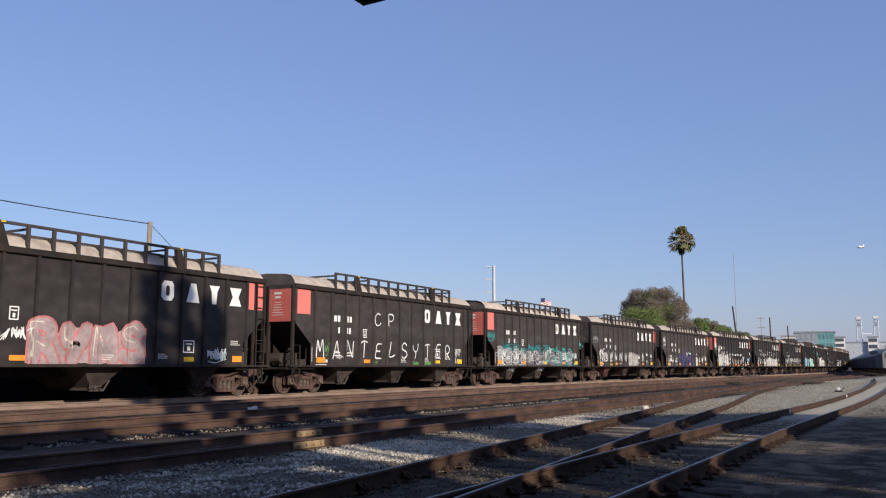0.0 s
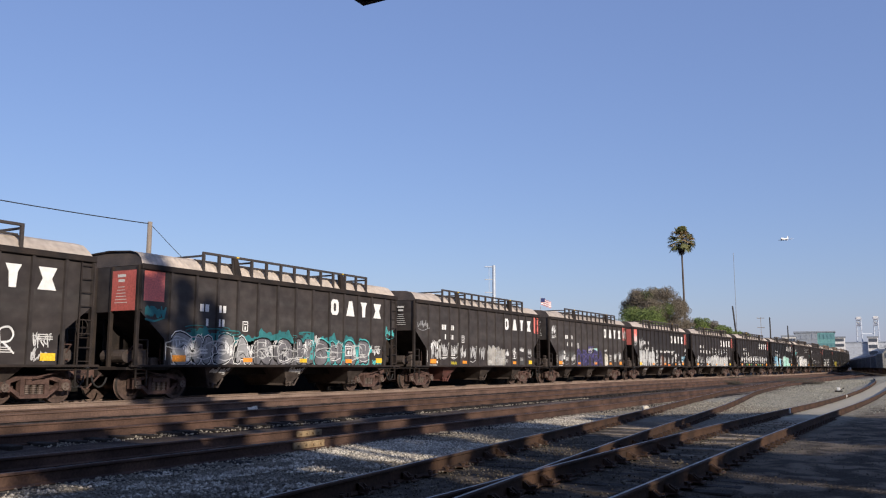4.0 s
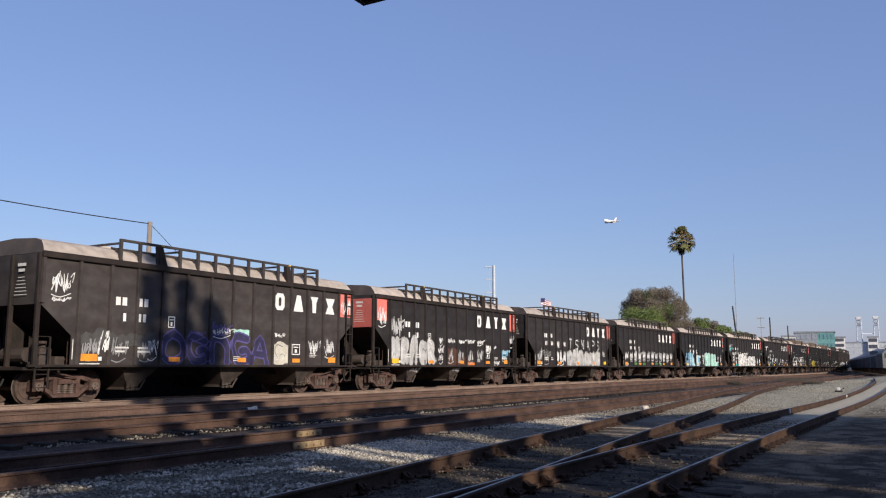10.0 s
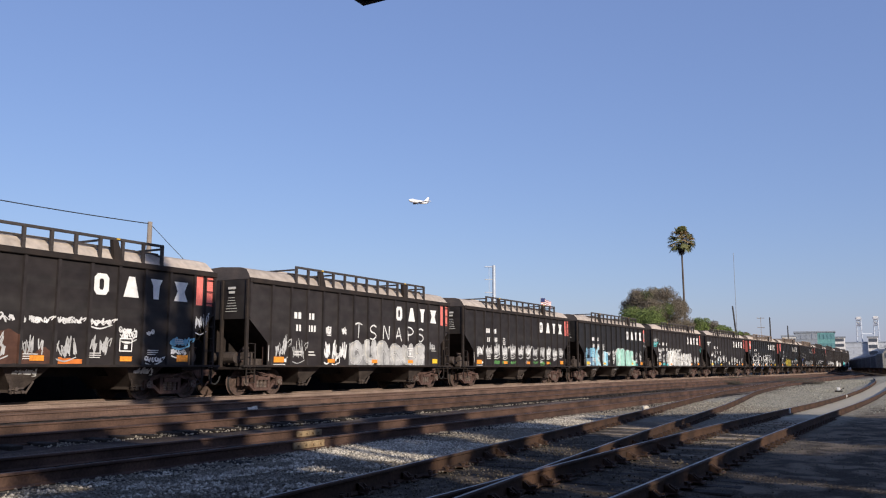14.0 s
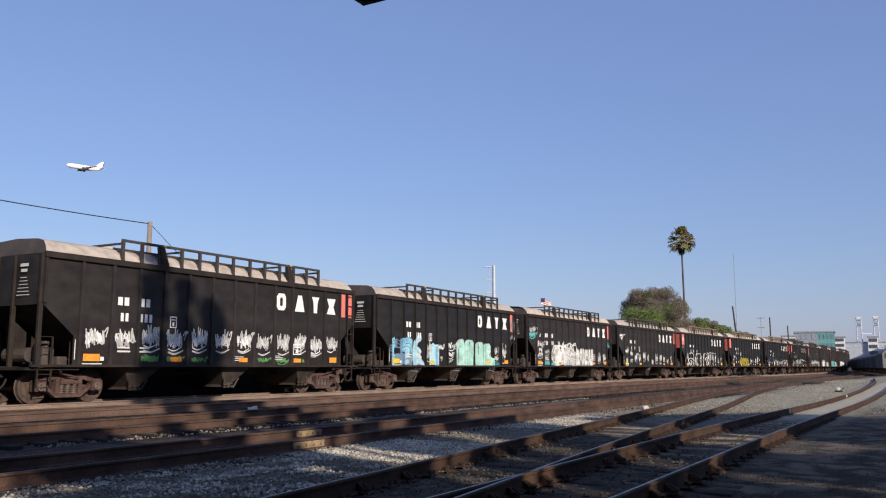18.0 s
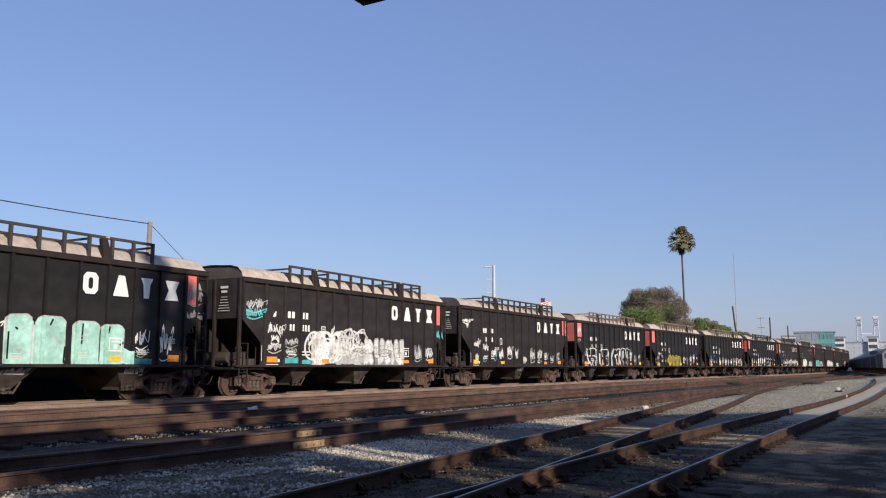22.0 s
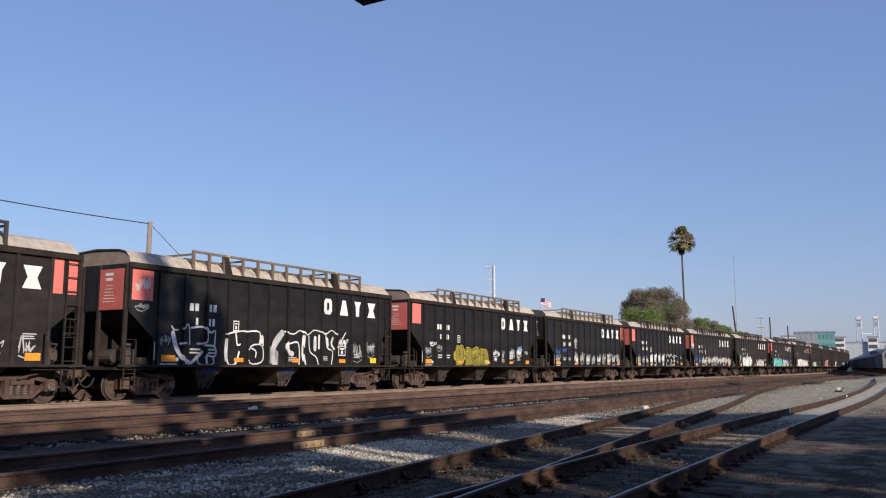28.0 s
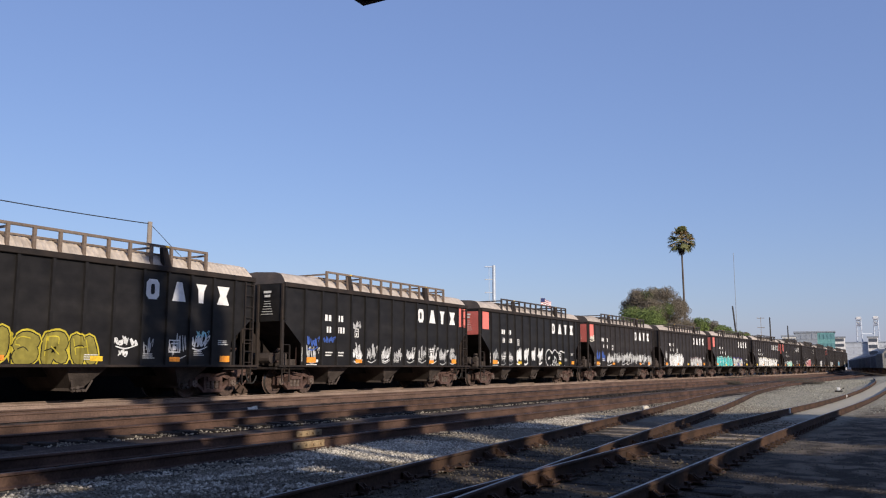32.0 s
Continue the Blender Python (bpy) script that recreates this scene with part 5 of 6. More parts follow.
        for i, (line, w) in enumerate((([(3.25, 2.0), (3.12, 1.65), (3.2, 1.1)], 0.22), ([(3.2, 1.95), (3.35, 2.2), (3.62, 2.3)], 0.24), ([(3.2, 1.72), (3.45, 1.8), (3.64, 1.7)], 0.14), ([(3.2, 1.5), (3.45, 1.55), (3.66, 1.42)], 0.14), ([(3.2, 1.2), (3.6, 1.28), (3.88, 1.12)], 0.2))):
            bm = bmesh.new()
            pts = [(X0 + x, z) for x, z in line]
            stroke(bm, pts, w + 0.09, 1, Y_PAINT - 0.001 - 0.0003 * i, True)
            stroke(bm, pts, w, 0, Y_PAINT - 0.003 - 0.0003 * i, True)
            part("graffiti_letter", drape(bm), [M["spray_sky_pale"], M["spray_silver"]], car, "pale blue arm of a sprayed letter with a silver rim")
        tags("silver", [(4.15, 1.3, 0.55, 0.8), (4.2, 1.7, 0.5, 0.5)], 0.032)
        haze("sky_pale", 4.5, 5.04, 1.08, 2.1, 0.12)
        slab("sky", "white", 5.0, 5.38, 1.0, 2.04, ())
        tags("white", [(5.42, 1.75, 0.45, 0.4), (6.2, 1.85, 0.75, 0.34), (6.25, 1.45, 0.5, 0.3)], 0.034)
        tags("silver", [(6.3, 1.2, 0.42, 0.2), (5.5, 1.35, 0.2, 0.2)], 0.022)
        haze("mint", 7.14, 8.86, 1.08, 2.1, 0.1)
        haze("mint", 9.12, 10.84, 1.08, 2.0, 0.1)
        slab("mint", "silver", 7.12, 7.92, 0.98, 2.37, ([(7.42, 2.02), (7.5, 1.96)], [(7.2, 1.2), (7.2, 1.9)]))
        slab("mint", "silver", 7.98, 8.92, 0.98, 2.36, ([(8.42, 2.1), (8.5, 2.28)], [(8.88, 1.1), (8.9, 1.55)]))
        slab("mint", "silver", 9.1, 10.02, 0.98, 2.27, ([(9.42, 1.62), (9.44, 2.2)],))
        slab("mint", "silver", 10.0, 10.86, 0.98, 2.22, ([(10.3, 1.95), (10.34, 2.15)], [(10.84, 1.7), (10.7, 1.62)]))
        haze("mint", 10.8, 11.2, 1.08, 1.58, 0.2)
        haze("teal_dark", 11.22, 11.9, 1.08, 1.26, 0.2)
        tags("white", [(11.25, 1.58, 0.45, 0.6), (12.1, 1.25, 0.5, 1.1)], 0.034)
        tags("silver", [(11.28, 1.35, 0.4, 0.2)], 0.022)
        tags("dim", [(13.2, 2.5, 0.7, 0.3), (13.25, 3.0, 0.6, 0.8)], 0.05)
    elif n == 6:
        haze("silver", 3.85, 7.4, 1.08, 2.3, 0.4)
        swirls("white", 3.7, 7.45, 1.08, 2.6, 30, 0.075)
        swirls("cream", 3.8, 7.4, 1.1, 2.5, 9, 0.06)
        swirls("grey", 4.0, 7.3, 1.3, 2.3, 9, 0.028)
        haze("dim", 7.45, 8.1, 1.1, 2.0, 0.5)
        piece("white", "silver", "cream", 7.25, 10.4, 2.22, 1.07, None, 4, 0.4, 0.03, 0.02, True, "dim", "grey")
        swirls("grey", 7.3, 10.3, 1.2, 2.0, 12, 0.022)
        tags("white", [(1.4, 2.1, 0.75, 0.5), (1.65, 2.75, 0.2, 0.25), (1.55, 1.85, 0.45, 0.4), (3.6, 1.95, 0.7, 0.35), (12.25, 1.35, 0.65, 0.6)], 0.034)
        tags("silver", [(0.25, 2.95, 0.85, 0.45), (1.4, 1.55, 0.7, 0.35), (2.3, 1.75, 0.7, 0.35), (2.4, 1.4, 0.6, 0.3), (11.25, 1.3, 0.6, 0.8)])
        tags("teal", [(0.25, 2.72, 0.8, 0.35), (13.2, 2.3, 0.7, 0.5)], 0.05)
        haze("teal", 2.35, 3.1, 1.12, 1.35)
        haze("teal", 3.3, 3.9, 1.1, 1.3)
    elif n == 7:
        tags("white", [(1.45, 1.95, 0.6, 0.5), (2.45, 1.75, 0.6, 0.5), (3.4, 1.5, 0.6, 0.6), (4.3, 1.25, 0.55, 0.9), (5.35, 1.5, 0.6, 0.7), (6.35, 1.35, 0.45, 0.85), (8.35, 1.3, 0.6, 0.85), (9.35, 1.3, 0.6, 0.75)], 0.036)
        haze("silver", 1.6, 1.95, 1.25, 1.75, 0.5)
        piece("cream", "white", "grey", 7.35, 7.85, 1.6, 1.3, None, 1, 0.4, 0.0, 0.0, False)
        tags("sky", [(2.4, 1.35, 0.5, 0.25), (3.7, 1.4, 0.3, 0.6)], 0.025)
        tags("silver", [(10.3, 1.5, 0.6, 0.3), (11.3, 1.3, 0.5, 0.4), (12.3, 1.3, 0.45, 0.5)])
        tags("white", [(0.2, 3.25, 0.85, 0.2), (0.6, 3.05, 0.2, 0.15)], 0.04)
    elif n == 8:
        def lines(color, rows):
            """Sprayed outlines, each of its own width over (x, z) points."""
            for i, (w, *pts) in enumerate(rows):
                bm = stroke(bmesh.new(), [(X0 + x, z) for x, z in pts], w, 0, Y_PAINT - 0.001 - 0.0004 * i, True)
                part("graffiti_line", drape(bm), M["spray_" + color], car, color + " sprayed outline of a letter")
        lines("white", ((0.06, (1.74, 2.25), (1.84, 2.15), (2.0, 2.15)), (0.06, (2.2, 2.19), (2.44, 2.32), (2.5, 1.72)), (0.06, (2.52, 2.23), (3.14, 2.26), (3.2, 1.8), (2.82, 1.74)), (0.06, (3.16, 2.26), (3.42, 2.11), (3.6, 2.17), (3.58, 1.7)), (0.06, (3.14, 1.69), (3.6, 1.65), (3.62, 1.34), (3.2, 1.39)), (0.16, (1.8, 2.04), (1.92, 1.66), (2.16, 1.32), (2.5, 1.11)), (0.06, (2.1, 1.72), (2.38, 1.75)), (0.11, (3.04, 1.47), (2.72, 1.22), (2.56, 1.09)), (0.07, (3.18, 1.33), (3.2, 1.09)), (0.05, (3.52, 1.34), (3.54, 1.09), (2.94, 1.09), (2.84, 1.35)),))
        lines("white", ((0.07, (4.1, 1.91), (4.08, 1.43), (4.18, 1.1), (4.56, 1.09), (4.74, 1.5)), (0.06, (4.1, 2.08), (4.56, 2.18), (5.0, 2.22)), (0.06, (4.56, 2.15), (4.64, 1.75), (4.78, 1.76)), (0.05, (5.04, 2.2), (5.72, 2.21), (5.74, 1.81)), (0.05, (5.16, 1.59), (5.46, 1.76), (5.88, 1.72), (5.92, 1.22), (5.46, 1.09), (5.16, 1.21)), (0.05, (5.56, 1.33), (5.56, 1.54), (5.3, 1.65)),))
        lines("silver", ((0.26, (6.92, 2.21), (6.56, 1.83), (6.44, 1.43), (6.56, 1.11)),))
        lines("white", ((0.05, (7.06, 2.28), (7.56, 2.2), (7.92, 2.34), (8.18, 2.26)), (0.055, (7.18, 1.79), (7.78, 1.91), (7.92, 1.61), (7.92, 1.09)), (0.1, (8.14, 2.13), (8.1, 1.49), (8.22, 1.1)), (0.05, (8.1, 2.33), (8.4, 2.2), (8.74, 2.38), (9.06, 2.36)), (0.055, (8.46, 2.14), (8.54, 1.59), (8.92, 1.37), (9.06, 1.1)), (0.05, (9.1, 2.36), (9.5, 2.27), (9.88, 2.42), (10.18, 2.27)), (0.055, (9.5, 2.24), (9.6, 1.75), (9.94, 1.59), (9.88, 1.11)), (0.045, (10.8, 2.36), (10.5, 2.04), (10.18, 1.76)),))
        lines("white", ((0.2, (7.24, 1.82), (7.28, 1.57), (7.52, 1.47)), (0.16, (8.84, 2.09), (8.84, 1.66)), (0.1, (9.08, 2.19), (9.08, 1.71)), (0.1, (9.6, 2.08), (9.64, 1.81)), (0.1, (9.94, 2.12), (9.86, 1.89), (10.04, 1.69)),))
        haze("dim", 6.3, 6.75, 1.09, 2.0, 0.4)
        tags("white", [(10.35, 1.75, 0.5, 0.4), (5.72, 1.65, 0.25, 0.45), (0.3, 3.25, 0.55, 0.4)], 0.03)
        tags("dim", [(11.3, 1.25, 0.6, 0.9), (12.3, 1.45, 0.5, 0.6), (0.3, 2.72, 0.5, 0.2), (1.25, 1.6, 0.4, 0.4)])
    elif n == 9:
        piece("olive", "yellow", "yellow", 4.15, 7.75, 2.02, 1.06, None, 4, 0.4, 0.05, 0.03)
        tags("white", [(8.3, 1.6, 0.8, 0.3), (8.45, 1.25, 0.3, 0.3), (11.25, 1.6, 0.65, 0.45)], 0.036)
        tags("silver", [(9.35, 1.3, 0.3, 0.6), (10.35, 1.3, 0.65, 0.7)], 0.03)
        tags("sky", [(11.4, 1.85, 0.5, 0.35)], 0.025)
        tags("white", [(1.75, 2.05, 0.5, 0.15)], 0.04)
        tags("dim", [(1.4, 1.5, 0.5, 0.5), (2.4, 1.8, 0.5, 0.3)])
    elif n == 10:
        row("silver", mids[3:12], 1.2, 0.7, 0.6, 0.04)
        row("white", mids[3:10:2], 1.25, 0.4, 0.6, 0.045)
        tags("blue", [(1.4, 1.7, 0.6, 0.5), (2.4, 1.9, 0.6, 0.3)], 0.04)
        tags("silver", [(1.4, 1.2, 0.6, 0.6), (4.3, 2.45, 0.6, 0.5)])
    elif n == 11:
        row("white", [4.3, 5.2, 6.2, 7.2], 1.2, 0.95, 0.6, 0.1)
        piece("black", "white", "white", 8.4, 11.3, 2.0, 1.07, None, 3, 0.34, 0.06, 0.0, False)
        row("silver", [1.4, 2.3, 3.2], 1.2, 0.7, 0.6)
    elif n == 12:
        row("silver", mids[2:], 1.2, 0.85, 0.75, 0.06)
        tags("cream", [(0.2, 2.8, 0.8, 0.4)], 0.07)
        row("blue", mids[:2], 1.3, 0.8, 0.6, 0.05)
    elif n == 13:
        piece("white", "white", "dim", 2.3, 6.1, 2.1, back="silver")
        piece("silver", "rose", "cream", 8.3, 12.0, 1.85, back="dim")
        tags("silver", [(1.3, 1.6, 0.5, 0.9)], 0.06)
    elif n == 14:
        piece("teal", "mint", "silver", 1.3, 7.1, 2.05, back="teal_dark")
        piece("silver", "purple", "mint", 7.2, 11.0, 1.95, back="dim")
    elif n == 15:
        piece("white", "cream", "dim", 2.3, 12.0, 2.05, back="silver")
    else:
        c = ["white", "silver", "sky", "cream", "mint", "pink"][n % 6]
        a = rnd.uniform(1.3, 6)
        piece(c, "white", "grey", a, a + rnd.uniform(2, 5), rnd.uniform(1.7, 2.1), back=c)
        row("silver", rnd.sample(mids, 5), 1.2, 0.6, 0.5, 0.05)


RED = {-3: "rear", -2: "front", -1: "front", 0: "rear", 1: "rear", 2: "both", 3: "rear", 4: "rear", 5: "rear_one", 6: "rear_one", 7: "rear", 8: "front", 9: "front",
       10: "rear", 11: "front", 12: "front", 14: "front", 15: "rear", 16: "front", 18: "rear", 19: "front", 21: "front"}
CHUTE_TAGS = {-1: (3.65, 7.6), 2: (3.65, 7.6, 11.5), 7: (7.6,), 5: (3.65, 7.6, 11.5), 8: (3.65, 7.6, 11.5)}
RIDGED = mesh_from("roof", ridged_roof_mesh(), [M["roof"], M["roof_end"]])
CARS = {}
template = build_car()
mark_blocks(template)
for n in range(-4, 22):
    c = template if n == 21 else copy_thing(template, pose(0, 0, 0))
    c.matrix_basis = car_pose(n, 0.0)
    rnd = random.Random(100 + n)
    small_marks(c, rnd)
    if n in RED:
        red_corner(c, RED[n])
    graffiti(c, n, rnd)
    coat = "paint_faded" if -3 < n < 2 else "paint_dark" if n in (5, 8, 9, 10, 11) else "paint"
    if coat != "paint":
        for o in c.children:
            if o.type == "MESH" and o.data.materials and o.data.materials[0] == M["paint"]:
                o.material_slots[0].link = "OBJECT"
                o.material_slots[0].material = M[coat]
    if n in (8, 9, 10):
        for o in c.children:
            if o.name.startswith("railing") or (o.name.startswith("roof") and n != 10):
                slot = o.material_slots[-1]
                slot.link = "OBJECT"
                slot.material = M["rail_tan"]
    for u in CHUTE_TAGS.get(n, ()):
        bm = bmesh.new()
        scrawl(bm, rnd, X0 + u - 0.36, 0.72, 0.7, 0.26, 0, 0.05)
        for v in bm.verts:
            v.co.y = -1.42 + (1.03 - v.co.z) * 0.737 - 0.012 + (v.co.y - Y_PAINT)
        hue = {5: "silver", 8: "blue"}.get(n, "white")
        part("graffiti_tag", bm, M["spray_" + hue], c, hue + " scrawl on a discharge chute")
    if n in (-1, 6, 8, 9):
        for o in c.children:
            if o.name.startswith("roof"):
                o.data = RIDGED
    if n == 0:
        q = [o for o in c.children if o.name.startswith("discharge_chute")][0]
        q.material_slots[0].link = "OBJECT"
        q.material_slots[0].material = M["chute_red"]
    CARS[n] = c


# ---- plants ----
def leaves(bm, rnd, centre, radius, count, size, mi=0, squash=1.0):
    """Small crossed leaf blades filling a clump."""
    for _ in range(count):
        d = Vector((rnd.gauss(0, 1), rnd.gauss(0, 1), rnd.gauss(0, 1))).normalized() * radius * rnd.random() ** 0.45
        d.z *= squash
        p = Vector(centre) + d
        q = Euler((rnd.uniform(0, 6.3), rnd.uniform(0, 6.3), rnd.uniform(0, 6.3))).to_matrix()
        s = size * rnd.uniform(0.6, 1.3)
        vs = [bm.verts.new(p + q @ Vector(v) * s) for v in ((-0.5, 0, 0), (0, -0.28, 0.1), (0.5, 0, 0), (0, 0.28, 0.1))]
        bm.faces.new(vs).material_index = mi


def tree(name, x, y, height, spread, label, mats, seed, clumps=40, per=90, leaf=0.3, base=0.35, trunk=0.25, group="", zfrom=0.3):
    rnd = random.Random(seed)
    ob = thing(name, pose(x, y, -0.05), label, "tree", group)
    bm = bmesh.new()
    top = Vector((rnd.uniform(-0.3, 0.3), rnd.uniform(-0.3, 0.3), height * 0.6))
    bar(bm, (0, 0, 0), top, trunk, 9, trunk * 0.45)
    cb = bmesh.new()
    for i in range(clumps):
        a = rnd.uniform(0, 6.283)
        r = spread * math.sqrt(rnd.random()) * (0.85 + (0.1 * noise.noise((math.cos(a) * 1.6, math.sin(a) * 1.6, seed * 3.7)) if spread > 3 else 0))
        h = rnd.uniform(zfrom, 1.0)
        lim = math.sqrt(max(0.05, 1 - ((h - 0.62) / 0.45) ** 2)) if h > 0.62 else 0.75 + 0.25 * h
        c = Vector((r * lim * math.cos(a), r * lim * math.sin(a), height * h * (0.93 + (0.04 * noise.noise((math.cos(a) * 2, math.sin(a) * 2, seed)) if spread > 3 else 0))))
        if i % 3 == 0:
            bar(bm, top * rnd.uniform(0.4, 1), c, trunk * 0.3, 5, trunk * 0.08)
        leaves(cb, rnd, c, spread * base, per, leaf, rnd.randrange(len(mats)), 0.8)
    part("trunk", bm, M["bark"], ob)
    part("crown", cb, mats, ob)
    return ob


def palm(x, y, height):
    rnd = random.Random(5)
    ob = thing("palm_tree", pose(x, y, -0.05), "tall fan palm with a shaggy green and brown crown", "tree")
    bm = bmesh.new()
    pts = [Vector((0.25 * math.sin(i * 0.35), 0, height * i / 10)) for i in range(11)]
    for i, (a, b) in enumerate(zip(pts, pts[1:])):
        bar(bm, a, b, 0.155 - 0.005 * i, 10, 0.155 - 0.005 * (i + 1))
    part("trunk", bm, M["bark"], ob)
    top = pts[-1]
    green, dry, knob = bmesh.new(), bmesh.new(), bmesh.new()
    for i in range(80):
        el = math.asin(rnd.uniform(-0.72, 0.98))
        a = rnd.uniform(0, 6.283)
        d = Vector((math.cos(a) * math.cos(el), math.sin(a) * math.cos(el), math.sin(el)))
        is_dry = 0.6 > el > -0.35 and rnd.random() < 0.42 or el < 0.4 and rnd.random() < 0.08
        out = dry if is_dry else green
        ln = rnd.uniform(0.95, 1.35) if el < 0.25 else rnd.uniform(0.75, 1.15)
        o = top + Vector((0, 0, 0.5 * math.sin(el) + 0.1))
        e = o + d * ln - Vector((0, 0, 0.08 * ln * math.cos(el)))
        bar(out, o, e, 0.03, 4)
        # a drooping fan of narrow blades at the stalk's end
        side = d.cross(Vector((0, 0, 1))).normalized() if abs(d.z) < 0.95 else Vector((1, 0, 0))
        up = side.cross(d)
        fan = rnd.uniform(0.75, 1.15)
        for j in range(11):
            b = radians(-95 + 190 * j / 10)
            w = (d * math.cos(b) + side * math.sin(b)).normalized()
            mid = e + w * 0.45 * fan
            tip = mid + w * 0.3 * fan - Vector((0, 0, 0.42 * fan * rnd.uniform(0.3, 1.2)))
            q = up * 0.02 + (side * math.cos(b) - d * math.sin(b)) * 0.075
            out.faces.new([out.verts.new(v) for v in (e, mid + q, tip, mid - q)])
    # a shaggy knob of old leaf bases under the crown
    for i in range(110):
        a = rnd.uniform(0, 6.283)
        o = top + Vector((0.16 * math.cos(a), 0.16 * math.sin(a), rnd.uniform(-1.5, -0.7)))
        tip = o + Vector((0.3 * math.cos(a), 0.3 * math.sin(a), -rnd.uniform(0.35, 0.7)))
        sd = Vector((-math.sin(a), math.cos(a), 0)) * 0.09
        knob.faces.new([knob.verts.new(v) for v in (o + sd, o - sd, tip - sd * 0.4, tip + sd * 0.4)])
    part("crown", green, M["frond"], ob, "green fan fronds")
    part("leaf_bases", knob, M["bark"], ob, "dark knob of old leaf bases")
    part("dry_skirt", dry, M["frond_dry"], ob, "dry hanging brown fronds")
    return ob


palm(114.8, 28.7, 18.25)
tree("broad_tree", 99.5, 28.3, 10.6, 4.9, "broad half-dry brown tree behind the train", [M["leaf_dry"], M["leaf_dry"], M["leaf_dry"], M["leaf_dry"], M["leaf_green"]], 11, 210, 480, 0.15, 0.19)
tree("green_tree", 95.2, 28.4, 7.9, 4.0, "bright green bushy tree before the dry one", [M["leaf_green"]], 12, 60, 420, 0.17, 0.3, 0.2)
for i, (x, y, h, s) in enumerate(((112.5, 26.9, 7.7, 2.3), (116, 27.2, 7.8, 2.4), (120, 27.0, 7.7, 2.3), (124.5, 27.0, 7.6, 2.4), (129, 26.6, 7.3, 2.3), (134, 26.4, 7.1, 2.2), (139, 26.2, 6.9, 2.0), (150, 27.5, 7.2, 2.4))):
    tree("hedge_tree", x, y, h, s, "clipped green yard tree by the track", [M["leaf_green"], M["leaf_green"], M["leaf_dry"]], 20 + i, 44, 200, 0.2, 0.3, 0.15, "hedge trees", 0.4)
# trees behind the camera, known by the shade that they throw
EV, EU = Vector((math.cos(SUN_AZ), math.sin(SUN_AZ), 0)), Vector((math.sin(SUN_AZ), -math.cos(SUN_AZ), 0))
for i, (u, v, h, s) in enumerate(((5.3, -12, 9.7, 0.46), (7.25, -12, 12.3, 0.56), (8.35, -12, 12.6, 0.6), (10.2, -12, 12.6, 0.62), (11.35, -12, 13.2, 0.78), (15.2, -12, 11.2, 0.6), (16.3, -12, 11.4, 0.6), (28.5, -16, 7.0, 2.4), (33.5, -16, 7.4, 2.6))):
    p = EU * u + EV * v
    tree("shade_tree", p.x, p.y, h, s, "leafy street tree standing in a row", [M["leaf_green"]], 40 + i, 210, 80, 0.3, 0.4, 0.16, "street trees", 0.15)
p = EU * 11.4 + EV * -11
tree("shade_tree", p.x, p.y, 12.6, 1.5, "leafy street tree standing in a row", [M["leaf_green"]], 64, 36, 130, 0.3, 0.3, 0.2, "street trees", 0.8)
p = EU * 4.6 + EV * -12
tree("thin_tree", p.x, p.y, 12.2, 1.0, "thin half-bare tree above the street trees", [M["leaf_green"]], 61, 17, 70, 0.26, 0.24, 0.1, "street trees", 0.8)
for u, seed in ((1.35, 65), (2.75, 66)):
    p = EU * u + EV * -12
    tree("shade_tree", p.x, p.y, 11.1, 0.95, "leafy street tree standing in a row", [M["leaf_green"]], seed, 60, 110, 0.3, 0.4, 0.12, "street trees", 0.88)
for u, h, s, low, clumps, seed in ((6.35, 22.0, 0.58, 0.58, 90, 60), (7.3, 19.6, 0.56, 0.64, 80, 62), (8.35, 19.0, 0.74, 0.66, 110, 63)):
    p = EU * u + EV * -12
    tree("tall_tree", p.x, p.y, h, s, "tall slender tree above the street trees", [M["leaf_green"]], seed, clumps, 110, 0.26, 0.4, 0.12, "street trees", low)


# ---- the buildings and the canopy behind the camera ----
M["brick"] = material("dull_red_brickwork", (0.2, 0.1, 0.075), 0.9, 0, (0.14, 0.075, 0.06), 1.5, 0.8, 30, 0.4, 0.01)
M["shed"] = material("dark_corrugated_shed", (0.09, 0.085, 0.08), 0.8, 0, (0.06, 0.055, 0.05), 0.6, 0.8, 12, 0.3, 0.02)


def block(name, u0, u1, v0, v1, h, label, mat):
    """A plain building in the sun's own grid: u across the light, v along it."""
    c = EU * ((u0 + u1) / 2) + EV * v1
    ob = thing(name, pose(c.x, c.y, -0.2, 0, 0, math.degrees(SUN_AZ) - 90), label, "building")
    w, d = u1 - u0, v1 - v0
    part("wall", a_box(-w / 2, w / 2, -d, 0, 0, h), mat, ob)
    part("roof", a_box(-w / 2 - 0.15, w / 2 + 0.15, -d - 0.15, 0.15, h, h + 0.3), M["shed"], ob)
    part("door", a_box(-1.2, 1.2, 0.0, 0.06, 0, 2.6), M["frame"], ob)
    return ob


block("depot_building", 16.9, 23.7, -26, -14, 11.2, "plain brick depot building behind the yard", M["brick"])
block("station_building", -34, 0.3, -24, -12, 13.0, "tall brick station building beside the canopy", M["brick"])
block("depot_wing", 9.4, 16.85, -26, -15, 8.2, "lower brick wing of the depot", M["brick"])
block("warehouse", -45, 60, -60, -34, 12.0, "long dark warehouse closing the yard", M["shed"])


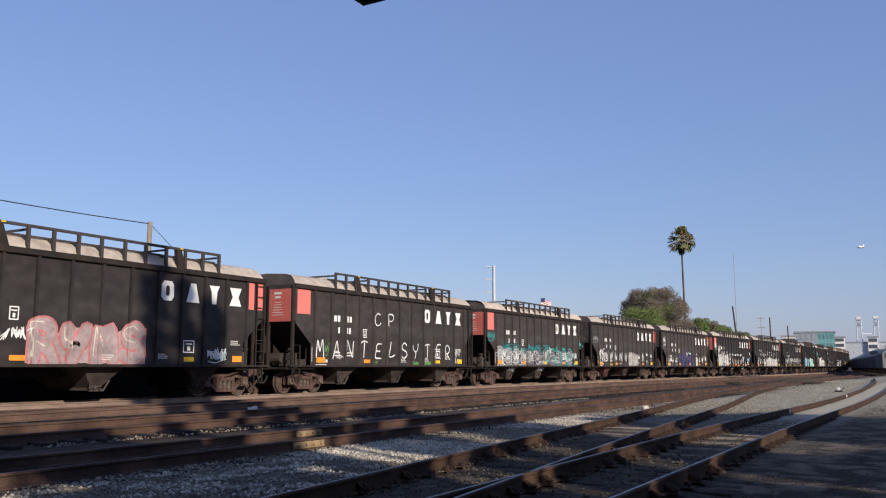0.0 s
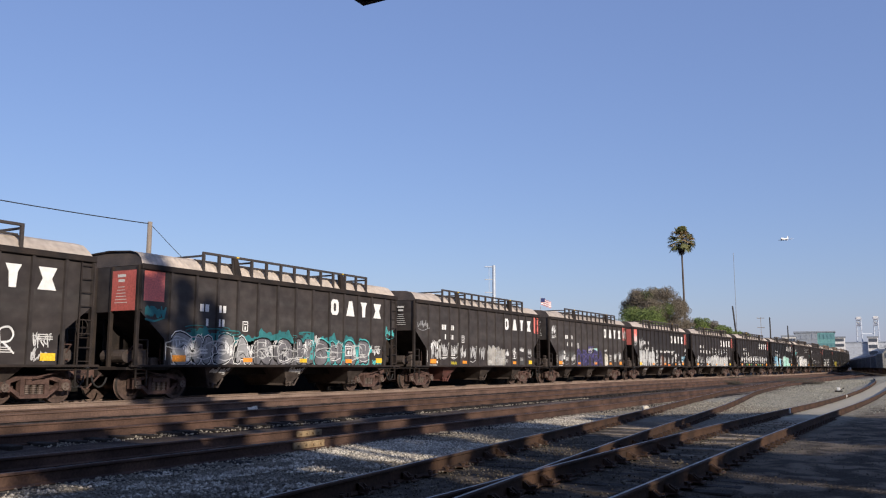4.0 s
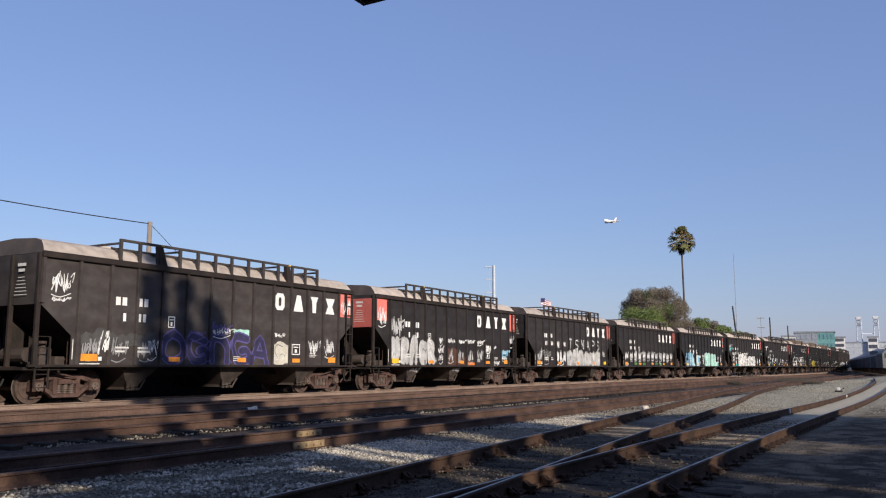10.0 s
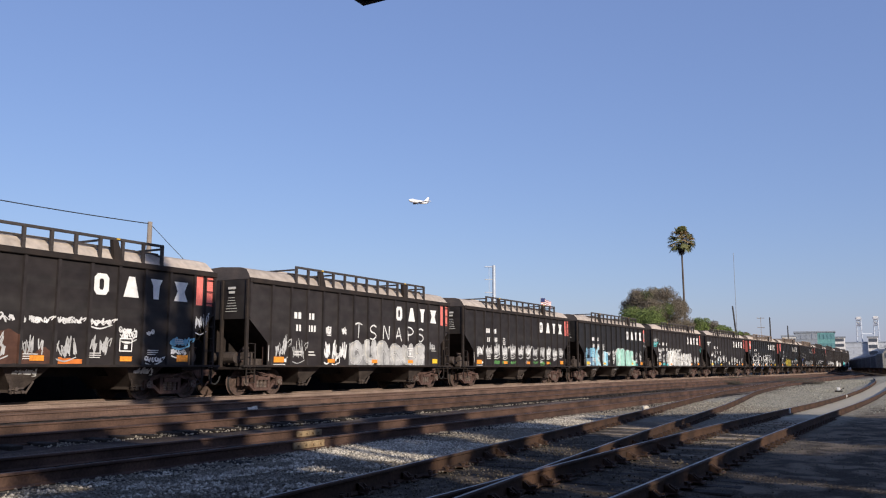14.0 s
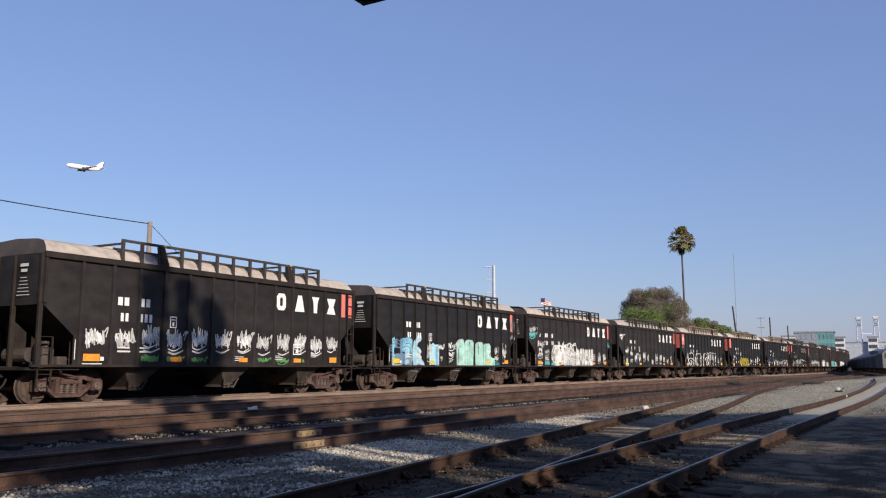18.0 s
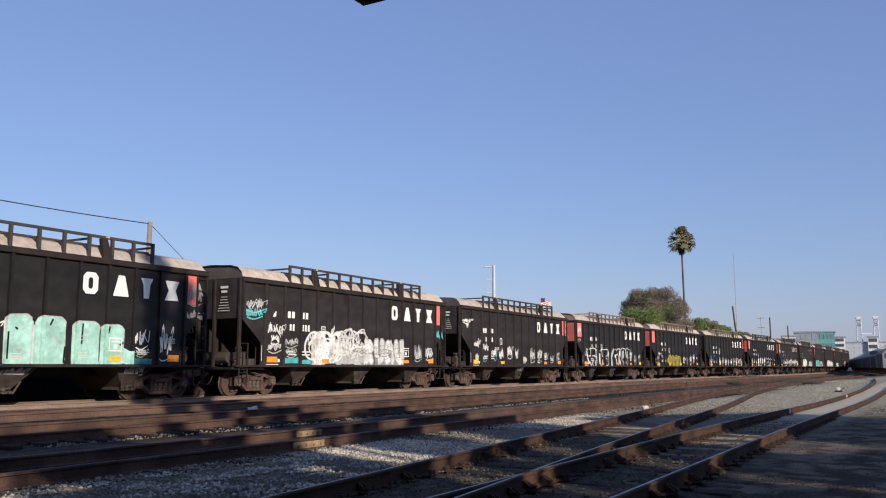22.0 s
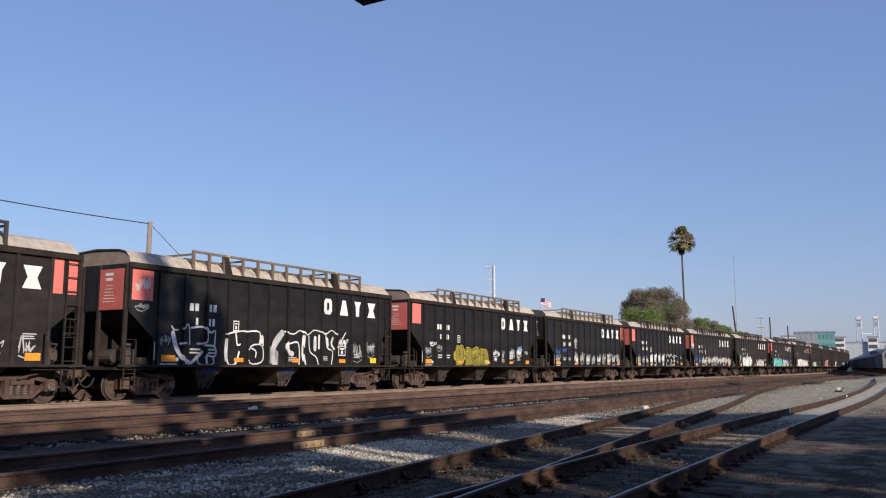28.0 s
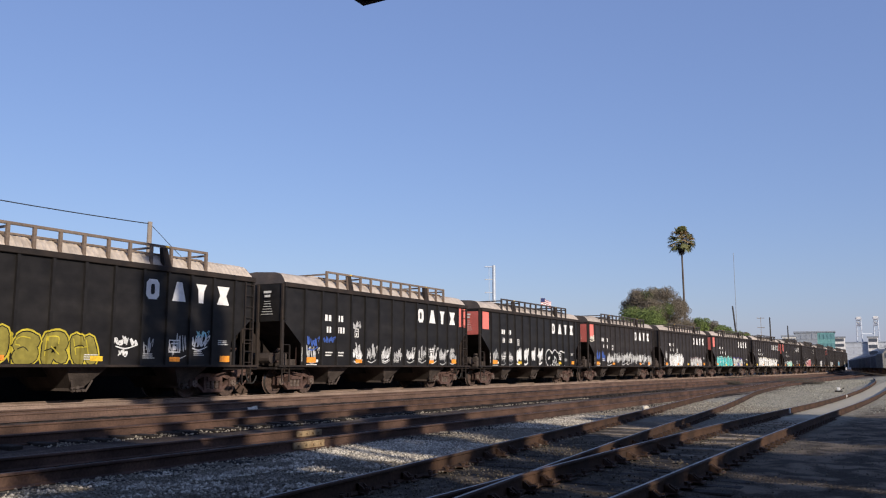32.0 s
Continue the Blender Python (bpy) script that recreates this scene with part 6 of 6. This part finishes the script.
def canopy():
    """A flat roof over the camera on steel posts, with a boarded soffit and a dark fascia."""
    z = 3.886
    x1, y1 = 4.99, 3.565
    x0, y0 = -12.0, -9.0
    ob = thing("platform_canopy", pose(0, 0, 0), "flat canopy roof with a brown boarded soffit", "canopy")
    # the deck leaves a roof light open, and its rear half is narrower
    hx0, hx1, hy0, hy1 = -0.2, 1.25, -2.1, 0.05
    x2, ym = 3.35, -2.6
    for a, b, c, d in ((x0, x2 - 0.05, y0, ym), (x0, x1 - 0.05, ym, hy0), (x0, x1 - 0.05, hy1, y1 - 0.05), (x0, hx0, hy0, hy1), (hx1, x1 - 0.05, hy0, hy1)):
        part("roof_deck", a_box(a, b, c, d, z + 0.06, z + 0.22), M["shed"], ob)
    for k in range(24):
        w = (y1 - 0.1 - y0) / 24
        lo, hi = y0 + k * w, y0 + (k + 1) * w - 0.012
        end = x1 if lo > ym else x2
        for a, b in ((x0, hx0), (hx1, end - 0.06)) if hi > hy0 and lo < hy1 else ((x0, end - 0.06),):
            part("soffit_board", a_box(a, b, lo, hi, z + 0.02, z + 0.06), M["box_wood"], ob)
    part("fascia", a_box(x1 - 0.05, x1, ym, y1, z, z + 0.28), M["box_rim"], ob)
    part("fascia", a_box(x2 - 0.05, x2, y0, ym, z, z + 0.28), M["box_rim"], ob)
    part("fascia", a_box(x0, x1 - 0.05, y1 - 0.05, y1, z, z + 0.28), M["box_rim"], ob)
    for x, y in ((3.1, -3.0), (-3.0, 2.8), (-3.0, -7.5), (3.0, -7.5), (-10.5, 2.8), (-10.5, -7.5)):
        part("post", bar(bmesh.new(), (x, y, -0.25), (x, y, z + 0.05), 0.08, 12), M["frame"], ob)
    return ob


canopy()
wall = thing("retaining_wall", pose(0, 0, 0), "soot-dark panel wall beyond the main track", "wall", "", "structure")
for k in range(34):
    part("wall_panel", a_box(-46 + k * 5.0, -41.02 + k * 5.0, 26.0, 26.25, -0.1, 2.9, 0.02), M["soot"], wall)


# ---- poles and wires ----
def wire(a, b, sag, label, r=0.02):
    """A hanging cable: one tube."""
    a, b = Vector(a), Vector(b)
    bm = bmesh.new()
    rings = []
    for i in range(17):
        p = a.lerp(b, i / 16) - Vector((0, 0, sag * 4 * (i / 16) * (1 - i / 16)))
        rings.append([bm.verts.new(p + Vector((0, r * math.cos(q * 1.257), r * math.sin(q * 1.257)))) for q in range(5)])
    for r0, r1 in zip(rings, rings[1:]):
        for q in range(5):
            bm.faces.new((r0[q], r1[q], r1[(q + 1) % 5], r0[(q + 1) % 5]))
    bmesh.ops.recalc_face_normals(bm, faces=bm.faces)
    return tagged(part("overhead_wire", bm, M["wire"]), label, "wire", "overhead wires")


def wood_pole(x, y, h, label, r=0.16, arms=(), lean=(0, 0), mat="pole"):
    ob = thing("utility_pole", pose(x, y, -0.05), label, "pole")
    part("shaft", bar(bmesh.new(), (0, 0, 0), (lean[0], lean[1], h), r, 10, r * 0.75), M[mat], ob)
    for z, half in arms:
        part("crossarm", a_box(-0.06, 0.06, -half, half, z - 0.06, z + 0.06), M["pole"], ob)
        for s in (-0.85, 0.85):
            part("insulator", bar(bmesh.new(), (0, half * s, z + 0.06), (0, half * s, z + 0.22), 0.05, 8), M["steel"], ob)
    return ob


wood_pole(31.4, 36.4, 9.02, "weathered wooden pole with wires at its top", 0.17)
wire((4.0, 36.5, 9.32), (31.4, 36.4, 8.87), 0.35, "black cable sagging to a wooden pole", 0.027)
wire((31.4, 36.4, 8.87), (37.6, 32.8, 2.0), 0.05, "black guy wire slanting from the pole top")
pole_b = thing("signal_pole", pose(80.2, 39.9, -0.05), "galvanised steel pole with three short side arms", "pole")
part("shaft", bar(bmesh.new(), (0, 0, 0), (0, 0, 11.9), 0.2, 12, 0.17), M["steel"], pole_b)
for z in (11.75, 10.4, 9.0):
    part("arm", bar(bmesh.new(), (0, 0, z), (-0.5, 0.85, z), 0.06, 6), M["steel"], pole_b)
part("riser", bar(bmesh.new(), (-0.26, 0.44, 6.0), (-0.26, 0.44, 11.75), 0.025, 6), M["steel"], pole_b)
mast = thing("radio_mast", pose(185.4, 35.5, -0.05), "thin grey guyed radio mast", "mast")
part("shaft", bar(bmesh.new(), (0, 0, 0), (0, 0, 25.2), 0.08, 6, 0.045), M["grey_wall"], mast)
wood_pole(156.6, 29.6, 11.9, "dark leaning wooden pole", 0.17, (), (-0.8, 0.8), "dark_pole")
wood_pole(159.1, 24.8, 9.9, "dark wooden yard pole", 0.14, (), (0, 0), "dark_pole")
wood_pole(200.0, 33.1, 12.2, "thin far pole with two short crossarms", 0.06, ((12.0, 0.8), (9.9, 0.8)))
wood_pole(182.3, 25.1, 9.4, "dark wooden yard pole", 0.14, (), (0, 0), "dark_pole")
flag_pole = thing("flagpole", pose(92.3, 39.8, -0.05), "steel flagpole behind the train", "flagpole")
part("shaft", bar(bmesh.new(), (0, 0, 0), (0, 0, 9.4), 0.06, 8, 0.04), M["steel"], flag_pole)
FLAG_AT = Vector((92.3, 39.8, 9.2))
flag = thing("flag", pose(FLAG_AT.x, FLAG_AT.y, FLAG_AT.z, 0, 0, -62) @ Matrix.Diagonal((0.9, 1.0, 0.85, 1)), "small striped red and white flag with a blue corner", "flag")
for i in range(7):
    bm = bmesh.new()
    for j in range(4):
        x0, x1 = j * 0.34, j * 0.34 + 0.34
        y0, y1 = 0.08 * math.sin(j * 1.5), 0.08 * math.sin((j + 1) * 1.5)
        d0, d1 = -0.16 * j, -0.16 * (j + 1)
        top, bot = -0.13 * i, -0.13 * (i + 1)
        prism(bm, [(x0, y0 - 0.01), (x1, y1 - 0.01), (x1, y1 + 0.01), (x0, y0 + 0.01)], "z", bot + d0, top + d0)
    part("stripe", bm, M["flag_red"] if i % 2 == 0 else M["white"], flag)
part("canton", a_box(0.0, 0.55, -0.03, 0.1, -0.52, 0.0), M["flag_blue"], flag)


# ---- far buildings ----
def across(px):
    return Vector((math.sin(YAW), -math.cos(YAW), 0)) * px


def building(x, y, w, d, h, floors, label, wall, glass, bays=8, z0=0.0):
    """A block whose long face looks back towards the yard; (x, y) is the middle of that face."""
    ob = thing("office_building", pose(x, y, z0, 0, 0, math.degrees(math.atan2(y, x)) - 90), label, "building", "far buildings")
    part("wall", a_box(-w / 2, w / 2, 0, d, 0, h), wall, ob)
    part("roof", a_box(-w / 2 - 0.3, w / 2 + 0.3, -0.3, d + 0.3, h, h + 0.5), M["grey_wall"], ob)
    fh = h / floors
    pane = mesh_from("window", a_box(-w / bays * 0.42, w / bays * 0.42, -0.12, 0.05, fh * 0.3, fh * 0.85), glass)
    for f in range(floors):
        for b in range(bays):
            part("window", pane, None, ob, "", pose(-w / 2 + w / bays * (b + 0.5), 0, f * fh))
    return ob


building(324.8, 38.9, 7.4, 16, 13.1, 4, "blue-grey glazed office block", M["grey_wall"], M["grey_wall"], 4)
building(333.5, 33.5, 6.3, 16, 13.4, 4, "teal glass office block with a pale centre bay", M["teal"], M["glass"], 5)
building(386.5, 34.2, 5.6, 14, 13.1, 6, "white office block with dark window bands", M["white_wall"], M["dark_glass"], 1)
building(279.3, 38.3, 3.9, 8, 10.3, 3, "small white flat-roofed building", M["white_wall"], M["dark_glass"], 4)
building(440, 21.4, 30, 30, 12.2, 4, "hazy pale grey stadium-like hall", M["haze_wall"], M["haze_wall"], 8)
building(430, 16.5, 5, 8, 10.2, 3, "pale plastered low tower block", M["white_wall"], M["dark_glass"], 3)


def lattice(x, y, h):
    ob = thing("lattice_tower", pose(x, y, 12.68), "white lattice lighting tower on a far roof", "tower", "lattice towers")
    for sx in (-1, 1):
        for sy in (-1, 1):
            part("leg", beam(bmesh.new(), (sx * 1.1, sy * 1.1, 0), (sx * 0.9, sy * 0.9, h), 0.25, 0.25), M["tower"], ob)
    for i in range(4):
        z1 = h * (i + 1) / 4
        bm = bmesh.new()
        beam(bm, (-1.0, -1.3, z1), (-1.0, 1.3, z1), 0.3, 0.3)
        if i % 2:
            beam(bm, (-1.0, -1.0, z1 - h / 4), (-1.0, 1.0, z1), 0.22, 0.22)
        part("brace", bm, M["tower"], ob)
    for z in (h - 3.2, h - 0.6):
        part("lamp_bank", a_box(-0.6, 0.4, -0.9, 0.9, z, z + 1.9), M["white_wall"], ob, "white floodlight bank")
    part("head_frame", a_box(-0.4, 0.4, -1.5, 1.5, h, h + 0.8), M["tower"], ob)
    return ob


lattice(444.7, 29.8, 10.6)
lattice(448.9, 22.8, 10.9)
tagged(part("cross_truss", beam(bmesh.new(), (444.7, 28.7, 16.6), (448.9, 23.9, 16.6), 0.4, 0.4), M["tower"]), "pale steel truss between two floodlight towers", "truss")
building(438.4, 24.0, 4.2, 6, 14.6, 5, "white block with dark window bands beside the hall", M["white_wall"], M["dark_glass"], 1)


# ---- parked cars on the far siding ----
def parked_car(a, b, h, label, mat):
    a, b = Vector((*a, 0)), Vector((*b, 0))
    ln = (b - a).length
    d = (b - a) / ln
    ob = thing("parked_freight_car", pose(a.x, a.y, 0.0, 0, 0, math.degrees(math.atan2(d.y, d.x))), label, "freight car", "parked cars")
    bm = bmesh.new()
    prism(bm, [(-1.5, 1.0), (1.5, 1.0), (1.5, h - 0.4), (1.1, h), (-1.1, h), (-1.5, h - 0.4)], "x", 0.4, ln - 0.4)
    part("body", bm, mat, ob)
    for k in range(1, int(ln / 1.4)):
        part("rib", a_box(k * 1.4 - 0.06, k * 1.4 + 0.06, 1.5, 1.58, 1.0, h - 0.4), mat, ob)
    for x in (2.0, ln - 2.0):
        tr = part("truck", a_box(x - 1.2, x + 1.2, -1.0, 1.0, 0.4, 0.95), M["rust"], ob)
        for q in (-0.9, 0.9):
            part("wheelset", bar(bmesh.new(), (x + q, -0.85, 0.5), (x + q, 0.85, 0.5), 0.46, 14), M["wheel"], tr)
    part("coupler", a_box(-0.4, 0.4, -0.15, 0.15, 0.75, 1.0), M["rust"], ob)
    return ob


PA, PB = Vector((137, 4.9)), Vector((272, 20.0))
for i in range(9):
    q0, q1 = PA.lerp(PB, i / 9), PA.lerp(PB, (i + 1) / 9)
    if i:
        parked_car(q0, q1, 3.3, "dark parked freight car with a flat roof", M["parked"])
    else:
        unit = parked_car(q0, q1, 3.5, "pale grey parked locomotive with dark cab windows", M["loco"])
        for y in (-0.75, 0.75):
            part("cab_window", a_box(0.34, 0.42, y - 0.4, y + 0.4, 2.5, 3.1), M["dark_glass"], unit)
        part("headlight", bar(bmesh.new(), (0.3, 0, 3.3), (0.45, 0, 3.3), 0.16, 10), M["dark_glass"], unit)


# ---- loose things in the yard ----
def stones(name, label, spots, seed, mat="stone"):
    """Loose ballast: many small angular stones, all one mesh. spots: (count, x0, x1, y0, y1, size)."""
    rnd = np.random.RandomState(seed)
    base = np.array([(1, 0, 0), (-1, 0, 0), (0, 1, 0), (0, -1, 0), (0, 0, 0.8), (0, 0, -0.8)], float)
    tri = np.array([(0, 2, 4), (2, 1, 4), (1, 3, 4), (3, 0, 4), (2, 0, 5), (1, 2, 5), (3, 1, 5), (0, 3, 5)])
    vs, fs, n = [], [], 0
    for count, x0, x1, y0, y1, size in spots:
        for _ in range(count):
            x, y = rnd.uniform(x0, x1), rnd.uniform(y0, y1)
            r = size * rnd.uniform(0.5, 1.5)
            a = rnd.uniform(0, 6.283)
            p = base * rnd.uniform(0.6, 1.3, (6, 3)) * r
            c, q = math.cos(a), math.sin(a)
            p = np.c_[p[:, 0] * c - p[:, 1] * q + x, p[:, 0] * q + p[:, 1] * c + y, p[:, 2] + height(x, y) + r * 0.35]
            vs.append(p)
            fs.append(tri + n)
            n += 6
    me = bpy.data.meshes.new(name)
    me.from_pydata(np.vstack(vs).tolist(), [], np.vstack(fs).tolist())
    me.materials.append(M[mat])
    return tagged(new(name, me), label, "gravel", kind="stuff")


stones("ballast_stones", "loose grey ballast stones between the tracks", [(13000, 3, 16, 6.0, 9.0, 0.0155), (4000, 16, 24, 7.0, 9.0, 0.018), (5000, 24, 34, 4.6, 9.0, 0.019), (3500, 5, 30, 10.8, 11.4, 0.02),
       (1800, 9, 34, 12.55, 13.05, 0.02)], 3)
stones("dark_ballast", "dark oily gravel along the near siding", [(900, 5, 24, 2.7, 4.0, 0.017), (2200, 5, 16, 4.2, 6.0, 0.015), (1800, 9, 24, -1.5, 2.5, 0.011)], 5, "stone_dark")
# a pale heap of fresh stone by the rail joint
stones("gravel_heap", "pale heap of fresh gravel beside the rail", [(5200, 10.4, 13.6, 6.6, 8.8, 0.018), (2400, 17.5, 23, 7.4, 8.7, 0.021)], 4, "stone_pale")
stones("coarse_gravel", "coarse grey gravel strewn round the siding", [(4500, 30, 60, 4.5, 7.8, 0.02), (3000, 30, 70, -2.0, 2.3, 0.022), (3500, 55, 100, 5.0, 8.8, 0.03)], 6, "stone_mid")
patch = random.Random(12)
spots = []
for _ in range(46):
    x, y, q = patch.uniform(5.2, 10.4), patch.uniform(6.3, 8.6), patch.uniform(0.12, 0.4)
    spots.append((int(170 * q), x - q, x + q, y - q * 0.6, y + q * 0.6, patch.uniform(0.016, 0.026)))
stones("strewn_gravel", "pale broken stones strewn over the grey ballast", spots, 9, "stone_pale")
for x, y, w in ((10.85, 9.05, 0.8), (12.75, 10.55, 0.75)):
    bm = a_box(x, x + w, y - 0.05, y - 0.018, height(x, y) + 0.03, height(x, y) + 0.14, 0.006)
    for j in range(4):
        bar(bm, (x + w * (0.14 + 0.24 * j), y - 0.085, height(x, y) + 0.085), (x + w * (0.14 + 0.24 * j), y - 0.03, height(x, y) + 0.085), 0.018, 6)
    tagged(part("joint_bar", bm, M["bar"]), "pale bolted joint bar on a rusty rail", "rail joint", "rail joints")


def lump(name, x, y, r, label, mat, category, seed=1):
    bm = bmesh.new()
    bmesh.ops.create_icosphere(bm, subdivisions=2, radius=r)
    for v in bm.verts:
        v.co *= 1 + 0.5 * noise.noise(v.co * (2.2 / r) + Vector((seed * 7.1, 0, 0)))
        v.co.z *= 0.85
    return tagged(part(name, bm, mat, None, "", pose(x, y, height(x, y) + r * 0.3)), label, category)


lump("pale_rock", 17.3, 15.75, 0.15, "pale broken rock lying beside the track", M["stone_pale"], "rock", 2)
lump("pale_rock", 26.9, 8.05, 0.12, "pale broken rock lying beside the rail", M["stone_pale"], "rock", 3)
for x, y in ((28.6, 4.08), (48.5, 4.1)):
    ob = tagged(part("rail_marker", a_box(-0.08, 0.08, -0.09, -0.04, 0.02, 0.17, 0.01), M["white_wall"], None, "", pose(x, y, height(x, y))), "small white painted marker on the rail", "marker", "rail markers")
stand = thing("switch_stand", pose(57.5, 5.2, height(57.5, 5.2)), "low switch stand with a white target", "switch stand")
part("base", a_box(-0.3, 0.3, -0.2, 0.2, 0.0, 0.1, 0.02), M["frame"], stand)
part("lever", bar(bmesh.new(), (0, 0, 0.1), (0.2, -0.3, 0.25), 0.025, 6), M["frame"], stand)
part("target", a_box(-0.06, 0.06, -0.09, 0.09, 0.1, 0.28, 0.03), M["white_wall"], stand)


def weeds(x, y, r, seed):
    rnd = random.Random(seed)
    bm = bmesh.new()
    for _ in range(700):
        a, q = rnd.uniform(0, 6.283), r * math.sqrt(rnd.random())
        bx, by = q * math.cos(a) * 2.2, q * math.sin(a)
        h = rnd.uniform(0.12, 0.4)
        dx, dy = rnd.uniform(-0.15, 0.15), rnd.uniform(-0.15, 0.15)
        w = 0.035
        bm.faces.new([bm.verts.new(v) for v in ((bx - w, by, 0), (bx + w, by, 0), (bx + dx, by + dy, h))])
    return tagged(part("weed_patch", bm, M["weed"], None, "", pose(x, y, height(x, y) - 0.02)), "low dark dry weeds among the gravel", "weeds", "weed patches")


for i, (x, y, r) in enumerate(((77.4, 9.6, 1.6), (82, 10.6, 1.5), (88, 11.9, 1.6), (93, 12.8, 1.4), (86, 16.9, 0.9), (102, 18.2, 1.0), (66, 13.2, 0.7), (73, 8.6, 0.9))):
    weeds(x, y, r, 70 + i)


# ---- the jet ----
def build_jet():
    jet = thing("airliner", pose(0, 0, 0), "white twin-engine airliner on approach with wheels down", "airplane")
    bm = bmesh.new()
    prof = [(-15, 0.1), (-14.7, 0.75), (-13.8, 1.35), (-12.4, 1.85), (-10.5, 2.1), (5.5, 2.1), (10.5, 1.5), (14.6, 0.45), (15.4, 0.1)]
    rings = []
    for x, r in prof:
        rings.append([bm.verts.new((x, r * math.cos(2 * math.pi * i / 16), r * math.sin(2 * math.pi * i / 16) + (0.5 * max(0, x - 6) / 9))) for i in range(16)])
    for a, b in zip(rings, rings[1:]):
        for i in range(16):
            bm.faces.new((a[i], a[(i + 1) % 16], b[(i + 1) % 16], b[i]))
    bm.faces.new(rings[0])
    bm.faces.new(rings[-1][::-1])
    bmesh.ops.recalc_face_normals(bm, faces=bm.faces)
    part("fuselage", bm, M["jet_white"], jet, "", None, True)
    for s in (-1, 1):
        bm = bmesh.new()
        prism(bm, [(-3.5, s * 1.0), (2.5, s * 1.0), (6.0, s * 15), (4.4, s * 15)], "z", -1.1, -0.8)
        for v in bm.verts:
            v.co.z += abs(v.co.y) * 0.05
        part("wing", bm, M["jet_white"], jet)
        part("engine", bar(bmesh.new(), (-3.6, s * 5.2, -1.7), (0.2, s * 5.2, -1.7), 0.95, 14, 0.7), M["jet_dark"], jet)
        bm = bmesh.new()
        prism(bm, [(11.5, s * 0.4), (14.2, s * 0.4), (15.4, s * 5.2), (14.2, s * 5.2)], "z", 0.9, 1.1)
        part("tailplane", bm, M["jet_white"], jet)
        part("main_gear", bar(bmesh.new(), (1.0, s * 2.6, -1.0), (1.0, s * 2.6, -3.0), 0.4, 8), M["jet_dark"], jet)
    bm = bmesh.new()
    prism(bm, [(8.2, 1.6), (14.8, 1.2), (17.0, 7.4), (14.2, 7.4)], "y", -0.2, 0.2)
    part("tail_fin", bm, M["jet_white"], jet)
    part("rudder", prism(bmesh.new(), [(14.9, 2.2), (15.6, 2.2), (17.1, 7.3), (16.2, 7.3)], "y", -0.23, 0.23), M["jet_dark"], jet, "dark trailing edge of the tail fin")
    part("nose_gear", bar(bmesh.new(), (-11.5, 0, -1.5), (-11.5, 0, -3.0), 0.3, 8), M["jet_dark"], jet)
    return jet


jet = build_jet()
jet.scale = (0.85, 0.85, 0.85)


def jet_pose(t):
    p = Vector((1775.3, 105.98, 226.2)) + Vector((-76.358, 23.444, -4.458)) * (t + 0.005 * max(0.0, t - 14) ** 2)
    return pose(p.x, p.y, p.z, 0, 0, math.degrees(math.atan2(-23.444, 76.358)))


def motions():
    for n, c in CARS.items():
        walk(c, [(float(t), car_pose(n, t)) for t in range(0, 33)])
        for tr in c.children:
            if tr.name.startswith("truck"):
                for w in tr.children:
                    if w.name.startswith("wheelset"):
                        walk(w, [(k / 10, pose(0, 0, 0, 0, -math.degrees((run(k / 10) - run(0)) / 0.46), 0)) for k in range(0, 321)])
    walk(jet, [(float(t), jet_pose(t)) for t in range(0, 33)])


motions()
